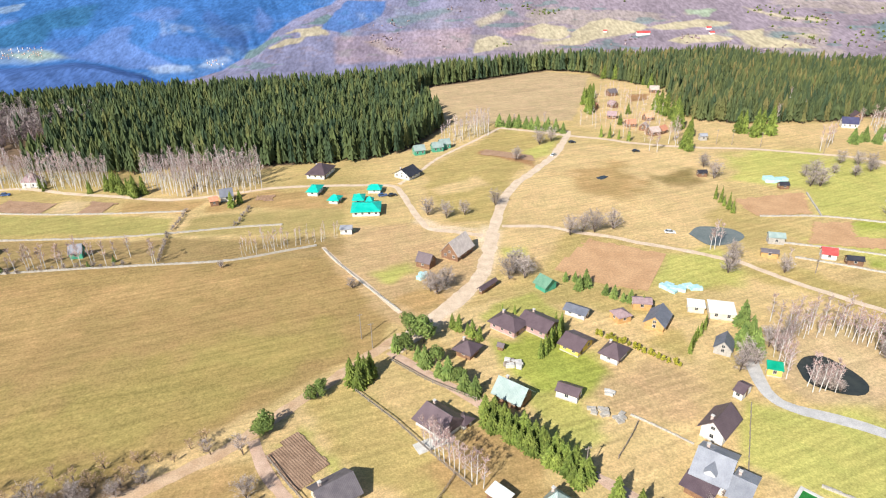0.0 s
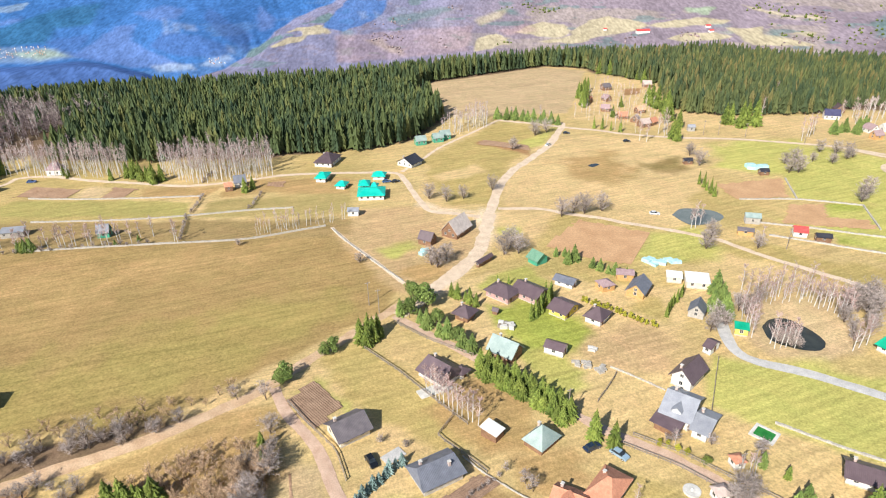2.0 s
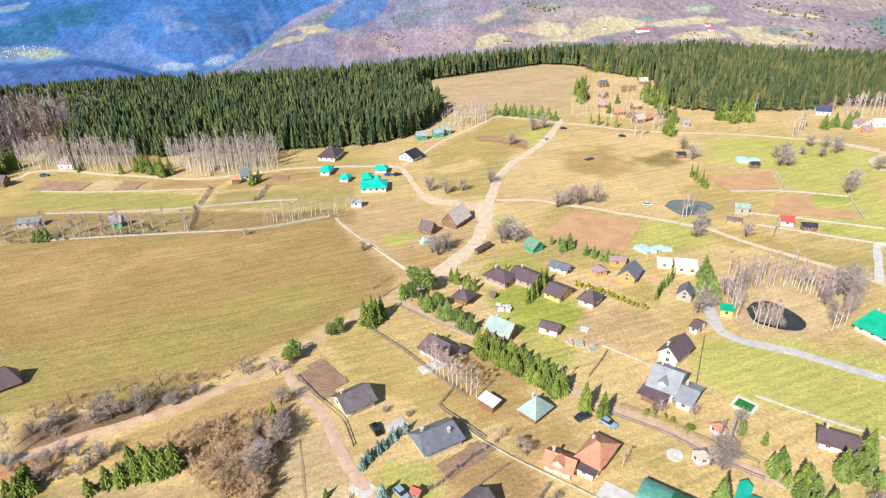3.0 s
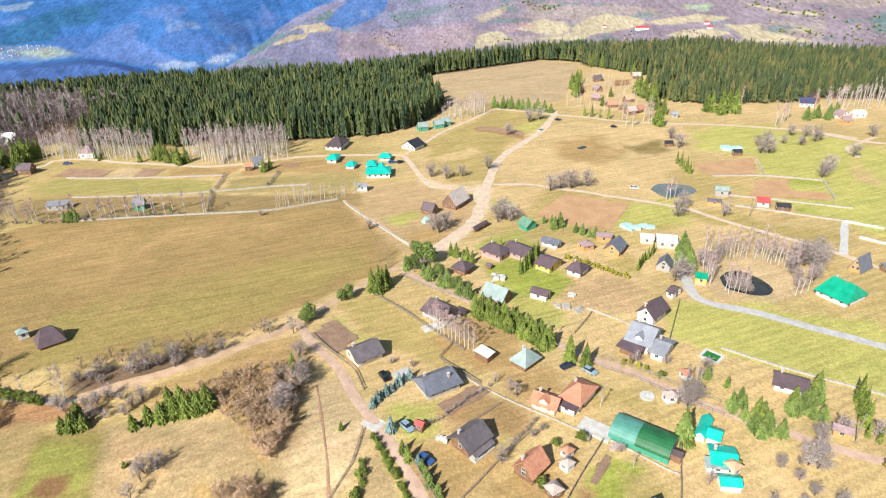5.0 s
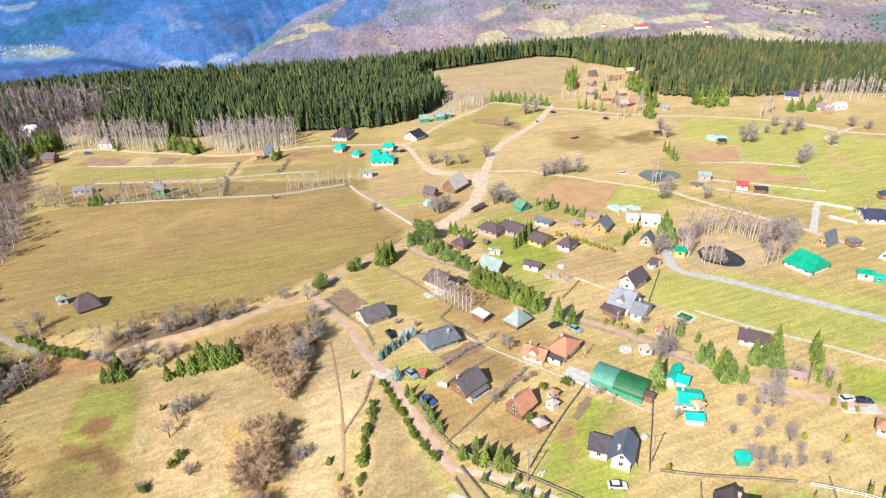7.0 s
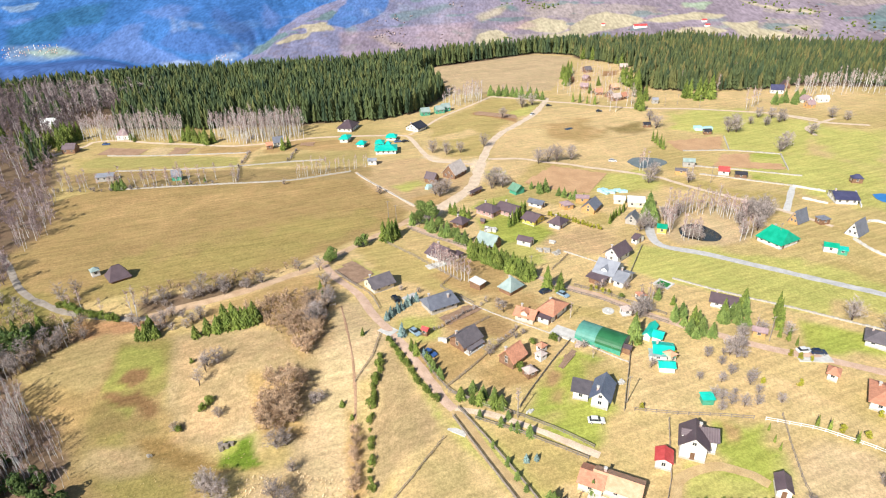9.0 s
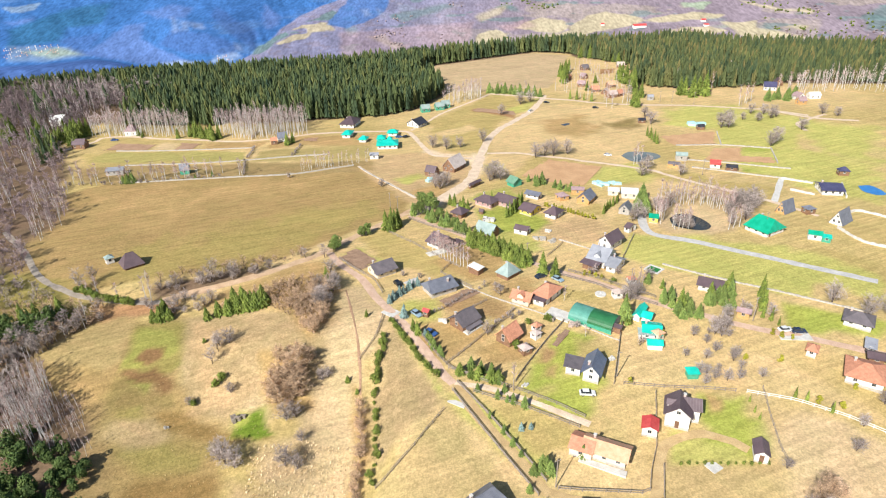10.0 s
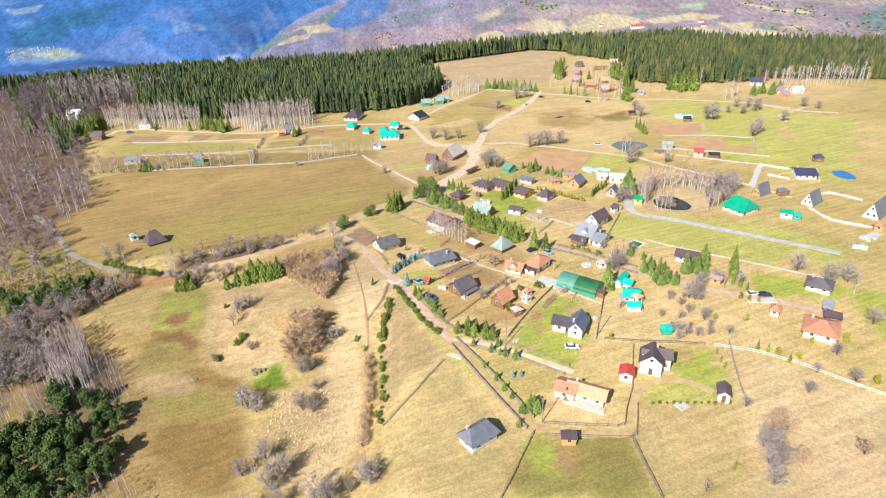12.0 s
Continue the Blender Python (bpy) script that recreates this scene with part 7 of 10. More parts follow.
house("cottage", 136.3, 190.3, -20, 5.2, 4.6, 2.2, 4.0, "red", "white", "gable", chimneys=0, over=0.3)
house("barn", 142.4, 185.3, -15, 5.6, 3.6, 2.0, 3.2, "black", "wood", "gable", chimneys=0, over=0.3)
house("shed", 116.3, 192.0, -20, 6.0, 3.2, 1.9, 2.9, "chocolate", "honey", "gable", chimneys=0, over=0.3)
house("shed", 155.1, 258.2, 0, 4.6, 3.6, 1.9, 3.2, "black", "wood", "gable", chimneys=0, over=0.3)
house("shed", 125.4, 276.7, 0, 4.6, 3.6, 1.9, 3.2, "black", "wood", "gable", chimneys=0, over=0.3)
house("shed", 149.6, 337, 0, 4.5, 3.5, 2.6, 4, "grey", "grey", "gable", chimneys=0, over=0.3)
house("cottage", 104.6, 412.7, -40, 6.2, 5.2, 2.1, 4.6, "terracotta", "wood", "gable", chimneys=0, over=0.3)
house("cottage", 111.3, 388.6, -20, 6.2, 5.2, 2.1, 4.6, "mauve", "wood", "gable", chimneys=0, over=0.3)
house("cottage", 117.3, 368.2, 0, 6.2, 5.2, 2.1, 4.6, "terracotta", "wood", "gable", chimneys=0, over=0.3)
house("cottage", 132.4, 382.1, 20, 6.2, 5.2, 2.1, 4.6, "orange", "wood", "gable", chimneys=0, over=0.3)
house("cottage", 131.6, 352.9, 40, 6.2, 5.2, 2.1, 4.6, "terracotta", "wood", "gable", chimneys=0, over=0.3)
house("cottage", 123.2, 360.5, 60, 6.2, 5.2, 2.1, 4.6, "salmon", "wood", "gable", chimneys=0, over=0.3)
house("cottage", 257.9, 371.7, 80, 7.5, 6, 2.4, 5.2, "brown", "wood", "gable", chimneys=0, over=0.3)
house("cottage", 248.7, 324.7, 100, 7.5, 6, 2.4, 5.2, "mauve", "white", "gable", chimneys=0, over=0.3)
house("cottage", 119, 416.7, 120, 6.2, 5.2, 2.1, 4.6, "mauve", "wood", "gable", chimneys=0, over=0.3)
house("house", -257.7, 307.1, 10, 10, 6, 3.5, 7, "white", "white", "gable", chimneys=0, over=0.3)
house("house", -215.6, 253.4, 0, 8, 6, 2.6, 5.5, "brown", "wood", "gable", chimneys=0, over=0.3)
house("cottage", -11.3, 319.8, 20, 6.5, 5, 2.6, 5.2, "teal_grey", "green", "gable", chimneys=0, over=0.3)
house("cottage", -1.5, 324.9, 20, 6.5, 5, 2.6, 5.2, "teal_grey", "green", "gable", chimneys=0, over=0.3)
house("cottage", 2.6, 330.5, 20, 6.5, 5, 2.6, 5.2, "teal_grey", "green", "gable", chimneys=0, over=0.3)
for _k, _p in enumerate(spots([(9.6, 113), (17.7, 106.5), (24.2, 99.4), (30, 92.2)], 1.8, 0.6, 95)):
    plant("spruce", *_p, 6.7 * (1 + 0.12 * math.sin(_k * 2.4)), _k, "spruce hedge", 0.0, 1.3)
for _k, _p in enumerate(spots([(9.6, 109.2), (16.7, 103.5), (23, 96.6), (28.9, 89.8)], 2.0, 0.6, 96)):
    plant("spruce", *_p, 5.8 * (1 + 0.12 * math.sin(_k * 2.4)), _k, "spruce hedge", 0.0, 1.3)
for _k, _p in enumerate(spots([(-12.4, 138.7), (-4.4, 132.9), (2.4, 125.7), (9.5, 119.7)], 3.0, 1.2, 97)):
    plant(("fir", "pine", "fir")[_k % 3], *_p, 6.3 * (1 + 0.2 * math.sin(_k * 2.4)), _k, "pines along the lane", 0.0, 1.0)
for _k, _p in enumerate(spots([(-9.1, 145.4), (-2.7, 143.4)], 4.0, 1.2, 98)):
    plant("pine", *_p, 8.0 * (1 + 0.2 * math.sin(_k * 2.4)), _k, "pines along the lane", 0.0, 1.0)
for _k, _p in enumerate(spots([(2.9, 150.4), (7.4, 146.6), (11.7, 141.2)], 2.6, 0.5, 99)):
    plant("spruce", *_p, 5.5 * (1 + 0.2 * math.sin(_k * 2.4)), _k, "garden spruces", 0.0, 1.0)
for _k, _p in enumerate(spots([(26.6, 135), (29.2, 138.8), (32.7, 143.8), (34.7, 148.4)], 1.7, 0.4, 100)):
    plant("slim", *_p, 6.5 * (1 + 0.15 * math.sin(_k * 2.4)), _k, "garden conifers", 0.0, 1.0)
plant("spruce", -23.7, 125.1, 9, 0, "", 0.0, 1.0)
plant("spruce", -21.8, 126.5, 9.5, 0, "", 0.0, 1.0)
plant("spruce", -20.1, 125.6, 9, 0, "", 0.0, 1.0)
plant("spruce", -19.1, 127.9, 8.5, 0, "", 0.0, 1.0)
plant("spruce", -21.6, 123.6, 8, 0, "", 0.0, 1.0)
plant("spruce", 33.8, 85.7, 9, 0, "", 0.0, 1.0)
plant("spruce", 37.6, 83.2, 8, 0, "", 0.0, 1.0)
plant("pine", -31.1, 121.1, 5, 0, "", 0.0, 1.0)
plant("pine", -33.2, 119.3, 4.5, 0, "", 0.0, 1.0)
plant("pine", -41.3, 108.4, 6, 0, "", 0.0, 1.0)
plant("pine", -42.6, 107.3, 5, 0, "", 0.0, 1.0)
plant("spruce", 54.5, 56.4, 9.5, 0, "", 0.0, 1.0)
plant("spruce", -25.2, 61.1, 3, 0, "", 0.0, 1.0)
house("house", -1.2, 109.8, -43, 10.0, 8.6, 2.05, 5.0, "brown", "white", "hip", hip=0.1, chimneys=1, note="among birches", over=0.7)
house("annexe", 4.5, 109.7, -44, 3.7, 4.0, 1.85, 3.03, "brown", "white", "hip", chimneys=0, over=0.7)
wood_of("spruce", "spruce_forest", "dense dark green spruce forest", scatter([(-420, 440), (-262, 400), (-215, 330), (-212, 300), (-150, 292), (-139, 304), (-86, 302), (-41, 308), (-18, 326), (4, 378), (-8, 420), (-31, 440), (-8, 490), (96, 555), (131, 536), (160, 600), (0, 590), (-120, 540), (-250, 520), (-420, 430)], 3.5, 1), 14.5, 0.34, 1, (NEEDLES_FAR, BARK))
wood_of("spruce", "pine_forest", "olive-green conifer forest with brownish crowns", scatter([(134, 520), (150, 492), (171, 465), (153, 392), (160, 378), (178, 368), (203, 366), (234, 364), (260, 376), (295, 382), (335, 365), (470, 300), (520, 480), (330, 600), (160, 620), (131, 540)], 3.8, 2), 13.5, 0.36, 2, (FOREST_OLIVE, BARK))
wood_of("birch", "birch_belt", "leafless birch belt with white trunks and reddish tops", scatter([(-221.4, 276.3), (-200.5, 272.9), (-155.9, 269.1), (-162.9, 286.5), (-213.6, 294.2), (-232.5, 292.8)], 3.0, 3), 15, 0.2, 3, (BIRCH, TWIG_PALE))
wood_of("birch", "birch_belt", "leafless birch belt with white trunks and reddish tops", scatter([(-122.8, 258.9), (-102.5, 259.2), (-83.2, 269), (-88.7, 287.4), (-134, 287.4), (-146.1, 280)], 2.8, 4), 15.5, 0.2, 4, (BIRCH, TWIG_PALE))
wood_of("birch", "birch_belt", "leafless reddish birch saplings beside a lane", scatter([(-1, 329.1), (7.1, 336.2), (31, 354.4), (32.4, 380.1), (22.1, 375.4), (4, 347.8)], 3.4, 5), 12, 0.25, 5, (BIRCH, TWIG_PALE))
wood_of("birch", "birch_row", "thin leafless birches along a field edge", scatter([(-73.6, 199), (-59.2, 203.5), (-39.3, 211.9), (-39.9, 215.5), (-60.3, 208.3), (-75, 203.7)], 2.2, 6), 8, 0.3, 6, (BIRCH, TWIG))
wood_of("haze", "bare_wood", "dense leafless purple-grey deciduous wood", scatter([(-399.5, 438.7), (-365.5, 423.5), (-298, 349.9), (-261.5, 294.6), (-235.9, 259.4), (-218.1, 243.8), (-203.1, 218.2), (-185.1, 183.7), (-164.2, 142.7), (-165.4, 126.3), (-156.3, 102.2), (-145.7, 86.4), (-149.9, 80.3), (-163.5, 75.1), (-231.6, 146.9), (-365.3, 357)], 7.2, 7), 7.8, 0.4, 7, (TWIG_WOOD, TWIG_WOOD))
wood_of("birch", "birch_wood", "leafless birches in a grey wood", scatter([(-420, 300), (-240, 290), (-212, 205), (-192, 152), (-172, 107), (-240, 95), (-420, 150)], 10.0, 8), 13, 0.3, 8, (BIRCH, TWIG_PALE))
wood_of("grey", "bare_wood", "leafless trees among the conifers", scatter([(-259.8, 353.2), (-200.3, 361.2), (-215.1, 392), (-272.2, 421.3), (-294.7, 407.7)], 6.5, 9), 12, 0.35, 9, (BARK, TWIG_GREY))
wood_of("birch", "birch_thicket", "thicket of leafless white birches", scatter([(-117.1, 21.4), (-105.2, 21), (-109.8, 32.6), (-116.5, 41.8), (-123.9, 42.1), (-122.9, 30.8)], 2.3, 10), 10, 0.25, 10, (BIRCH, TWIG_GREY))
wood_of("birch", "birch_thicket", "thicket of reddish leafless birch saplings", scatter([(-132.6, 7), (-115.4, 9.5), (-95.9, 15.2), (-90.7, 14.2), (-94.3, 20.7), (-105.2, 21), (-131, 19.7), (-143.8, 19)], 2.2, 11), 6, 0.3, 11, (BIRCH, TWIG))
wood_of("birch", "birch_thicket", "leafless birch saplings among dry grass", scatter([(-96.5, -18.9), (-93.2, -12.4), (-80.5, -10.2), (-73, -18.2), (-76.8, -27.3), (-90.2, -27.8)], 2.0, 12), 5, 0.3, 12, (BIRCH, TWIG))
for _k, _p in enumerate(fill([(-112.9, -18.4), (-125.3, 2.9), (-113.6, 6.4), (-101.6, 4), (-89.9, -1.7), (-83.3, -6.8), (-85.7, -13.8), (-93.8, -18.9)], 26, 21, 3.0)):
    plant("darkfir", *_p, 5.6 * (1 + 0.3 * math.sin(_k * 2.4)), _k, "")
plant("darkfir", -101.9, 14.2, 6.5, 0, "", 0.0, 1.0)
plant("darkfir", -94.7, 8.9, 6.5, 0, "", 0.0, 1.0)
plant("darkfir", -91.7, 11.0, 6, 0, "", 0.0, 1.0)
plant("darkfir", -90.6, 4.9, 4.5, 0, "", 0.0, 1.0)
plant("darkfir", -86.6, -2.5, 4.5, 0, "", 0.0, 1.0)
plant("darkfir", -86.9, -6.7, 4.5, 0, "", 0.0, 1.0)
plant("darkfir", -88.9, -5.3, 4.5, 0, "", 0.0, 1.0)
plant("darkfir", -98.6, -1.8, 6, 0, "", 0.0, 1.0)
plant("darkfir", -93.9, -6.9, 6, 0, "", 0.0, 1.0)
for _k, _p in enumerate(fill([(-152.1, 59.4), (-137, 60.4), (-125.9, 70), (-124.5, 64.9), (-133.5, 53.8), (-146.3, 52.9)], 14, 22, 2.5)):
    plant("darkfir", *_p, 6 * (1 + 0.3 * math.sin(_k * 2.4)), _k, "")
for _k, _p in enumerate(spots([(-135.8, 65.4), (-126.7, 63.3), (-124.8, 67.6)], 4.5, 1.0, 139)):
    plant("spruce", *_p, 8 * (1 + 0.2 * math.sin(_k * 2.4)), _k, "", 0.0, 1.0)
for _k, _p in enumerate(fill([(-148.6, 50.3), (-128.7, 55.7), (-117.4, 64.6), (-111.4, 69.3), (-111, 65.9), (-121.1, 51.9), (-143.1, 40.5)], 26, 23, 2)):
    plant("bush", *_p, 4 * (1 + 0.3 * math.sin(_k * 2.4)), _k, "")
for _k, _p in enumerate(fill([(-142.9, 33.8), (-129.7, 35.5), (-120, 37.4), (-122.2, 21.6), (-135.9, 22.1)], 9, 24, 3)):
    plant("bush", *_p, 5 * (1 + 0.3 * math.sin(_k * 2.4)), _k, "")
for _k, _p in enumerate(fill([(-97.6, 79.1), (-87.6, 82.5), (-75.7, 86.6), (-61.9, 91.7), (-62.9, 95.2), (-77.4, 91.5), (-94.3, 86.7), (-99.8, 83.9)], 26, 31, 2.2)):
    plant("bush", *_p, 3.2 * (1 + 0.3 * math.sin(_k * 2.4)), _k, "roadside scrub")
for _k, _p in enumerate(fill([(-101.2, 73), (-87, 77), (-78, 74.5), (-81.9, 68.2), (-93.3, 69.6)], 12, 32, 2.2)):
    plant("bush", *_p, 3.6 * (1 + 0.3 * math.sin(_k * 2.4)), _k, "")
for _k, _p in enumerate(fill([(-53.9, 68.5), (-46, 74.8), (-40.6, 84), (-37.7, 73.1), (-38.2, 52.1), (-41.8, 49.2), (-46.1, 62)], 26, 33, 2.4)):
    plant("rustbush", *_p, 3.8 * (1 + 0.3 * math.sin(_k * 2.4)), _k, "gully scrub")
for _k, _p in enumerate(fill([(-45.7, 73.5), (-41.1, 91.5), (-38.1, 83.9), (-36.9, 73.1), (-39.6, 59.4)], 10, 34, 2.5)):
    plant("bush", *_p, 5 * (1 + 0.3 * math.sin(_k * 2.4)), _k, "")
plant("bare", -81.5, 86.3, 9, 0, "", 0.0, 1.0)
plant("bare", -74.3, 88.6, 7, 0, "", 0.0, 1.0)
plant("bare", -52.1, 101.6, 5, 0, "", 0.0, 1.0)
plant("bare", -127.0, 83.3, 8, 0, "", 0.0, 1.0)
plant("bare", -124.5, 87.8, 7, 0, "", 0.0, 1.0)
plant("birch", -118.9, 79.8, 9, 0, "", 0.0, 1.0)
plant("birch", -99.2, 75.6, 12, 0, "", 0.0, 1.0)
plant("birch", -101.7, 77.4, 10, 0, "", 0.0, 1.0)
plant("birch", -111.3, 77.7, 7, 0, "", 0.0, 1.0)
plant("birch", -123.1, 80.9, 7, 0, "", 0.0, 1.0)
plant("spruce", -92.4, 65.8, 6, 0, "", 0.0, 1.35)
plant("spruce", -94.5, 65.5, 5, 0, "", 0.0, 1.35)
plant("spruce", -89.6, 66.3, 5, 0, "", 0.0, 1.35)
plant("spruce", -91.9, 68.5, 7, 0, "", 0.0, 1.35)
plant("spruce", -77.2, 65.9, 5, 0, "", 0.0, 1.35)
plant("spruce", -74.0, 67.8, 6, 0, "", 0.0, 1.35)
plant("spruce", -70.9, 67.9, 6.5, 0, "", 0.0, 1.35)
plant("spruce", -69.2, 69.9, 9, 0, "", 0.0, 1.35)
plant("spruce", -66.2, 70.1, 9, 0, "", 0.0, 1.35)
plant("spruce", -63.9, 70.5, 7, 0, "", 0.0, 1.35)
plant("spruce", -60.1, 70.9, 8.5, 0, "", 0.0, 1.35)
plant("spruce", -61.6, 70.7, 6, 0, "", 0.0, 1.35)
plant("spruce", -67.8, 68.8, 7, 0, "", 0.0, 1.35)
plant("spruce", -64.8, 69.3, 7.5, 0, "", 0.0, 1.35)
plant("spruce", -62.1, 69.8, 7, 0, "", 0.0, 1.35)
plant("spruce", -91.9, 66.4, 6, 0, "", 0.0, 1.35)
for _k, _p in enumerate(spots([(-127.3, 82.4), (-118.2, 78), (-108.8, 75.4), (-103.7, 74.8)], 1.6, 0.5, 172)):
    plant("shrub", *_p, 2.2 * (1 + 0.2 * math.sin(_k * 2.4)), _k, "", 0.0, 1.0)
plant("spruce", -39.5, 78.4, 6, 0, "", 0.0, 1.0)
plant("spruce", -41.4, 84.1, 6, 0, "", 0.0, 1.0)
plant("bare", -44.8, 101.3, 6, 0, "", 0.0, 1.0)
plant("bare", -69.7, 46.0, 6, 0, "", 0.0, 1.0)
plant("bare", -69.0, 50.2, 5.5, 0, "", 0.0, 1.0)
plant("bare", -36.6, 38.6, 3.5, 0, "", 0.0, 1.0)
plant("rustbush", -46.3, 35.6, 8, 0, "", 0.0, 1.0)
plant("rustbush", -44.1, 38.4, 9, 0, "", 0.0, 1.0)
plant("rustbush", -41.7, 34.3, 8, 0, "", 0.0, 1.0)
plant("rustbush", -47.5, 31.7, 7, 0, "", 0.0, 1.0)
plant("bush", -43.9, 25.9, 6, 0, "", 0.0, 1.0)
plant("bush", -41.5, 26.9, 5, 0, "", 0.0, 1.0)
plant("bush", -38.4, 18.7, 3.5, 0, "", 0.0, 1.0)
plant("bush", -41.1, 11.1, 6, 0, "", 0.0, 1.0)
plant("bush", -37.8, 10.0, 4.5, 0, "", 0.0, 1.0)
plant("bush", -56.8, 12.9, 7, 0, "", 0.0, 1.0)
plant("bush", -58.8, 14.2, 6, 0, "", 0.0, 1.0)
plant("bush", -54.0, 11.4, 6, 0, "", 0.0, 1.0)
plant("bush", -69.0, 52.1, 5, 0, "", 0.0, 1.0)
plant("bush", -66.4, 53.0, 5, 0, "", 0.0, 1.0)
plant("bush", -36.0, 38.1, 4, 0, "", 0.0, 1.0)
plant("bush", -34.3, 39.0, 3.5, 0, "", 0.0, 1.0)
plant("bush", -61.8, 36.3, 3.5, 0, "", 0.0, 1.0)
plant("bush", -72.5, 32.9, 3, 0, "", 0.0, 1.0)
plant("shrub", -66.8, 38.7, 2.5, 0, "", 0.0, 1.0)
plant("shrub", -65.4, 40.6, 2.5, 0, "", 0.0, 1.0)
plant("shrub", -74.4, 54.1, 1.5, 0, "", 0.0, 1.0)
plant("shrub", -71.6, 32.9, 2, 0, "", 0.0, 1.0)
for _k, _p in enumerate(fill([(-59.1, -10.7), (-48.1, -3.1), (-38.8, -12.5), (-37.8, -29.6), (-53.3, -28.5)], 10, 36, 3)):
    plant("bush", *_p, 5.5 * (1 + 0.3 * math.sin(_k * 2.4)), _k, "")
for _k, _p in enumerate(fill([(-32.6, -16), (-22.7, -5.6), (-18.6, -17.4), (-19.7, -32.1), (-30.2, -29.8)], 9, 37, 2.5)):
    plant("bush", *_p, 5.5 * (1 + 0.3 * math.sin(_k * 2.4)), _k, "")
plant("birch", -38.7, -5.9, 6, 0, "", 0.0, 1.0)
plant("birch", -32.6, -16.0, 9, 0, "", 0.0, 1.0)
plant("birch", -34.4, -17.6, 8, 0, "", 0.0, 1.0)
plant("birch", -48.0, -11.9, 9, 0, "", 0.0, 1.0)
for _k, _p in enumerate(spots([(-24.5, 28.8), (-22.3, 14.1), (-22.2, 1.8), (-22.7, -5.6)], 3.0, 0.6, 207)):
    plant("rustbush", *_p, 3.0 * (1 + 0.2 * math.sin(_k * 2.4)), _k, "", 0.0, 1.0)
for _k, _p in enumerate(spots([(-18.4, 45.7), (-20.5, 37.1), (-20.2, 29.7), (-19.4, 24.2), (-18.7, 14.7), (-18.5, 8.2), (-19.1, 1.4)], 2.6, 0.7, 208)):
    plant("shrub", *_p, 1.6 * (1 + 0.4 * math.sin(_k * 2.4)), _k, "", 0.0, 1.0)
for _k, _p in enumerate(spots([(-17.4, 58.7), (-14.4, 52.8), (-10.5, 45.6), (-7.6, 39.5), (-4.3, 34.7), (-1.8, 32.4)], 1.5, 0.4, 209)):
    plant("shrub", *_p, 1.5 * (1 + 0.3 * math.sin(_k * 2.4)), _k, "lane hedge", 0.0, 1.0)
for _k, _p in enumerate(spots([(-19.1, 50.6), (-19.9, 43.8), (-19.9, 35.7)], 2.4, 0.6, 210)):
    plant("shrub", *_p, 2.0 * (1 + 0.4 * math.sin(_k * 2.4)), _k, "", 0.0, 1.0)
for _k, _p in enumerate(spots([(-10.2, 53.5), (-8, 50.6)], 3, 0.4, 211)):
    plant("spruce", *_p, 4.5 * (1 + 0.2 * math.sin(_k * 2.4)), _k, "", 0.0, 1.0)
for _k, _p in enumerate(spots([(-5.6, 48.7), (-3.4, 44.2), (-1.1, 40.4)], 1.6, 0.5, 212)):
    plant("fir", *_p, 3.4 * (1 + 0.2 * math.sin(_k * 2.4)), _k, "", 0.0, 1.0)
plant("spruce", 3.2, 34.0, 4.2, 0, "", 0.0, 1.6)
plant("spruce", 8.1, 32.1, 4.6, 0, "", 0.0, 1.6)
plant("spruce", 11.7, 30.9, 5, 0, "", 0.0, 1.6)
plant("spruce", 6.3, 32.5, 3.6, 0, "", 0.0, 1.6)
plant("spruce", 13.5, 30.6, 4.5, 0, "", 0.0, 1.6)
plant("spruce", -25.5, 33.4, 2, 0, "", 0.0, 1.6)
plant("spruce", -28.6, 37.4, 2.5, 0, "", 0.0, 1.6)
plant("spruce", 3.2, 34.5, 3.5, 0, "", 0.0, 1.6)
for _k, _p in enumerate(spots([(-18.2, 68.7), (-15.7, 72.3), (-13.5, 75.3), (-9.7, 79.5)], 1.7, 0.3, 221)):
    plant("blue", *_p, 3.6 * (1 + 0.2 * math.sin(_k * 2.4)), _k, "blue spruces", 0.0, 1.0)
plant("blue", -13.4, 60.3, 5, 0, "", 0.0, 1.0)
plant("blue", -6.6, 50.6, 3, 0, "", 0.0, 1.0)
plant("fir", 7.7, 27.3, 3, 0, "", 0.0, 1.0)
plant("fir", 12.8, 24.6, 3.4, 0, "", 0.0, 1.0)
plant("fir", 15.2, 23.3, 2.5, 0, "", 0.0, 1.0)
plant("fir", 19.4, 21.2, 4, 0, "", 0.0, 1.0)
plant("fir", 10.4, 18.1, 2.5, 0, "", 0.0, 1.0)
plant("fir", 13.4, 13.0, 3, 0, "", 0.0, 1.0)
plant("fir", 15.1, 9.0, 3, 0, "", 0.0, 1.0)
plant("fir", 16.7, 5.8, 2.5, 0, "", 0.0, 1.0)
plant("fir", 19.0, 0.7, 4, 0, "", 0.0, 1.0)
plant("fir", 20.5, 1.1, 4, 0, "", 0.0, 1.0)
plant("fir", 17.4, -4.0, 3, 0, "", 0.0, 1.0)
plant("fir", 31.1, 5.3, 4, 0, "", 0.0, 1.0)
plant("fir", 22.1, 2.2, 4.5, 0, "", 0.0, 1.0)
plant("blue", 17.7, 13.7, 2.8, 0, "", 0.0, 1.0)
plant("blue", 20.1, 14.0, 2.4, 0, "", 0.0, 1.0)
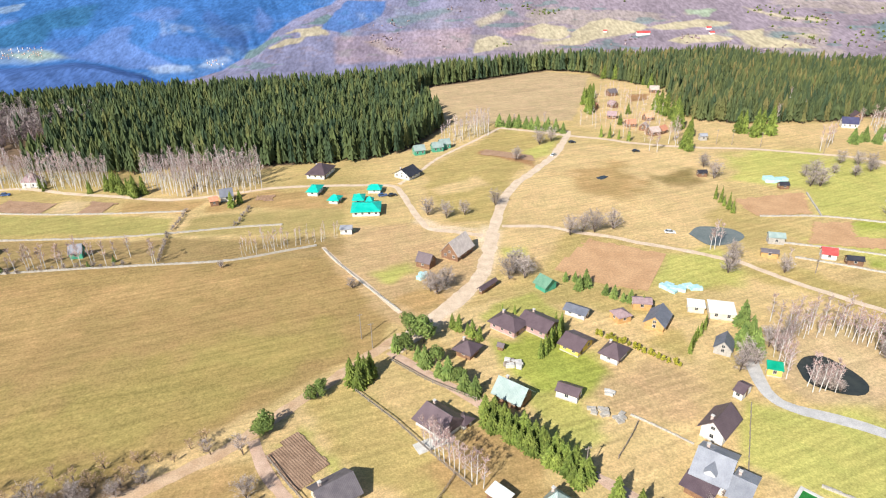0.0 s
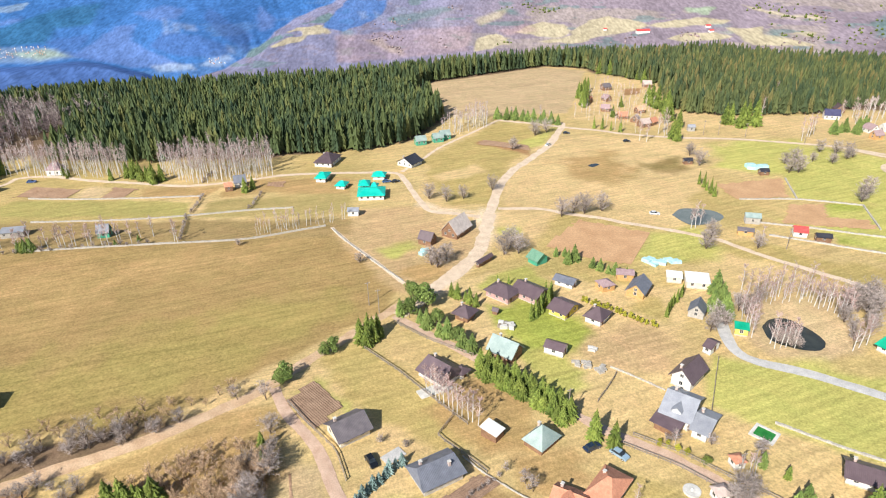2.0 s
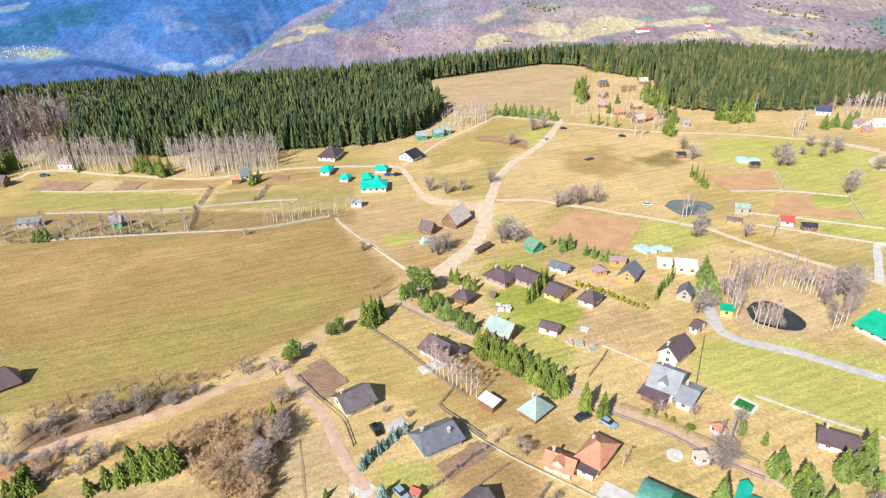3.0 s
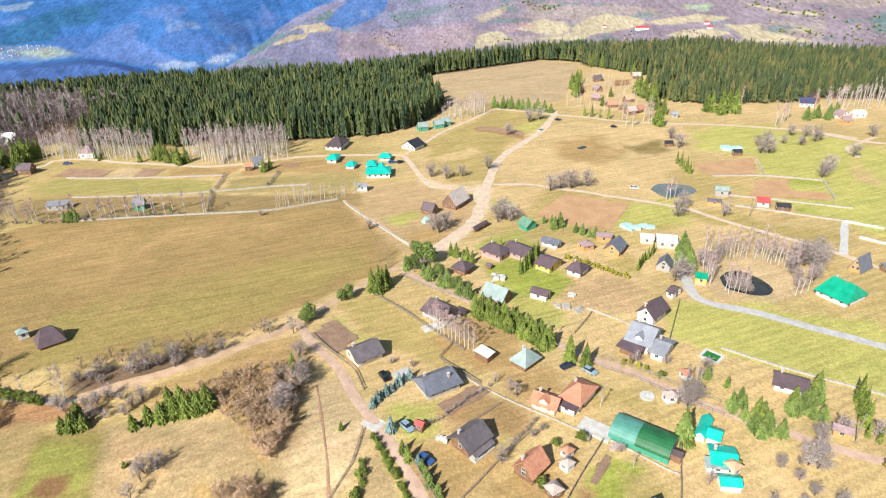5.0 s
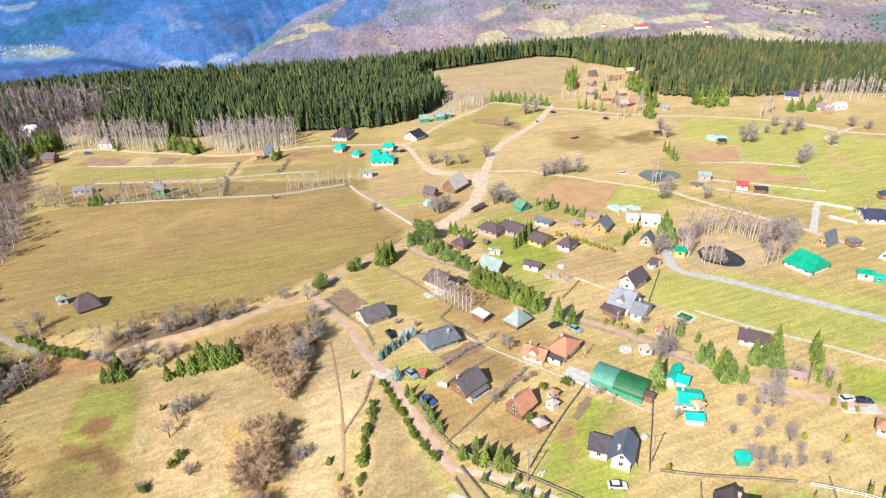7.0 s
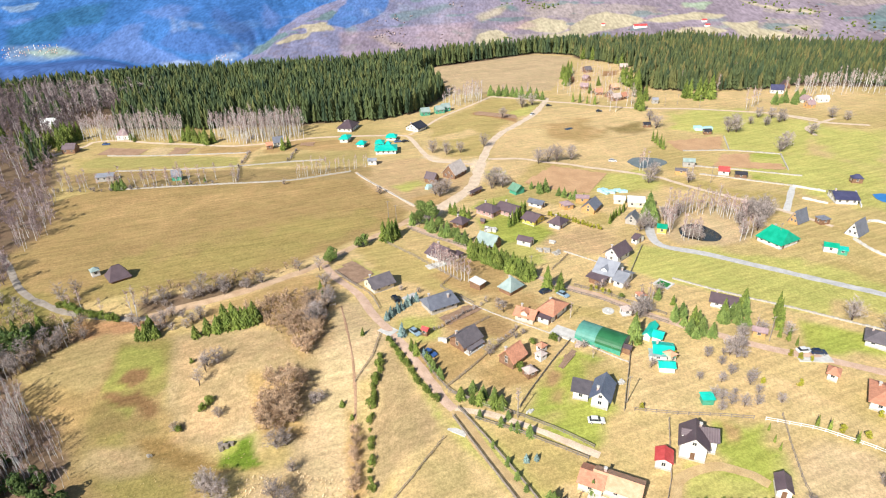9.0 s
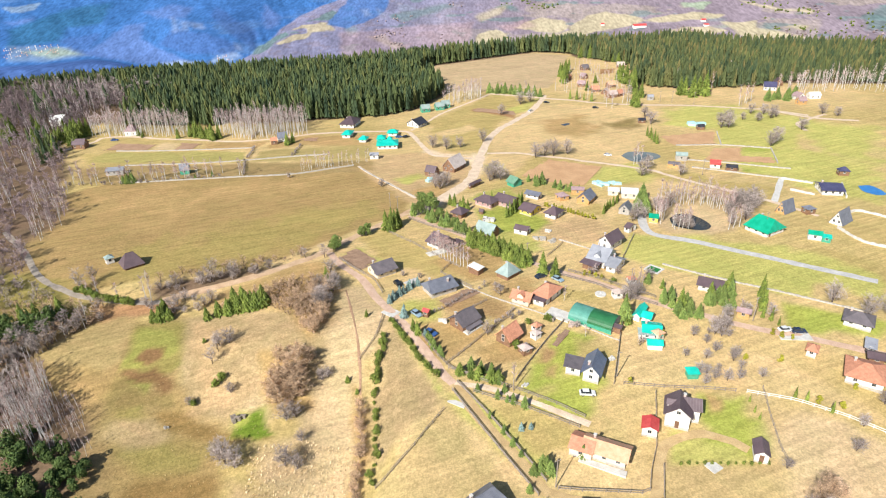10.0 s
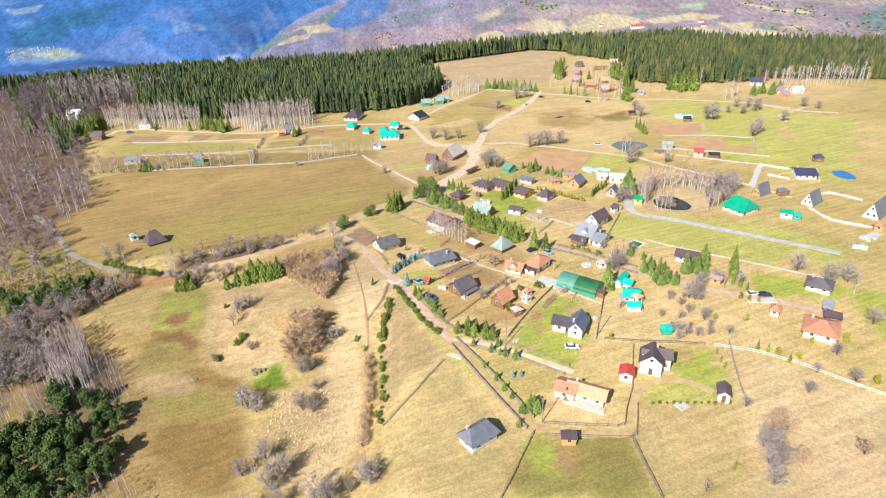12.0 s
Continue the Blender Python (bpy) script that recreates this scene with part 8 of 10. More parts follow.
for _k, _p in enumerate(spots([(-3, 101.4), (0.3, 97.9), (3.8, 94.2), (7.7, 90.2)], 1.5, 0.35, 239)):
    plant("birch", *_p, 10.5 * (1 + 0.12 * math.sin(_k * 2.4)), _k, "birch row", 0.0, 1.0)
for _k, _p in enumerate(spots([(-5.2, 104.2), (-1.8, 103.1), (1.8, 99)], 2.4, 0.8, 240)):
    plant("birch", *_p, 9.5 * (1 + 0.12 * math.sin(_k * 2.4)), _k, "birch row", 0.0, 1.0)
for _k, _p in enumerate(spots([(43.9, 145.2), (49.4, 141.4), (54.1, 137.5)], 1.4, 0.3, 241)):
    plant("thuja", *_p, 2.2 * (1 + 0.2 * math.sin(_k * 2.4)), _k, "", 0.0, 1.0)
for _k, _p in enumerate(spots([(54.8, 136.2), (59.2, 132.2), (63.4, 129.2)], 1.4, 0.3, 242)):
    plant("thuja", *_p, 2.2 * (1 + 0.2 * math.sin(_k * 2.4)), _k, "", 0.0, 1.0)
for _k, _p in enumerate(spots([(66.9, 135.7), (70.8, 141.3), (76.9, 149.3)], 1.8, 0.3, 243)):
    plant("slim", *_p, 4.5 * (1 + 0.1 * math.sin(_k * 2.4)), _k, "hedge", 0.0, 1.0)
for _k, _p in enumerate(spots([(51.6, 167.6), (56.7, 164), (61.7, 160.5)], 3.0, 0.6, 244)):
    plant("fir", *_p, 4.5 * (1 + 0.2 * math.sin(_k * 2.4)), _k, "", 0.0, 1.0)
plant("fir", 44.2, 171.0, 6, 0, "", 0.0, 1.0)
plant("fir", 47.0, 173.1, 7, 0, "", 0.0, 1.0)
plant("fir", 41.1, 177.1, 4, 0, "", 0.0, 1.0)
plant("fir", 44.2, 176.9, 4, 0, "", 0.0, 1.0)
plant("slim", 18.1, 157.4, 4, 0, "", 0.0, 1.0)
plant("slim", 21.9, 157.3, 4, 0, "", 0.0, 1.0)
plant("slim", 33.3, 151.1, 5, 0, "", 0.0, 1.0)
plant("fir", 87.3, 148.9, 9, 0, "", 0.0, 1.0)
plant("fir", 85.3, 139.4, 10, 0, "", 0.0, 1.0)
plant("fir", 82.0, 137.8, 9, 0, "", 0.0, 1.0)
plant("fir", 84.8, 135.1, 9, 0, "", 0.0, 1.0)
plant("bush", 79.9, 130.4, 7, 0, "", 0.0, 1.0)
plant("bush", 77.1, 127.5, 6, 0, "", 0.0, 1.0)
plant("bush", 96.7, 180.2, 8, 0, "", 0.0, 1.0)
plant("bush", 102.7, 190.0, 7, 0, "", 0.0, 1.0)
plant("bush", 115.3, 179.4, 6, 0, "", 0.0, 1.0)
plant("bush", 131.2, 289.0, 7, 0, "", 0.0, 1.0)
plant("bush", 179.0, 276.3, 7, 0, "", 0.0, 1.0)
plant("bush", 172.6, 272.1, 6, 0, "", 0.0, 1.0)
plant("bush", 199.4, 289.4, 6.5, 0, "", 0.0, 1.0)
plant("bush", 206.5, 286.0, 7, 0, "", 0.0, 1.0)
plant("bush", 211.1, 283.7, 6.5, 0, "", 0.0, 1.0)
plant("bush", 185.4, 227.8, 9, 0, "", 0.0, 1.0)
plant("bush", 25.1, 183.5, 9, 0, "", 0.0, 1.0)
plant("bush", 22.5, 178.8, 8, 0, "", 0.0, 1.0)
plant("bush", 27.8, 179.6, 8, 0, "", 0.0, 1.0)
plant("bush", -3.8, 171.8, 7, 0, "", 0.0, 1.0)
plant("bush", -1.7, 169.9, 8, 0, "", 0.0, 1.0)
plant("bush", 1.4, 175.1, 7, 0, "", 0.0, 1.0)
plant("bush", 56.0, 332.7, 9, 0, "", 0.0, 1.0)
plant("bush", 63.7, 338.3, 8, 0, "", 0.0, 1.0)
plant("bush", 23.5, 244.0, 7, 0, "", 0.0, 1.0)
plant("bush", 39.5, 305.3, 7, 0, "", 0.0, 1.0)
plant("bush", 59.6, 214.9, 9, 0, "", 0.0, 1.0)
plant("bush", 49.6, 212.3, 8, 0, "", 0.0, 1.0)
plant("bush", 54.9, 215.1, 8, 0, "", 0.0, 1.0)
plant("bush", 67.5, 217.6, 8, 0, "", 0.0, 1.0)
plant("bush", -29.6, 174.2, 4, 0, "", 0.0, 1.0)
plant("bush", -5.5, 234.8, 7, 0, "", 0.0, 1.0)
plant("bush", 2.2, 230.9, 7, 0, "", 0.0, 1.0)
plant("bush", 9.9, 234.0, 6, 0, "", 0.0, 1.0)
plant("bush", -77.7, 190.8, 3, 0, "", 0.0, 1.0)
plant("bush", 82.5, 130.3, 5, 0, "", 0.0, 1.0)
plant("spruce", 133.2, 321.1, 13, 0, "", 0.0, 1.0)
plant("spruce", 191.5, 344.3, 18, 0, "", 0.0, 1.0)
plant("spruce", 178.0, 349.3, 14, 0, "", 0.0, 1.0)
for _k, _p in enumerate(spots([(119.5, 246.1), (120, 237.1), (120.7, 227.9)], 4.0, 0.6, 291)):
    plant("slim", *_p, 7 * (1 + 0.2 * math.sin(_k * 2.4)), _k, "", 0.0, 1.0)
for _k, _p in enumerate(spots([(35.8, 373.2), (52, 369), (65.4, 360.8), (73.6, 356)], 2.4, 1.4, 292)):
    plant("fir", *_p, 7.0 * (1 + 0.35 * math.sin(_k * 2.4)), _k, "", 0.0, 1.0)
for _k, _p in enumerate(spots([(37.9, 376), (59.3, 368.4), (74.1, 358.7)], 9, 2, 293)):
    plant("birch", *_p, 9 * (1 + 0.2 * math.sin(_k * 2.4)), _k, "", 0.0, 1.0)
for _k, _p in enumerate(spots([(94.6, 346.3), (102.3, 341.9), (109.4, 336.2)], 5, 0.8, 294)):
    plant("slim", *_p, 8 * (1 + 0.2 * math.sin(_k * 2.4)), _k, "", 0.0, 1.0)
wood_of("birch", "birch_clump", "leafless trees among far cottages", scatter([(85.5, 370.7), (104.9, 427.2), (126.5, 465.6), (159.4, 441.6), (130.9, 339.7), (114, 328.5), (93.3, 355.9)], 7.5, 41), 8.5, 0.3, 41, (BIRCH, TWIG))
plant("birch", 117.0, 316.5, 14, 0, "", 0.0, 1.0)
plant("birch", 128.2, 331.1, 16, 0, "", 0.0, 1.0)
plant("birch", 133.1, 335.7, 15, 0, "", 0.0, 1.0)
plant("birch", 201.5, 310.5, 15, 0, "", 0.0, 1.0)
plant("birch", 208.7, 318.1, 14, 0, "", 0.0, 1.0)
plant("birch", 203.0, 361.3, 14, 0, "", 0.0, 1.0)
plant("birch", 251.4, 357.5, 14, 0, "", 0.0, 1.0)
plant("birch", 258.2, 356.9, 14, 0, "", 0.0, 1.0)
plant("birch", 98.0, 198.3, 11, 0, "", 0.0, 1.0)
plant("birch", 99.6, 198.2, 12, 0, "", 0.0, 1.0)
plant("birch", 102.4, 200.9, 10, 0, "", 0.0, 1.0)
plant("birch", 117.5, 181.7, 9, 0, "", 0.0, 1.0)
plant("birch", 91.1, 136.5, 10.5, 0, "", 0.0, 1.0)
plant("birch", 87.9, 126.5, 12.5, 0, "", 0.0, 1.0)
plant("birch", 90.0, 128.2, 10.5, 0, "", 0.0, 1.0)
plant("birch", 103.4, 145.7, 10.5, 0, "", 0.0, 1.0)
plant("birch", 103.8, 143.5, 11.0, 0, "", 0.0, 1.0)
plant("birch", 106.1, 145.9, 12.0, 0, "", 0.0, 1.0)
plant("birch", 107.2, 144.1, 10.5, 0, "", 0.0, 1.0)
plant("birch", 111.5, 145.3, 10.5, 0, "", 0.0, 1.0)
plant("birch", 112.5, 143.9, 10.5, 0, "", 0.0, 1.0)
plant("birch", 114.7, 145.6, 12.5, 0, "", 0.0, 1.0)
plant("birch", 113.9, 139.6, 10.5, 0, "", 0.0, 1.0)
plant("birch", 116.5, 139.2, 11.5, 0, "", 0.0, 1.0)
plant("birch", 117.9, 135.8, 10.5, 0, "", 0.0, 1.0)
plant("birch", 120.3, 135.0, 11.5, 0, "", 0.0, 1.0)
plant("birch", 119.6, 132.1, 12.5, 0, "", 0.0, 1.0)
plant("birch", 91.4, 118.8, 10.5, 0, "", 0.0, 1.0)
plant("birch", 93.0, 118.8, 10.5, 0, "", 0.0, 1.0)
plant("birch", 94.8, 119.3, 10.5, 0, "", 0.0, 1.0)
plant("birch", 97.1, 120.3, 11.5, 0, "", 0.0, 1.0)
plant("birch", 114.4, 118.3, 10.5, 0, "", 0.0, 1.0)
plant("birch", 117.4, 119.6, 12.0, 0, "", 0.0, 1.0)
plant("birch", 112.0, 117.0, 10.5, 0, "", 0.0, 1.0)
plant("birch", 100.7, 145.8, 10.5, 0, "", 0.0, 1.0)
plant("birch", 102.8, 148.3, 10.5, 0, "", 0.0, 1.0)
plant("birch", 97.1, 143.1, 12.5, 0, "", 0.0, 1.0)
plant("birch", 96.5, 146.7, 10.5, 0, "", 0.0, 1.0)
plant("birch", 96.3, 150.4, 10.5, 0, "", 0.0, 1.0)
plant("birch", 111.9, 149.8, 10.5, 0, "", 0.0, 1.0)
plant("birch", 117.2, 144.0, 10.5, 0, "", 0.0, 1.0)
plant("birch", 119.7, 142.2, 10.5, 0, "", 0.0, 1.0)
for _k, _p in enumerate(fill([(119.4, 135.4), (130.6, 145.3), (136.4, 141.5), (123.6, 122.8), (113.9, 117.5), (113.2, 123.2)], 16, 51, 2)):
    plant("bush", *_p, 6.5 * (1 + 0.3 * math.sin(_k * 2.4)), _k, "pond scrub")
for _k, _p in enumerate(fill([(92.2, 120.5), (97, 125.2), (100.4, 122.2), (99, 118)], 7, 52, 1)):
    plant("bush", *_p, 3.5 * (1 + 0.3 * math.sin(_k * 2.4)), _k, "")
for _k, _p in enumerate(fill([(90.5, 143.3), (101, 148.3), (97, 139.6), (87.5, 130.2)], 8, 53, 2)):
    plant("bush", *_p, 5 * (1 + 0.3 * math.sin(_k * 2.4)), _k, "")
plant("fir", 69.3, 65.7, 5.1, 0, "", 0.0, 1.0)
plant("fir", 72.1, 67.2, 5.1, 0, "", 0.0, 1.0)
plant("fir", 71.7, 59, 5.1, 0, "", 0.0, 1.0)
plant("fir", 75.1, 61.7, 6.0, 0, "", 0.0, 1.0)
plant("fir", 77.3, 56.7, 5.1, 0, "", 0.0, 1.0)
plant("fir", 83.8, 62.9, 5.1, 0, "", 0.0, 1.0)
plant("fir", 87.8, 65.1, 6.8, 0, "", 0.0, 1.0)
plant("fir", 91.4, 67.3, 6.8, 0, "", 0.0, 1.0)
plant("fir", 83.3, 65.2, 4.2, 0, "", 0.0, 1.0)
plant("fir", 74.4, 56.8, 4.2, 0, "", 0.0, 1.0)
plant("fir", 70.7, 61.8, 4.2, 0, "", 0.0, 1.0)
plant("spruce", 73.3, 61.1, 8, 0, "", 0.0, 1.0)
plant("spruce", 91.0, 68.5, 9, 0, "", 0.0, 1.0)
plant("spruce", 83.5, 64.1, 8, 0, "", 0.0, 1.0)
plant("spruce", 71.3, 72.9, 4, 0, "", 0.0, 1.0)
for _k, _p in enumerate(spots([(101.6, 68.1), (99.3, 62.4), (97.2, 57.1)], 1.7, 0.3, 356)):
    plant("slim", *_p, 7.8 * (1 + 0.1 * math.sin(_k * 2.4)), _k, "column conifers", 0.0, 1.0)
for _k, _p in enumerate(spots([(96.4, 55.1), (98.3, 53.5), (99.7, 51.1)], 2.4, 0.3, 357)):
    plant("slim", *_p, 4.5 * (1 + 0.2 * math.sin(_k * 2.4)), _k, "", 0.0, 1.0)
plant("bush", 60.0, 69.6, 6, 0, "", 0.0, 1.0)
plant("bush", 61.9, 68.3, 5, 0, "", 0.0, 1.0)
plant("bush", 49.9, 83.9, 2.5, 0, "", 0.0, 1.0)
plant("bush", 69.1, 79.8, 4, 0, "", 0.0, 1.0)
plant("bush", 80.4, 47.1, 7, 0, "", 0.0, 1.0)
plant("bush", 78.8, 48.0, 6, 0, "", 0.0, 1.0)
plant("thuja", 47.8, 83.4, 2.2, 0, "", 0.0, 1.0)
plant("thuja", 49.6, 82.8, 2.2, 0, "", 0.0, 1.0)
plant("thuja", 51.2, 81.3, 2.4, 0, "", 0.0, 1.0)
plant("thuja", 53.0, 80.4, 2.2, 0, "", 0.0, 1.0)
plant("thuja", 62.8, 47.0, 3, 0, "", 0.0, 1.0)
plant("thuja", 95.2, 47.1, 2.4, 0, "", 0.0, 1.0)
plant("thuja", 97.3, 45.7, 2.4, 0, "", 0.0, 1.0)
plant("thuja", 99.9, 44.7, 2, 0, "", 0.0, 1.0)
plant("thuja", 82.8, 36.6, 2.4, 0, "", 0.0, 1.0)
plant("thuja", 91.9, 35.4, 2.6, 0, "", 0.0, 1.0)
plant("thuja", 94.4, 20.1, 2.6, 0, "", 0.0, 1.0)
plant("thuja", 99.2, 18.0, 2.6, 0, "", 0.0, 1.0)
plant("thuja", 115.1, 7.8, 3, 0, "", 0.0, 1.0)
plant("thuja", 116.4, 24.6, 3.2, 0, "", 0.0, 1.0)
plant("thuja", 106.3, 24.5, 2.2, 0, "", 0.0, 1.0)
plant("thuja", 48.6, 28.7, 2.2, 0, "", 0.0, 1.0)
plant("thuja", 106.4, 28.3, 2.2, 0, "", 0.0, 1.0)
plant("slim", 89.3, 22.0, 4, 0, "", 0.0, 1.0)
plant("slim", 91.6, 20.7, 4, 0, "", 0.0, 1.0)
plant("slim", 96.1, 17.0, 4, 0, "", 0.0, 1.0)
plant("slim", 77.3, 21.3, 2.5, 0, "", 0.0, 1.0)
plant("slim", 77.0, 17.7, 2.5, 0, "", 0.0, 1.0)
plant("slim", 77.2, 15.4, 2.5, 0, "", 0.0, 1.0)
plant("slim", 65.5, -18.9, 2.5, 0, "", 0.0, 1.0)
plant("bush", 72.4, 47.5, 3.5, 0, "", 0.0, 1.0)
plant("bush", 75.0, 44.3, 3, 0, "", 0.0, 1.0)
plant("bush", 68.1, 31.8, 3.5, 0, "", 0.0, 1.0)
plant("bush", 71.7, 29.8, 3.5, 0, "", 0.0, 1.0)
plant("bush", 74.7, 28.9, 3.5, 0, "", 0.0, 1.0)
plant("bush", 78.3, 29.5, 3.2, 0, "", 0.0, 1.0)
plant("bush", 66.9, 38.8, 2.5, 0, "", 0.0, 1.0)
plant("bush", 95.1, 5.0, 4, 0, "", 0.0, 1.0)
plant("bush", 110.6, 19.2, 4, 0, "", 0.0, 1.0)
plant("bush", 101.2, 12.3, 3.5, 0, "", 0.0, 1.0)
plant("bush", 109.6, 8.0, 4.5, 0, "", 0.0, 1.0)
plant("bush", 84.4, 29.8, 3, 0, "", 0.0, 1.0)
plant("bush", 80.8, 38.1, 3.5, 0, "", 0.0, 1.0)
plant("bush", 68.5, 27.9, 3, 0, "", 0.0, 1.0)
plant("bush", 76.7, 0.6, 3, 0, "", 0.0, 1.0)
plant("bush", 121.3, 62.3, 7, 0, "", 0.0, 1.0)
plant("bush", 127.7, 54.7, 7, 0, "", 0.0, 1.0)
plant("bush", 134.1, 54.4, 7, 0, "", 0.0, 1.0)
plant("bush", 128.7, 31.9, 6, 0, "", 0.0, 1.0)
plant("bush", 85.4, 55.1, 4.5, 0, "", 0.0, 1.0)
plant("bush", 91.6, 56.5, 4.5, 0, "", 0.0, 1.0)
plant("rustbush", 79.4, -9.0, 6, 0, "", 0.0, 1.0)
plant("rustbush", 82.6, -8.2, 5.5, 0, "", 0.0, 1.0)
plant("rustbush", 81.8, -17.7, 4, 0, "", 0.0, 1.0)
plant("rustbush", 97.4, -15.7, 4, 0, "", 0.0, 1.0)
plant("rustbush", 82.6, -5.4, 4.5, 0, "", 0.0, 1.0)
plant("bush", 76.3, -14.2, 7, 0, "", 0.0, 1.0)
plant("bush", 75.2, -19.2, 7, 0, "", 0.0, 1.0)
plant("bush", 74.0, -17.5, 6, 0, "", 0.0, 1.0)
plant("bush", 75.1, -12.4, 5, 0, "", 0.0, 1.0)
plant("bush", 72.2, -23.9, 6, 0, "", 0.0, 1.0)
plant("bare", 144.4, 44.1, 8, 0, "", 0.0, 1.0)
plant("bare", 56.6, -24.9, 3, 0, "", 0.0, 1.0)
plant("bare", 98.4, 54.5, 6, 0, "", 0.0, 1.0)
plant("birch", 132.2, 47.8, 8, 0, "", 0.0, 1.0)
plant("birch", 89.8, 56.6, 7, 0, "", 0.0, 1.0)
plant("birch", 17.5, 30.0, 7, 0, "", 0.0, 1.0)
for _k, _p in enumerate(spots([(53.2, 2.5), (59.8, 2.4), (67.1, 2.1), (74.3, 1.9)], 1.8, 0.1, 425)):
    plant("shrub", *_p, 0.8 * (1 + 0.2 * math.sin(_k * 2.4)), _k, "", 0.0, 1.0)
polytunnel(45.1, 56.0, -36, 13.8, 7.9, 3.5)
house("shed", 50.6, 50.3, -35, 3, 2.5, 2, 2.6, "brown", "wood", "gable", windows=False, chimneys=0, over=0.3)
disc(50.4, 70.4, 1.8)
pool(72.7, 85.8, -46, 5.4, 4.9, POOL_GREEN, "small pool of green water with pale concrete rim")
pond("pond", "small dark pond ringed by bare birches", [(92.9, 129.3), (97, 133), (101.9, 133.4), (104.5, 130.2), (106.6, 125.2), (106.6, 120.5), (103.5, 117.3), (99.5, 117.4), (95.6, 119.2), (92.1, 122.8)], WATER)
pond("pond", "grey-blue pond beside a road", [(94.9, 211.2), (101.5, 217.7), (112.6, 215.2), (115.1, 208.4), (108.9, 202.8), (99, 201.1)], MUDDY)
pond("water", "blue pool of water in a meadow", [(189.3, 159.7), (194.8, 160), (196.2, 154.2), (195, 148.8), (190.5, 148.4), (187.6, 153.3)], BLUE)
pond("water", "shallow puddle in a dry meadow", [(74.5, 276.5), (79.4, 279.8), (81, 277.9), (76.5, 273.6)], WATER)
car(32.7, 82.8, 28, DARK_BLUE, "dark blue parked car beside a spruce")
car(38.2, 80.5, -48, LIGHT_BLUE, "light blue parked car beside a drive")
car(-16.4, 79.7, -60, CAR_BLACK, "black parked car on grass")
car(-9.5, 61.2, -50, LIGHT_BLUE, "grey-blue parked car under a shelter")
car(-4.9, 51.4, -40, CAR_BLUE, "blue parked car on a lawn")
car(36.4, 24.9, -5, CAR_WHITE, "white parked car in front of a house")
car(103.4, 47.9, -5, DARK_BLUE, "dark blue parked car on a concrete drive")
car(99.9, 48.7, 5, CAR_WHITE, "white parked car on a concrete drive")
car(-201.6, 266.3, 10, CAR_BLUE, "blue parked car by a lane")
car(-21.7, 257.5, 30, CAR_BLACK, "dark parked car in a yard")
car(-26.1, 257.7, 20, CAR_BLUE, "blue parked car in a yard")
car(60.5, 312.6, 50, CAR_WHITE, "white car standing on a field road")
car(75.0, 335.0, 0, CAR_BLACK, "black car standing by a road")
car(88.3, 212.8, -10, CAR_WHITE, "white car parked by a pond")
car(105.9, 317.3, 0, CAR_BLACK, "black car standing in a meadow")
deck("concrete_drive", "pale concrete parking slab", 101.4, 46.8, -5, 9, 5, 0.06, CONCRETE, "pavement")
pole(-19.8, 140.7)
pole(29.3, 93.4)
pole(17.2, 26.9)
pole(23.4, -2.9)
pole(92.6, 53.8)
pole(153.6, 328.0)
pole(161.5, 326.2)
pole(174.6, 320.5)
pole(201.1, 357.2)
pole(200.2, 305.1)
pole(125.0, 114.4)
pole(60.5, 72.1)
pole(63.7, 73.2)
pole(58.9, 365.6)
pole(-23.4, 145.4)
pole(-155.0, 70.3)
pole(45.6, 31.1)
pole(125.6, 178.9)
fence("fence", "dark weathered post and rail fence", [(-22.4, 122.2), (-11.7, 111.2), (-4.8, 102.8), (2.1, 94.4), (5.7, 90.5)])
fence("fence", "dark weathered post and rail fence", [(2.1, 94.4), (-1.9, 87.3), (4.8, 80.5), (9.9, 74.9)])
fence("fence", "fence of weathered posts beside a red lane", [(-14.8, 135.2), (-4.3, 125.9), (8.1, 117.9)])
fence("fence", "fence of weathered posts beside a red lane", [(39.9, 83.7), (49.7, 77.2), (59.4, 67.7), (66.7, 62.8)])
fence("fence", "post fence along a red lane", [(43, 86.6), (52.2, 80.4), (59.7, 73.4), (69.3, 65.7)])
wall_line("concrete_wall", "long low grey concrete garden wall", [(3.7, 80.9), (8, 76.1), (14.7, 70.5), (19.7, 66.9), (25.2, 63.3), (31.8, 58.8), (37, 56.4)], width=0.16, height=0.45, mat=STONE)
wall_line("concrete_wall", "low grey concrete wall beside a greenhouse", [(37, 56.4), (41.8, 52.5), (46.3, 48.6), (50.3, 45.8)], width=0.16, height=0.45, mat=STONE)
fence("fence", "dark wire fence on wooden posts", [(35.8, 55.8), (27.8, 44.9), (20.8, 34.5), (17.3, 28.8)], rails=3)
fence("fence", "dark wire fence on wooden posts", [(53.6, 55.3), (50, 45.3), (46.1, 34.1), (43.6, 26.7)], rails=3)
fence("fence", "weathered rail fence along an earth track", [(2.4, 30.6), (9.2, 20), (16.1, 8.4), (21.9, -2.3)], rails=3, height=1.2, spacing=2.2)
fence("fence", "weathered rail fence along an earth track", [(1, 27.6), (8.8, 13.2), (15.4, 1.4), (19.9, -6.2)], rails=3, height=1.2, spacing=2.2)
fence("fence", "grey rail fence along a concrete track", [(0.1, 36.1), (9.9, 31.4), (18.8, 26.9), (27.3, 22.1), (34.8, 16.6)])
fence("fence", "grey rail fence along a concrete track", [(6.6, 26.9), (17.5, 22), (26.5, 17), (33.5, 13.1)])
fence("fence", "grey picket fence round a lawn", [(20.9, -6.2), (13.7, -20.4), (9.2, -28.7)])
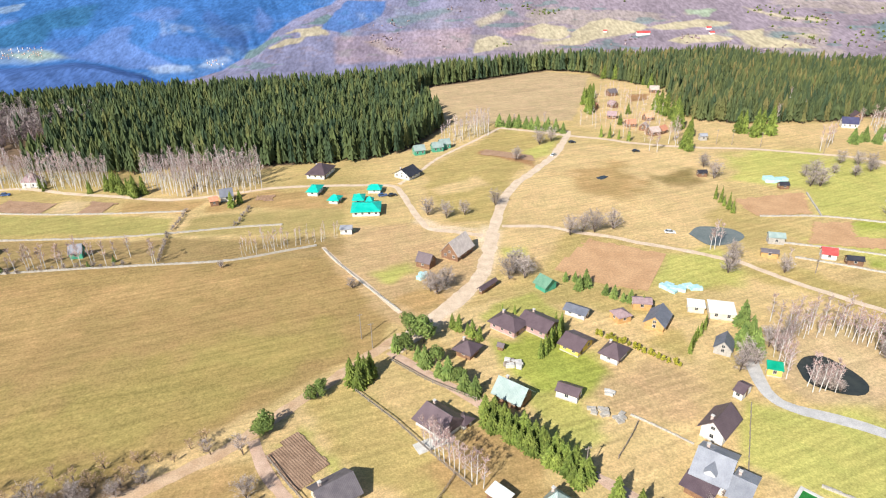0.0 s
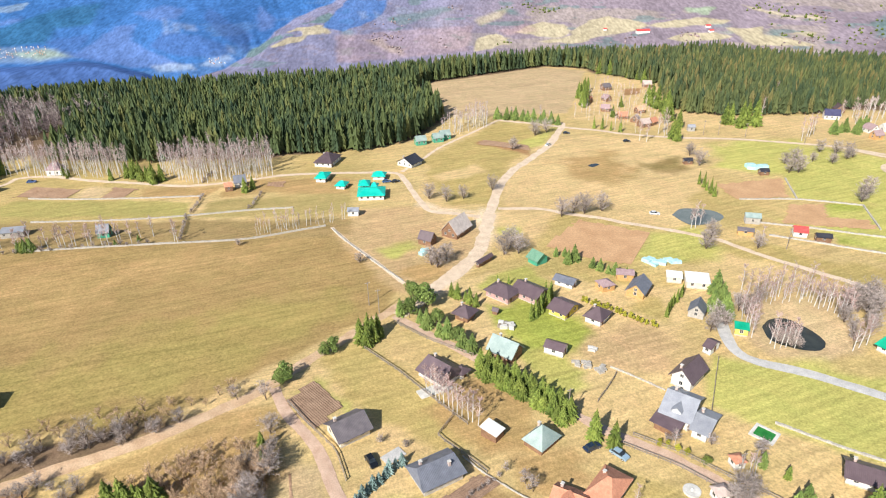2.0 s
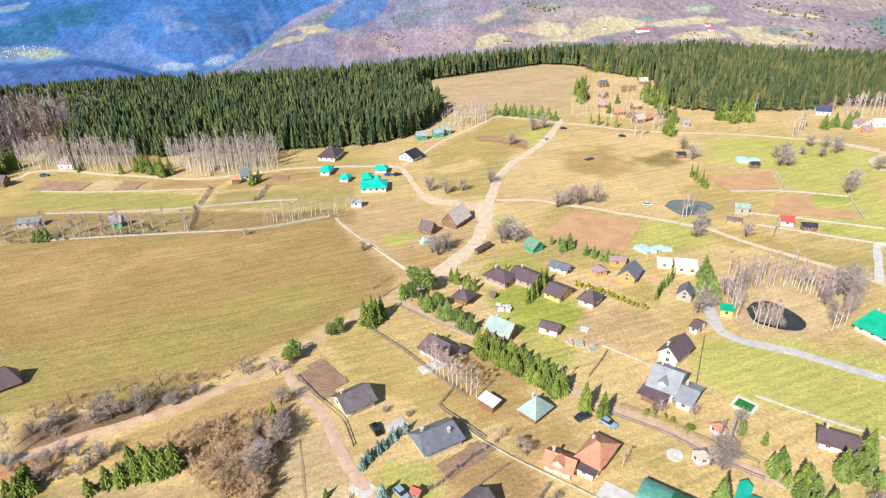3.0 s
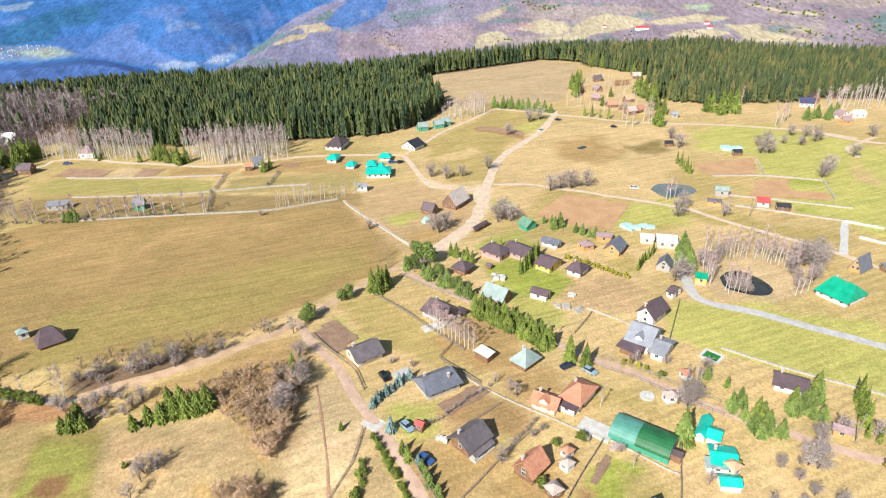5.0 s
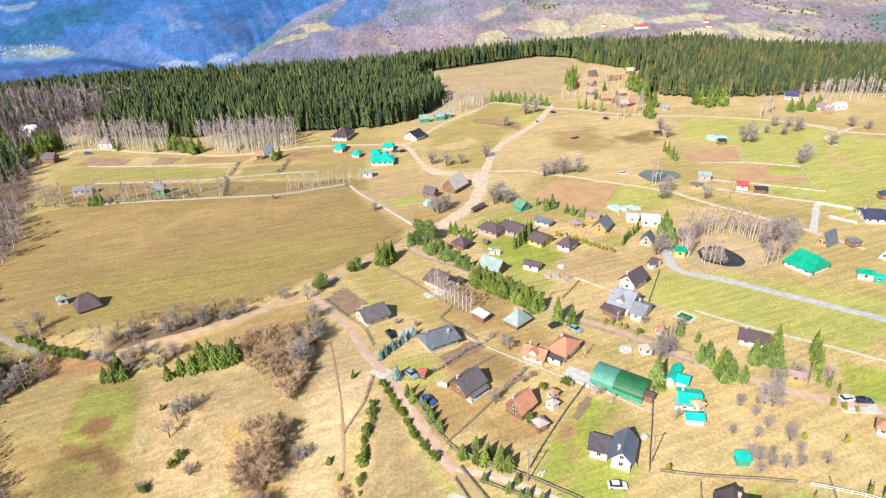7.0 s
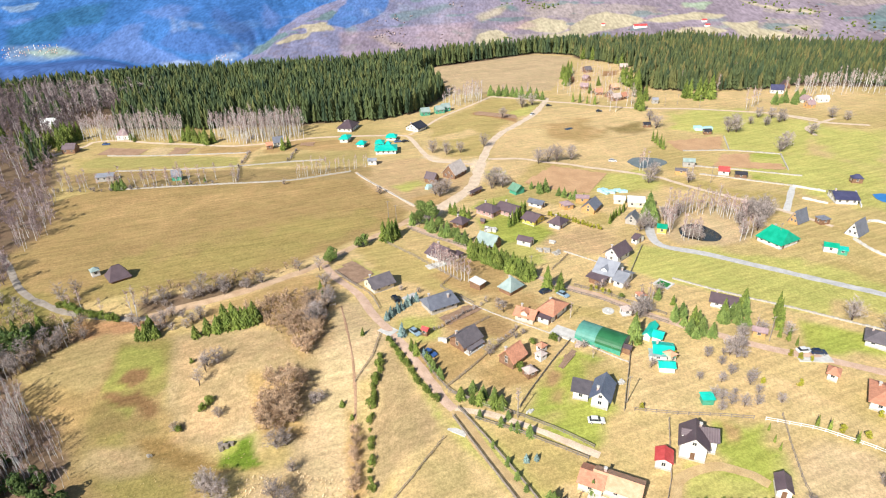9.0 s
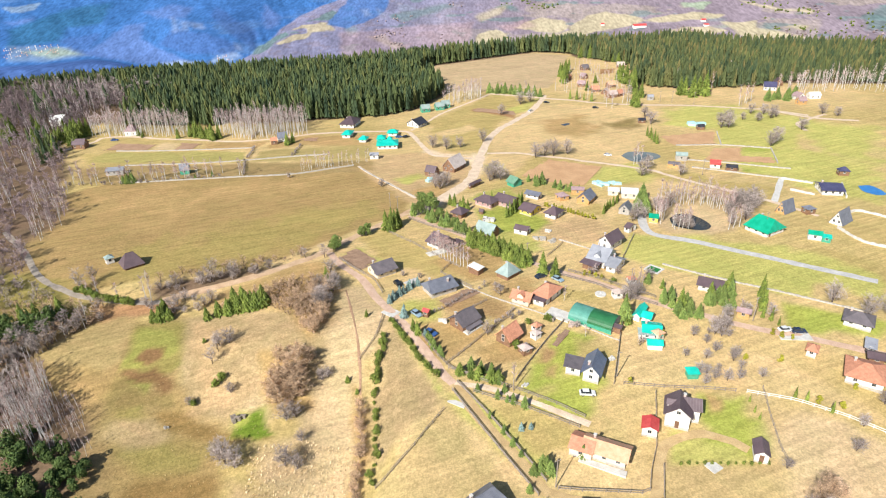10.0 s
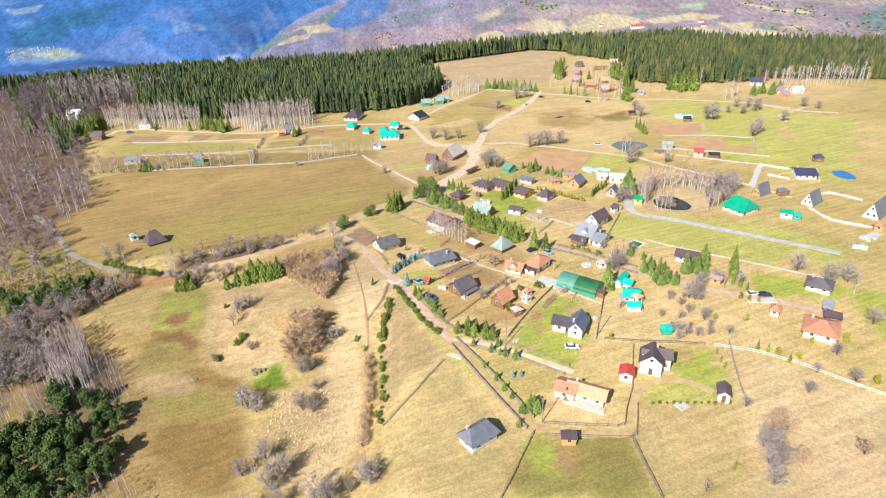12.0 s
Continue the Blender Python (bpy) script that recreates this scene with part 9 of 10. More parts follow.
fence("fence", "grey picket fence round a lawn", [(44.6, -8.7), (45.5, -18.2), (46.3, -27.6)])
fence("fence", "grey picket fence beside a track", [(49.1, 2), (45.7, -8.9), (36.6, -8.6), (21.5, -7.3)])
fence("fence", "pale rail fence round a garden", [(23.9, -3.5), (29.1, -4.1), (43.7, -5.3), (45.8, 0.7), (49.2, 7.7), (54.9, 27.2)])
fence("fence", "white rail fence across dry grass", [(78, 24.4), (88.9, 21.1), (98.9, 15.3), (107.5, 8.3), (115.6, 2)], mat=WALLS["white"])
fence("fence", "weathered fence beside shrubs", [(82.7, 25.7), (80, 15.3), (78, 6.2), (77.9, 1.5)])
fence("fence", "weathered fence behind a white house", [(46.8, 28.3), (56.4, 26.8), (67.8, 25.9), (77.6, 24.5)])
fence("fence", "fence of thin posts beside a meadow", [(74, 114.3), (69.9, 106.1), (65.6, 97.4), (60.5, 86.9)])
wall_line("stone_wall", "low pale stone wall across a garden", [(44.2, 111.9), (49, 108), (55.5, 102)], width=0.25, height=0.5)
fence("fence", "weathered garden fence with posts", [(37.7, 98.3), (43.1, 105.7), (45.9, 110.6)])
fence("fence", "dark hedge fence between gardens", [(1.2, 58.1), (8.9, 64.8), (13.7, 68.8)], height=1.0)
fence("fence", "weathered garden fence of posts", [(-0.5, 37.6), (6.3, 44.8), (12.3, 51.9), (20.2, 59.6)])
fence("fence", "weathered fence beside a lane", [(-39.1, 100), (-32.6, 92), (-24.7, 83.4), (-20.4, 72.5)])
fence("fence", "weathered fence beside a lane", [(-7.5, 50.6), (-3.1, 41.7), (0.7, 36.1), (6.9, 32.2), (12.7, 28.9)])
fence("fence", "pale fence on the lane verge", [(-20, 60.9), (-21.3, 51.5), (-26, 43.2)])
fence("fence", "weathered fence across a dry slope", [(-1.3, 20.8), (-8.4, 10.3), (-15.8, 1.9), (-18.4, 0.1)])
wall_line("stone_wall", "low pale dry-stone field wall", [(-172.2, 216.2), (-139.2, 216.3), (-109.9, 220.2), (-82.4, 225.4), (-64.6, 227.4)], width=0.55, height=0.6)
wall_line("stone_wall", "low pale dry-stone field wall", [(-189.9, 243.9), (-164.2, 241.4), (-139.9, 240.9), (-109.1, 242.5)], width=0.55, height=0.6)
wall_line("stone_wall", "low pale dry-stone field wall", [(-154.5, 188.5), (-134, 190.6), (-107.1, 192.9), (-77.9, 196.1), (-59, 202.6), (-47.1, 206.8)], width=0.55, height=0.6)
for _k, _p in enumerate(spots([(-109.1, 242.5), (-107.4, 222.2)], 1.6, 0.5, 501)):
    plant("bush", *_p, 1.6 * (1 + 0.2 * math.sin(_k * 2.4)), _k, "", 0.0, 1.0)
for _k, _p in enumerate(spots([(-82.7, 245), (-83.5, 225.5)], 1.6, 0.5, 502)):
    plant("bush", *_p, 1.6 * (1 + 0.2 * math.sin(_k * 2.4)), _k, "", 0.0, 1.0)
for _k, _p in enumerate(spots([(-108.3, 220.1), (-101.8, 194.9)], 1.6, 0.5, 503)):
    plant("bush", *_p, 1.6 * (1 + 0.2 * math.sin(_k * 2.4)), _k, "", 0.0, 1.0)
for _k, _p in enumerate(spots([(-115.2, 273.7), (-115.5, 259.9)], 1.6, 0.5, 504)):
    plant("bush", *_p, 1.6 * (1 + 0.2 * math.sin(_k * 2.4)), _k, "", 0.0, 1.0)
wall_line("stone_wall", "low pale dry-stone field wall", [(126.9, 201.9), (143.6, 196.6), (157.9, 190.5), (171.6, 184.7)], width=0.55, height=0.6)
wall_line("stone_wall", "low pale dry-stone field wall", [(124.9, 190.5), (137.2, 184.8), (147, 179.4), (162.6, 171.2)], width=0.55, height=0.6)
wall_line("stone_wall", "low pale dry-stone field wall", [(129.7, 226.7), (154, 225.4), (177.8, 217.5)], width=0.55, height=0.6)
wall_line("stone_wall", "low pale dry-stone field wall", [(162.2, 251.4), (154.4, 226.1)], width=0.55, height=0.6)
wall_line("stone_wall", "low pale dry-stone field wall", [(177.8, 217.5), (169.5, 193.2)], width=0.55, height=0.6)
wall_line("stone_wall", "low pale garden wall", [(155.5, 118.3), (170.5, 131), (180.7, 121.5)], width=0.5, height=0.9, mat=CONCRETE)
wall_line("stone_wall", "low pale garden wall", [(154.2, 115.9), (156.5, 103.2), (164.8, 96), (170.4, 93)], width=0.5, height=0.9, mat=CONCRETE)
wall_line("stone_wall", "low pale garden wall", [(160.3, 171.6), (171.9, 163.7)], width=0.5, height=0.9, mat=CONCRETE)
wall_line("stone_wall", "low pale garden wall", [(156.8, 156.7), (164.6, 149.7)], width=0.5, height=0.9, mat=CONCRETE)
wall_line("stone_wall", "low pale garden wall", [(183.6, 162.7), (175.7, 145.7)], width=0.5, height=0.9, mat=CONCRETE)
wall_line("stone_wall", "low grey kerb wall along a meadow", [(76.9, 89.4), (87.1, 81.9), (97, 75.7), (106.6, 70.4), (116.2, 64.3), (129.8, 56.1)], width=0.5, height=0.5)
wall_line("stone_wall", "low wall along a field path", [(-43.9, 203.6), (-35.3, 189.8), (-22.9, 172.6), (-13.4, 160.3)], width=0.5, height=0.5)
house("garden_shed", 26.8, 52, 40, 2.8, 2.6, 1.9, 2.8, "terracotta", "white", "pyramid", chimneys=0, over=0.3)
house("garden_shed", 26.1, 48.5, 40, 3, 2.8, 1.8, 2.8, "salmon", "white", "pyramid", chimneys=0, over=0.3)
house("gazebo", 22.1, 42, 30, 3.4, 3.4, 1.9, 3, "salmon", "wood", "pyramid", chimneys=0, over=0.3)
house("garden_shed", 55.2, 68.5, 10, 3.4, 3.0, 2.2, 3.2, "salmon", "white", "hip", chimneys=0, over=0.3)
house("garden_shed", -6.3, 60.5, -30, 2.4, 2.2, 2, 2.8, "red", "wood", "gable", chimneys=0, over=0.3)
house("garden_shed", 28.9, -9.6, -5, 4.0, 2.6, 2.2, 2.8, "brown", "honey", "mono", chimneys=0, over=0.3)
house("garden_shed", 62.3, 76.9, 10, 3.0, 3.0, 2, 2.8, "terracotta", "white", "hip", chimneys=0, over=0.3)
house("shed", 140.3, 107.2, -25, 5, 4, 2.4, 3.4, "green", "white", "gable", chimneys=0, over=0.3)
house("shed", 143.3, 104.7, -25, 3.5, 3, 2, 2.4, "turquoise", "green", "mono", chimneys=0, over=0.3)
house("gazebo", 150.9, 131.1, 10, 4.5, 4, 2.4, 3.6, "slate", "wood", "pyramid", chimneys=0, over=0.3)
house("shed", 168.4, 92.6, -20, 3.5, 3, 2.2, 3.4, "terracotta", "honey", "pyramid", chimneys=0, over=0.3)
house("shed", 191.3, 175.1, -10, 5, 4, 2.4, 4, "navy", "wood", "hip", chimneys=0, over=0.3)
house("cottage", 125.2, 349.3, 20, 7, 6, 2.4, 5, "salmon", "wood", "gable", chimneys=0, over=0.3)
house("shed", -171, 203.1, 10, 9, 4, 2.4, 3.4, "grey", "grey", "mono", chimneys=0, over=0.3)
house("shed", 123.8, 202.7, -15, 6, 4, 2.8, 4.2, "teal_grey", "grey", "gable", chimneys=0, over=0.3)
deck("terrace", "pale concrete terrace beside a house", -2.6, 104.1, 28, 9, 3.4, 0.25, CONCRETE)
deck("terrace", "white concrete pad by a lane", -17.7, 63.0, -40, 5, 4, 0.08, CONCRETE, "pavement")
deck("terrace", "pale concrete slab in a garden", 60.4, 1.6, 30, 3, 3, 0.1, CONCRETE)
deck("terrace", "grey slab terrace in a garden", -11.7, 81.5, 40, 5, 3, 0.2, GRAVEL)
deck("terrace", "pale slab beside greenhouse", 35.1, 59.5, -37, 8, 5, 0.3, CONCRETE)
deck("concrete_pad", "white concrete pad in a yard", 2.0, 23.1, -30, 5, 1.6, 0.1, CONCRETE, "pavement")
heap("pile", "pale stack of concrete slabs", 41.0, 120.0, -40, 4, 2.4, 0.7, CONCRETE, "pile", 0)
heap("pile", "heap of pale building stones", 36.9, 113.4, -3, 6, 3.6, 0.8, STONE, "pile", 1)
heap("pile", "heap of pale building stones", 41.3, 110.7, 34, 5, 3.0, 0.7, STONE, "pile", 2)
heap("pile", "woodpile covered with pale sheets", 18.8, 132.1, -19, 6, 3.6, 1.2, CONCRETE, "pile", 3)
heap("pile", "stack of weathered firewood", 17.2, 132.8, 18, 4, 2.4, 1.2, POST, "pile", 4)
heap("pile", "pale blue tarpaulin over stacked goods", 74.3, 169.7, -35, 8, 4.8, 1.4, TARP, "pile", 5)
heap("pile", "pale blue tarpaulin over stacked goods", 80.8, 170.7, 2, 8, 4.8, 1.0, TARP, "pile", 6)
heap("pile", "pale blue sheet over a frame", -6.6, 181.6, 39, 6, 3.6, 2.0, TARP, "pile", 7)
heap("pile", "stacked stone barbecue oven", -1.4, 57.0, -14, 3, 1.8, 1.6, CONCRETE, "pile", 8)
heap("pile", "stack of reddish bricks", 38.2, 54.0, 23, 4, 2.4, 1.0, BRICK, "pile", 9)
heap("pile", "wooden garden swing frame", 31.7, 57.2, -30, 3, 1.8, 1.6, POST, "pile", 10)
heap("pile", "weathered haystack on grass", -57.6, 27.2, 7, 4, 2.4, 1.8, POST, "pile", 11)
heap("pile", "lone dark boulder on grass", -76.4, 25.6, 44, 1.6, 1.0, 0.8, STONE, "pile", 12)
heap("pile", "pale blue sheeted stack in a field", 156.3, 266.9, -9, 12, 7.2, 2.0, TARP, "pile", 13)
heap("pile", "pale grey rubble heap", 161.8, 86.4, 28, 9, 5.4, 1.2, GRAVEL, "pile", 14)
heap("pile", "pale blue sheeted stack", 152.5, 78.3, -25, 5, 3.0, 1.6, TARP, "pile", 15)
heap("pile", "pale stack of boards", 45.8, 38.0, 12, 3, 1.8, 0.8, CONCRETE, "pile", 16)
heap("pile", "round pale well ring", 20.5, 28.7, 49, 2.2, 1.3, 0.6, CONCRETE, "pile", 17)
for _k, _p in enumerate(fill([(-115.7, -18.3), (-127.4, -0.8), (-115.6, 4.5), (-102.6, 0.2), (-90, -10.6), (-93, -20.4)], 22, 61, 2.6)):
    plant("darkfir", *_p, 5.5 * (1 + 0.3 * math.sin(_k * 2.4)), _k, "")
wood_of("grey", "bare_wood", "leafless grey scrub wood on a slope", scatter([(-141.2, 20), (-122.2, 21.6), (-123.2, 33.1), (-129.5, 42.3), (-138.8, 42.6), (-150.1, 34)], 3.5, 62), 7, 0.3, 62, (BARK, TWIG_GREY))
wood_of("birch", "birch_thicket", "leafless birches on a shaded slope", scatter([(-150.1, 34), (-138.2, 38), (-121.1, 51.9), (-109.2, 64.2), (-118.1, 66.3), (-133.1, 56.8), (-157, 45.6)], 3.5, 63), 6, 0.4, 63, (BIRCH, TWIG_GREY))
wood_of("bush", "scrub", "brown scrub along the road bank", scatter([(-170.9, 67), (-157.3, 71.4), (-136.5, 74.9), (-115.6, 74.6), (-112.1, 71), (-127.6, 65), (-145.1, 57.4), (-162, 53.5)], 3.6, 64), 4.5, 0.3, 64, (BARK, TWIG_BROWN))
wood_of("bush", "scrub", "grey scrub on a bank above the lane", scatter([(-175.3, 73.9), (-169.1, 84.3), (-151.5, 91.5), (-140.5, 82.9), (-122.7, 76.7), (-137.5, 72.9), (-160.5, 69.9)], 4.2, 65), 4, 0.3, 65, (BARK, TWIG_GREY))
far_village("far_village", "small white and red-roofed village on a far haze-blue slope", -35.5, -31.7, 6.25, 7.0, 90, 4)
far_village("far_village", "white hamlet in the gorge between the mountains", -20.0, -18.7, 8.23, 8.75, 16, 5)
far_house(17.91, 6.94, 62, 20, 16, "red", "white", 4)
far_house(23.02, 6.35, 22, 16, 12, "red", "white", 0)
far_house(23.26, 6.73, 22, 14, 11, "red", "white", 10)
far_house(14.78, 6.79, 16, 12, 10, "red", "white", 0)
plant("birch", -185.9, 189.9, 10.5, 0, "", 0.0, 1.0)
plant("birch", -181.2, 188.4, 10.5, 0, "", 0.0, 1.0)
plant("birch", -176.1, 188.1, 10.5, 0, "", 0.0, 1.0)
plant("birch", -173.5, 187.9, 10.5, 0, "", 0.0, 1.0)
plant("birch", -160.1, 188.4, 10.5, 0, "", 0.0, 1.0)
plant("birch", -149.5, 189.7, 10.5, 0, "", 0.0, 1.0)
plant("birch", -146.6, 191.4, 10.5, 0, "", 0.0, 1.0)
plant("birch", -144.0, 191.3, 10.5, 0, "", 0.0, 1.0)
plant("birch", -140.7, 192.4, 10.5, 0, "", 0.0, 1.0)
plant("birch", -135.0, 190.8, 10.5, 0, "", 0.0, 1.0)
plant("birch", -134.3, 192.0, 10.5, 0, "", 0.0, 1.0)
plant("birch", -131.0, 193.1, 10.5, 0, "", 0.0, 1.0)
plant("birch", -128.4, 192.9, 10.5, 0, "", 0.0, 1.0)
plant("birch", -125.3, 194.7, 10.5, 0, "", 0.0, 1.0)
plant("birch", -103.9, 195.4, 10.5, 0, "", 0.0, 1.0)
plant("birch", -102.0, 193.4, 10.5, 0, "", 0.0, 1.0)
plant("birch", -119.8, 193.8, 10.5, 0, "", 0.0, 1.0)
plant("birch", -158.2, 189.6, 10.5, 0, "", 0.0, 1.0)
plant("birch", -180.7, 189.6, 10.5, 0, "", 0.0, 1.0)
for _k, _p in enumerate(spots([(-189.5, 187.6), (-164.5, 187.4), (-133.7, 190.7), (-112.1, 193.3)], 3.5, 1.0, 588)):
    plant("bush", *_p, 2.0 * (1 + 0.2 * math.sin(_k * 2.4)), _k, "", 0.0, 1.0)
plant("fir", -157.5, 188.3, 6, 0, "", 0.0, 1.0)
plant("fir", -155.3, 188.8, 6, 0, "", 0.0, 1.0)
plant("fir", -160.1, 188.4, 5, 0, "", 0.0, 1.0)
plant("fir", -118.3, 196.3, 3, 0, "", 0.0, 1.0)
plant("fir", -125.8, 192.8, 2.5, 0, "", 0.0, 1.0)
for _k, _p in enumerate(spots([(-235.4, 266), (-228.8, 265.5), (-235, 281.2), (-245.2, 287.3)], 4.0, 2.0, 594)):
    plant("spruce", *_p, 10 * (1 + 0.2 * math.sin(_k * 2.4)), _k, "", 0.0, 1.0)
for _k, _p in enumerate(spots([(-157.2, 270.3), (-152.3, 269.9), (-137.2, 259), (-135.9, 263.7)], 3.5, 1.5, 595)):
    plant("spruce", *_p, 9 * (1 + 0.2 * math.sin(_k * 2.4)), _k, "", 0.0, 1.0)
for _k, _p in enumerate(fill([(-193.3, 276), (-186.6, 275.5), (-183.6, 269.2), (-190.2, 269.7)], 3, 71, 0)):
    plant("spruce", *_p, 5 * (1 + 0.3 * math.sin(_k * 2.4)), _k, "")
wood_of("birch", "birch_belt", "leafless birches at the foot of the wood", scatter([(-312.6, 371.6), (-283.5, 376.9), (-249.6, 381.9), (-263.4, 409.6), (-304.7, 413.7), (-329.6, 398.1)], 4.5, 72), 15, 0.25, 72, (BIRCH, TWIG_PALE))
wood_of("birch", "birch_belt", "leafless birch belt behind far cottages", scatter([(247.1, 335.2), (268.9, 340.8), (297.6, 345.8), (317.8, 336.1), (345.6, 375), (318.6, 377.8), (287.7, 372), (259.7, 357.7)], 5.5, 73), 14, 0.25, 73, (BIRCH, TWIG_PALE))
plant("birch", 215.5, 323.5, 13, 0, "", 0.0, 1.0)
plant("birch", 209.4, 317.1, 12, 0, "", 0.0, 1.0)
plant("birch", 239.9, 415.7, 12, 0, "", 0.0, 1.0)
plant("birch", 251.2, 342.5, 14, 0, "", 0.0, 1.0)
plant("birch", 260.8, 349.4, 13, 0, "", 0.0, 1.0)
plant("birch", 113.6, 318.8, 13, 0, "", 0.0, 1.0)
plant("birch", 133.3, 331.0, 14, 0, "", 0.0, 1.0)
plant("birch", 129.4, 324.3, 13, 0, "", 0.0, 1.0)
plant("birch", 228.7, 378.1, 12, 0, "", 0.0, 1.0)
plant("birch", 187.2, 391.6, 12, 0, "", 0.0, 1.0)
for _k, _p in enumerate(spots([(225.8, 322.6), (236.3, 328.8), (239.4, 321.4), (254.1, 334.5)], 4, 2, 609)):
    plant("fir", *_p, 8 * (1 + 0.2 * math.sin(_k * 2.4)), _k, "", 0.0, 1.0)
for _k, _p in enumerate(spots([(188.3, 275.6), (194.7, 269.6), (203.6, 274.4), (215.7, 279)], 7, 2, 610)):
    plant("bush", *_p, 5 * (1 + 0.2 * math.sin(_k * 2.4)), _k, "", 0.0, 1.0)
plant("spruce", 181.4, 341.4, 17, 0, "", 0.0, 1.0)
plant("spruce", 188.1, 348.5, 15, 0, "", 0.0, 1.0)
plant("spruce", 134.3, 317.0, 12, 0, "", 0.0, 1.0)
plant("spruce", 175.3, 349.7, 14, 0, "", 0.0, 1.0)
plant("spruce", 124.4, 398.2, 8, 0, "", 0.0, 1.0)
plant("spruce", 112.0, 372.4, 8, 0, "", 0.0, 1.0)
plant("spruce", 145.1, 344.8, 12, 0, "", 0.0, 1.0)
for _k, _p in enumerate(spots([(145.5, 405.7), (150.2, 386.2), (141.9, 352.9)], 5, 2, 618)):
    plant("spruce", *_p, 14 * (1 + 0.2 * math.sin(_k * 2.4)), _k, "", 0.0, 1.0)
for _k, _p in enumerate(spots([(103.4, 430.9), (99.7, 400.8), (112.2, 452.3)], 6, 2, 619)):
    plant("spruce", *_p, 11 * (1 + 0.2 * math.sin(_k * 2.4)), _k, "", 0.0, 1.0)
house("cottage", 244, 355.9, -20, 9, 7, 2.6, 6, "navy", "white", "gable", chimneys=0, over=0.3)
house("cottage", 260.4, 326.6, 0, 8, 6, 2.6, 4.5, "white", "white", "gable", chimneys=0, over=0.3)
house("cottage", 243.6, 311.4, 10, 6, 5, 2.4, 5, "mauve", "honey", "gable", chimneys=0, over=0.3)
house("cottage", 126.8, 450.6, 20, 7, 6, 2.4, 5, "chocolate", "wood", "gable", chimneys=0, over=0.3)
house("cottage", 160.6, 458.5, -10, 7, 6, 2.4, 5, "salmon", "wood", "gable", chimneys=0, over=0.3)
plant("bush", 211.4, 249.9, 7, 0, "", 0.0, 1.0)
plant("bush", 179.6, 221.7, 8, 0, "", 0.0, 1.0)
plant("bush", 167.9, 259.1, 8, 0, "", 0.0, 1.0)
plant("bush", 172.3, 258.8, 9, 0, "", 0.0, 1.0)
plant("bush", 129.7, 272.6, 8, 0, "", 0.0, 1.0)
plant("bush", 247.9, 276.4, 6, 0, "", 0.0, 1.0)
plant("bush", 242.2, 282.6, 7, 0, "", 0.0, 1.0)
tufts("reed_bed", "bed of pale dry reeds", scatter([(-51.4, 17.5), (-38.4, 18.7), (-24.9, 15.1), (-23.1, -1.7), (-28, -9.5), (-39.8, -7.2), (-50, 4.8)], 1.0, 81), 0.75, 81, REED)
tufts("rough_grass", "tussocks of rough dry grass on a slope", scatter([(-94.7, 36.6), (-69.4, 49.7), (-50, 47.1), (-48.5, 19.4), (-58.1, 5.8), (-49.3, -19.9), (-73, -18.2)], 1.8, 82), 0.45, 82, DRY_GRASS)
tufts("rough_grass", "tussocks of dry grass on rough meadow", scatter([(78.2, 0.5), (97.5, 3.9), (111.7, -8.3), (96.6, -30.7), (65.7, -29.7)], 1.9, 83), 0.45, 83, DRY_GRASS)
tufts("rough_grass", "tussocks of dry grass on a bank", scatter([(-84.8, 64.1), (-55.2, 67.5), (-42.6, 59.6), (-46.1, 49.4), (-48.7, 36.6), (-61, 37.6), (-78.5, 49.3)], 1.8, 84), 0.45, 84, DRY_GRASS)
plant("birch", 100.7, 142.9, 9.6, 0, "", 0.0, 1.0)
plant("birch", 101.4, 141.5, 9.0, 0, "", 0.0, 1.0)
plant("birch", 105.3, 142.0, 9.0, 0, "", 0.0, 1.0)
plant("birch", 107.7, 142.6, 9.6, 0, "", 0.0, 1.0)
plant("birch", 110.6, 141.8, 9.0, 0, "", 0.0, 1.0)
plant("birch", 113.6, 142.4, 9.0, 0, "", 0.0, 1.0)
plant("birch", 114.4, 138.2, 9.6, 0, "", 0.0, 1.0)
plant("birch", 116.6, 137.1, 11.4, 0, "", 0.0, 1.0)
plant("birch", 117.8, 133.8, 10.8, 0, "", 0.0, 1.0)
plant("birch", 97.7, 141.3, 9.0, 0, "", 0.0, 1.0)
plant("birch", 92.6, 134.8, 11.4, 0, "", 0.0, 1.0)
plant("birch", 89.5, 131.7, 11.4, 0, "", 0.0, 1.0)
plant("birch", 87.5, 124.1, 10.8, 0, "", 0.0, 1.0)
plant("birch", 88.9, 133.3, 9.0, 0, "", 0.0, 1.0)
plant("birch", 96.9, 118.6, 9.0, 0, "", 0.0, 1.0)
plant("birch", 91.3, 121.1, 11.4, 0, "", 0.0, 1.0)
plant("birch", 110.9, 142.5, 9.0, 0, "", 0.0, 1.0)
plant("birch", 114.1, 141.7, 9.0, 0, "", 0.0, 1.0)
plant("birch", 117.5, 142.3, 9.6, 0, "", 0.0, 1.0)
plant("birch", 118.7, 138.8, 9.0, 0, "", 0.0, 1.0)
plant("birch", 120.4, 137.0, 9.0, 0, "", 0.0, 1.0)
for _k, _p in enumerate(fill([(91.6, 119.4), (95.9, 123.8), (100.4, 120.8), (97.9, 117.5)], 6, 91, 0.8)):
    plant("bush", *_p, 3 * (1 + 0.3 * math.sin(_k * 2.4)), _k, "")
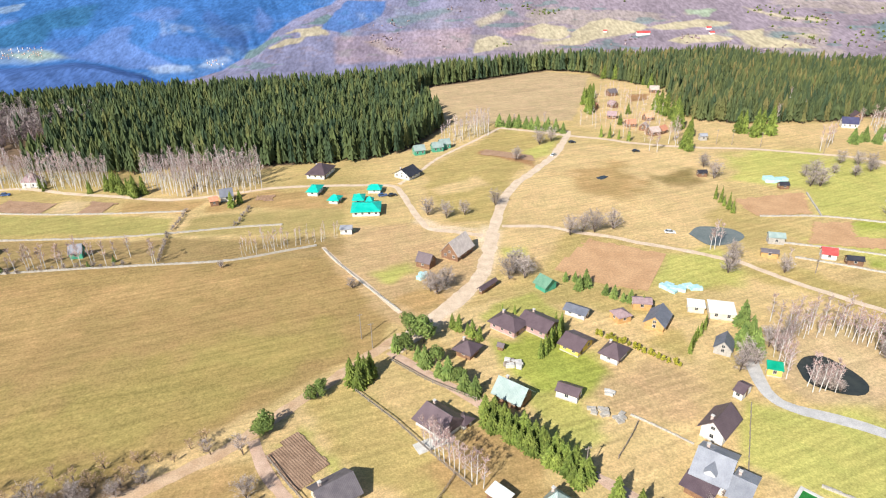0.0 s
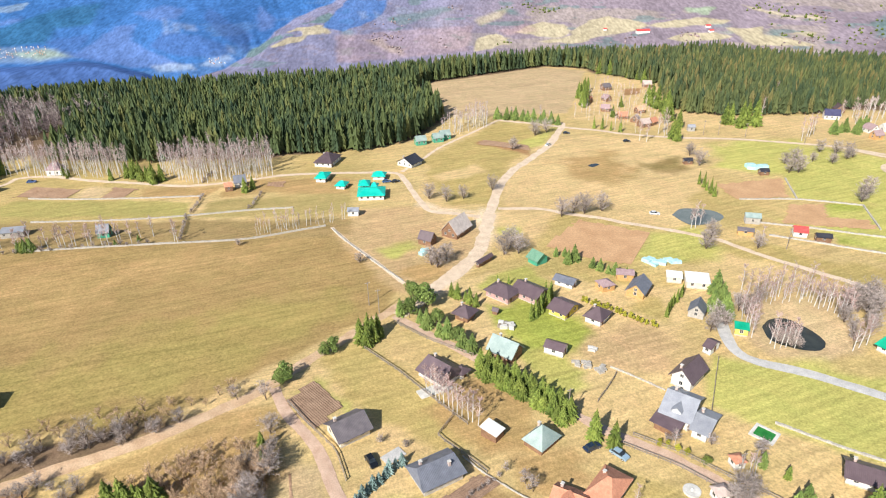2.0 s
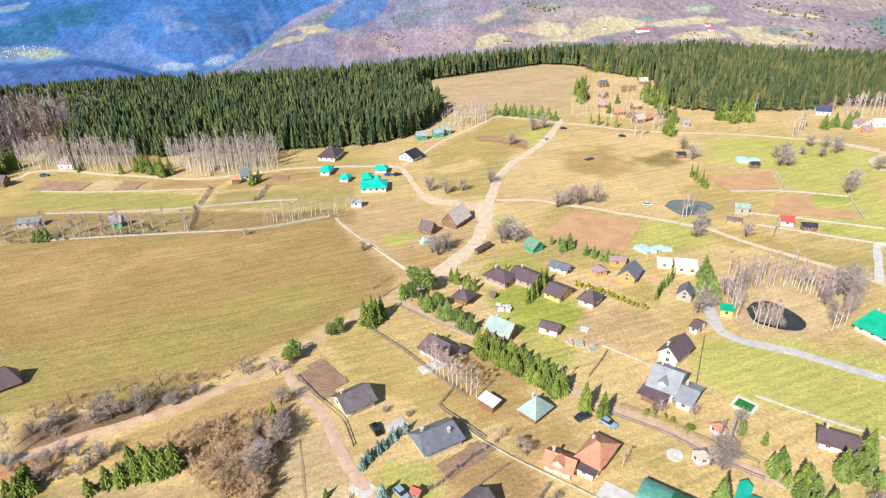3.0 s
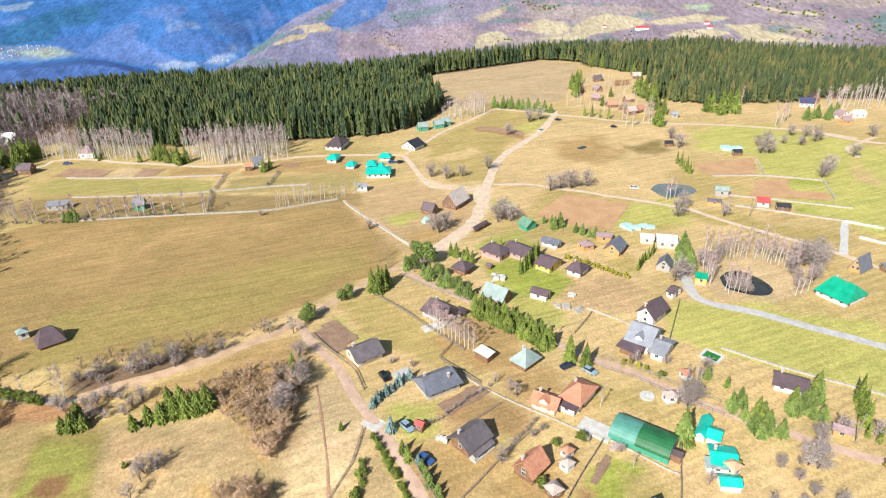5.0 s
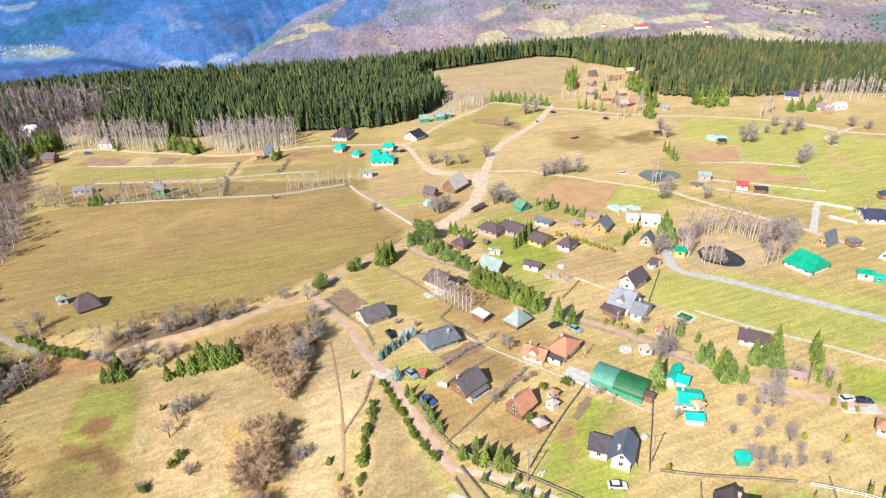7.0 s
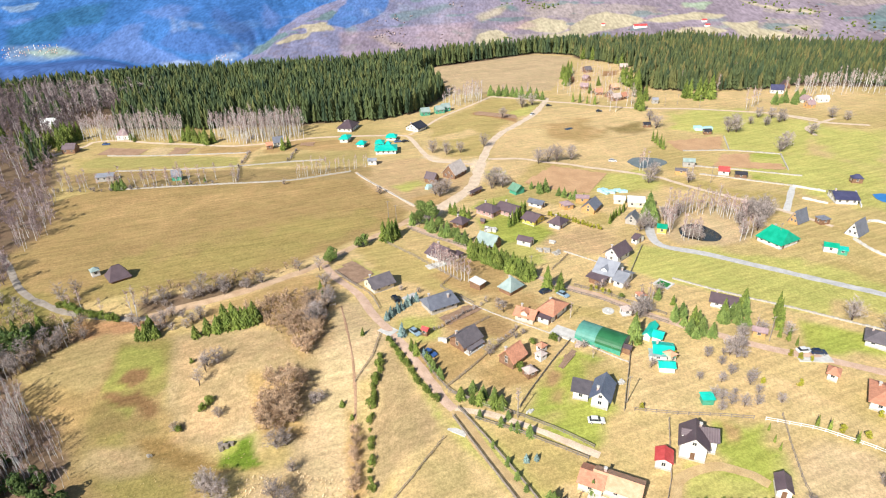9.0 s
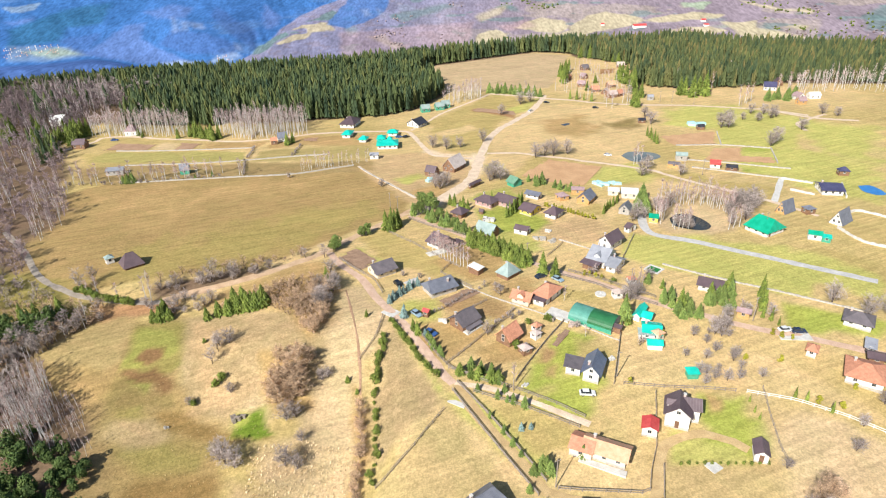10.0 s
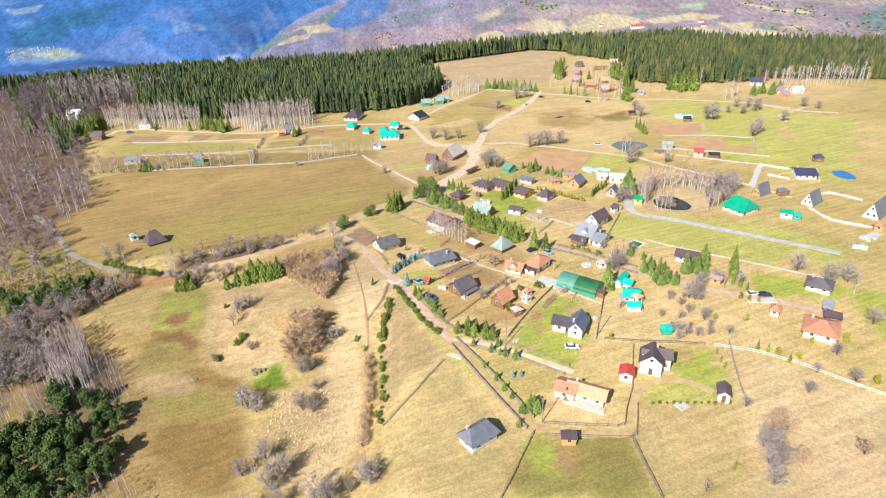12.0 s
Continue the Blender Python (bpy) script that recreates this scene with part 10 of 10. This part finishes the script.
wood_of("grey", "bare_wood", "leafless grey wood on a shaded slope", scatter([(-148, 20.3), (-125.6, 21.7), (-120.9, 28.5), (-127.4, 39.9), (-121.1, 51.9), (-112.4, 67), (-112.1, 71), (-127.6, 65), (-142.4, 52.7), (-163.1, 43.4)], 3.2, 92), 6, 0.35, 92, (BARK, TWIG_GREY))
wood_of("birch", "birch_thicket", "thicket of leafless white birches", scatter([(-116.7, 19.1), (-103.3, 18.6), (-108.6, 32.6), (-116.4, 42.3), (-124.2, 42.5), (-124.1, 33.1)], 1.9, 93), 9.5, 0.25, 93, (BIRCH, TWIG))
for _k, _p in enumerate(fill([(-129.4, 6.9), (-115.4, 9.5), (-104.7, 7.1), (-90.5, 10), (-84.3, 2.3), (-84.5, -10.4), (-103.1, -1.7)], 16, 94, 2.6)):
    plant("darkfir", *_p, 5.5 * (1 + 0.3 * math.sin(_k * 2.4)), _k, "")
for _k, _p in enumerate(fill([(-153.1, 57.7), (-139.1, 60.5), (-125.9, 70), (-122.5, 64.8), (-133.1, 56.8), (-144.7, 50.1)], 16, 95, 2.0)):
    plant("darkfir", *_p, 6.5 * (1 + 0.3 * math.sin(_k * 2.4)), _k, "")
wood_of("bush", "scrub", "dense brown scrub on a bank", scatter([(-155.6, 43.2), (-138.5, 52.6), (-126.7, 63.3), (-113.1, 71.1), (-110.4, 66.9), (-121.3, 56.3), (-132.6, 44.7), (-150.1, 34)], 2.4, 96), 3.6, 0.3, 96, (BARK, TWIG_BROWN))
plant("birch", 38.0, 67.5, 6.5, 0, "", 0.0, 1.0)
plant("birch", 40.7, 48.2, 5, 0, "", 0.0, 1.0)
plant("birch", 51.4, 83.3, 4.5, 0, "", 0.0, 1.0)
plant("bare", 17.8, 71.1, 5, 0, "", 0.0, 1.0)
plant("bare", 16.5, 73.2, 4.5, 0, "", 0.0, 1.0)
plant("bare", 12.1, 50.0, 5.5, 0, "", 0.0, 1.0)
plant("bare", 55.4, 43.4, 4, 0, "", 0.0, 1.0)
plant("bare", 12.8, 76.5, 3, 0, "", 0.0, 1.0)
plant("bush", -14.9, 85.9, 2.2, 0, "", 0.0, 1.0)
plant("bush", -9.0, 84.2, 2, 0, "", 0.0, 1.0)
plant("bush", 51.8, 84.7, 3, 0, "", 0.0, 1.0)
plant("bush", 59.5, 83.0, 3, 0, "", 0.0, 1.0)
plant("bush", 58.8, 66.0, 5, 0, "", 0.0, 1.0)
plant("bush", 57.0, 67.3, 4.5, 0, "", 0.0, 1.0)
plant("bush", 55.9, 87.5, 2, 0, "", 0.0, 1.0)
plant("bush", 39.0, 52.6, 2.5, 0, "", 0.0, 1.0)
plant("bush", 20.0, 57.5, 2.2, 0, "", 0.0, 1.0)
plant("bush", 22.4, 59.5, 2.2, 0, "", 0.0, 1.0)
plant("bush", 46.9, 50.8, 2, 0, "", 0.0, 1.0)
plant("shrub", 31.3, 56.2, 2, 0, "", 0.0, 1.0)
plant("shrub", 19.6, 44.1, 2.4, 0, "", 0.0, 1.0)
plant("shrub", 24.6, 55.0, 2, 0, "", 0.0, 1.0)
plant("shrub", 56.2, 77.5, 2, 0, "", 0.0, 1.0)
plant("shrub", 30.7, 57.2, 2.2, 0, "", 0.0, 1.0)
plant("shrub", 54.7, 53.4, 2, 0, "", 0.0, 1.0)
plant("fir", 54.3, 55.8, 8.5, 0, "", 0.0, 1.0)
plant("fir", 68.9, 64.1, 4.2, 0, "", 0.0, 1.1)
plant("fir", 71.7, 57.9, 5.1, 0, "", 0.0, 1.1)
plant("fir", 75.6, 59.5, 5.1, 0, "", 0.0, 1.1)
plant("fir", 76.8, 56.3, 4.2, 0, "", 0.0, 1.1)
plant("fir", 82.8, 63.2, 5.1, 0, "", 0.0, 1.1)
plant("fir", 87.1, 62.1, 5.1, 0, "", 0.0, 1.1)
plant("fir", 89.3, 61.2, 4.7, 0, "", 0.0, 1.1)
plant("fir", 86.8, 65.8, 5.5, 0, "", 0.0, 1.1)
plant("fir", 72.3, 55.9, 4.2, 0, "", 0.0, 1.1)
plant("fir", 72.2, 65.6, 4.2, 0, "", 0.0, 1.1)
for _k, _p in enumerate(spots([(-7.5, 59.7), (-1.6, 63.8), (6.2, 71), (11.4, 75.2)], 1.5, 0.3, 699)):
    plant("bush", *_p, 1.3 * (1 + 0.2 * math.sin(_k * 2.4)), _k, "", 0.0, 1.0)
for _k, _p in enumerate(spots([(12.2, 50.9), (16.3, 56.6), (21.4, 62.8)], 1.8, 0.4, 700)):
    plant("bush", *_p, 1.5 * (1 + 0.2 * math.sin(_k * 2.4)), _k, "", 0.0, 1.0)
plant("birch", 61.8, 74.1, 6.5, 0, "", 0.0, 1.0)
plant("birch", 64.4, 75.0, 7, 0, "", 0.0, 1.0)
plant("birch", 65.3, 74.5, 6.5, 0, "", 0.0, 1.0)
plant("bare", 84.1, 53.1, 6, 0, "", 0.0, 1.0)
plant("fir", 67.6, 76.5, 4.5, 0, "", 0.0, 1.0)
for _k, _p in enumerate(spots([(-190, 195.8), (-170.4, 191.9), (-148.1, 192.7), (-129.9, 197), (-111.5, 202.3)], 5.5, 1.5, 706)):
    plant("birch", *_p, 9 * (1 + 0.3 * math.sin(_k * 2.4)), _k, "", 0.0, 1.0)
wood_of("haze", "bare_wood", "leafless wood and saplings behind far cottages", scatter([(-370.6, 424.2), (-320.9, 429), (-252.8, 395.7), (-224.1, 342.1), (-251.6, 332.2), (-232.2, 287.9), (-240.1, 276.2), (-261.3, 288.1), (-276, 277)], 6.0, 101), 10, 0.4, 101, (BARK, TWIG_WOOD))
wood_of("birch", "birch_wood", "white-stemmed birches in a far wood", scatter([(-340.5, 406), (-314.5, 417.4), (-249.5, 383.6), (-230.5, 342.8), (-253.3, 335.5), (-245.9, 306.6), (-274, 309.4)], 7.0, 102), 13, 0.35, 102, (BIRCH, TWIG_PALE))
plant("spruce", -224.1, 258.4, 11, 0, "", 0.0, 1.0)
plant("spruce", -226.5, 266.6, 13, 0, "", 0.0, 1.0)
plant("spruce", -226.9, 272.6, 14, 0, "", 0.0, 1.0)
plant("spruce", -226.7, 277.4, 13, 0, "", 0.0, 1.0)
plant("spruce", -224.3, 279.6, 12, 0, "", 0.0, 1.0)
plant("spruce", -218.1, 253.5, 9, 0, "", 0.0, 1.0)
plant("spruce", -151.3, 269.3, 11, 0, "", 0.0, 1.0)
plant("spruce", -144.0, 265.1, 8, 0, "", 0.0, 1.0)
plant("spruce", -162.5, 266.7, 7, 0, "", 0.0, 1.0)
plant("spruce", -142.0, 267.2, 9, 0, "", 0.0, 1.0)
plant("spruce", -90.9, 246.8, 8, 0, "", 0.0, 1.0)
plant("spruce", -88.6, 251.0, 7, 0, "", 0.0, 1.0)
plant("spruce", -156.5, 189.3, 6, 0, "", 0.0, 1.0)
plant("spruce", -158.4, 187.9, 5, 0, "", 0.0, 1.0)
for _k, _p in enumerate(fill([(-298.3, 311.8), (-293, 315.5), (-257, 263.5), (-238.4, 221), (-240, 221.1)], 8, 103, 3)):
    plant("spruce", *_p, 11 * (1 + 0.3 * math.sin(_k * 2.4)), _k, "")
for _k, _p in enumerate(fill([(-52.2, 45.5), (-44.4, 47.5), (-39.9, 44.6), (-38.4, 33.9), (-42.9, 29.4), (-49.2, 31.5)], 14, 104, 2.0)):
    plant("rustbush", *_p, 3.8 * (1 + 0.3 * math.sin(_k * 2.4)), _k, "gully scrub")
wood_of("bush", "scrub", "leafless grey scrub along the dirt road", scatter([(-100.6, 90.5), (-91.9, 93.9), (-75.3, 98.8), (-60.3, 105), (-54.6, 107.9), (-53.2, 101.1), (-66.2, 95.4), (-76.7, 90.1), (-94.7, 85.5), (-100.8, 86.1)], 3.5, 105), 3.0, 0.35, 105, (BARK, TWIG_BROWN))
wood_of("bush", "scrub", "brown scrub on the verge of the dirt road", scatter([(-78.3, 70.4), (-59, 82), (-51.1, 85.6), (-49.9, 79.7), (-64.1, 72.5), (-75.8, 68.3)], 2.8, 106), 2.8, 0.35, 106, (BARK, TWIG_BROWN))
wood_of("birch", "birch_thicket", "thicket of reddish leafless birch saplings", scatter([(-125.2, 33.1), (-113.7, 34.6), (-103, 33.4), (-96.2, 23.3), (-106.7, 21.8), (-119.7, 24)], 1.8, 107), 5.5, 0.3, 107, (BIRCH, TWIG))
for _k, _p in enumerate(fill([(-117.4, 20.4), (-110.7, 23.7), (-97.9, 21.6), (-92.3, 14.7), (-90.9, 5.4), (-106.3, 2.6)], 12, 108, 2.2)):
    plant("darkfir", *_p, 5.5 * (1 + 0.3 * math.sin(_k * 2.4)), _k, "")
far_groves("far_groves", "lines of bare trees between meadows on a far hillside", -6, 40, 3.2, 8.5, 16, 7, TWIG_WOOD)
far_groves("far_groves", "dark conifer clumps on a far hillside", -4, 40, 3.2, 8.0, 16, 8, NEEDLES)
wood_of("birch", "birch_wood", "leafless pale birches at a field edge", scatter([(-198.3, 177.3), (-189.5, 191.7), (-163.5, 142.6), (-160.8, 118.5), (-166.9, 121.3)], 4.2, 110), 9, 0.35, 110, (BIRCH, TWIG_PALE))
for _k, _p in enumerate(fill([(-120.6, 2.7), (-113.6, 6.4), (-101.6, 4), (-90.7, 0.1), (-84, -6.9), (-86.3, -15.5), (-99.2, -18.8), (-109.5, -15.3)], 20, 120, 2.6)):
    plant("darkfir", *_p, 5.0 * (1 + 0.3 * math.sin(_k * 2.4)), _k, "")
for _k, _p in enumerate(fill([(131.8, 528.4), (159.9, 540.9), (177.5, 501.7), (163.1, 468.4), (137.3, 489.6)], 10, 130, 3)):
    plant("spruce", *_p, 11 * (1 + 0.3 * math.sin(_k * 2.4)), _k, "")
for _k, _p in enumerate(fill([(71, 44.1), (88.5, 56.1), (79.9, 31.4), (68.2, 29.6)], 9, 131, 2)):
    plant("bush", *_p, 2.8 * (1 + 0.3 * math.sin(_k * 2.4)), _k, "")
plant("fir", 6.3, 36.1, 4.5, 0, "", 0.0, 1.0)
plant("fir", 9.1, 34.1, 4.5, 0, "", 0.0, 1.0)
plant("fir", 11.9, 32.8, 5, 0, "", 0.0, 1.0)
plant("fir", 16.7, 22.8, 3.5, 0, "", 0.0, 1.0)
plant("fir", 21.3, 2.2, 5, 0, "", 0.0, 1.0)
plant("fir", 22.8, 0.8, 4.5, 0, "", 0.0, 1.0)
plant("fir", 14.8, 26.7, 3.2, 0, "", 0.0, 1.0)
plant("fir", 13.6, 29.8, 3.4, 0, "", 0.0, 1.0)
for _k, _p in enumerate(fill([(-268.2, 291.8), (-261.2, 297.1), (-241.6, 281.7), (-219.6, 241.9), (-225.4, 225.1)], 14, 140, 3)):
    plant("spruce", *_p, 10 * (1 + 0.3 * math.sin(_k * 2.4)), _k, "")
wood_of("spruce", "spruce_forest", "dark conifers among a leafless wood", scatter([(-352.5, 383.7), (-313.4, 402.9), (-262.3, 380), (-236.1, 356.2), (-252.2, 338.2), (-257.8, 309.1), (-294.4, 299.8)], 11.0, 150), 12, 0.4, 150, (NEEDLES_FAR, BARK))
wood_of("spruce", "spruce_forest", "dark conifers round a far house", scatter([(-240, 262), (-217, 236), (-209, 214), (-222, 222), (-250, 258)], 4.5, 151), 10, 0.4, 151, (NEEDLES_FAR, BARK))

wood_of("spruce", "spruce_forest", "dark spruce forest along a rim", scatter([(-430, 352), (-352, 392), (-305, 402), (-272, 398), (-235, 442), (-258, 472), (-335, 430), (-440, 384)], 3.2, 160), 15.5, 0.2, 160, (NEEDLES_FAR, BARK))
wood_of("bush", "scrub", "matted brown leafless scrub on a bank", scatter([(-61.2, 80.7), (-50.7, 85.4), (-40.6, 86.7), (-36.3, 68.6), (-39, 58), (-42.9, 54), (-49.2, 62.4), (-59.6, 70.8)], 2.3, 170), 3.0, 0.35, 170, (BARK, TWIG_BROWN))
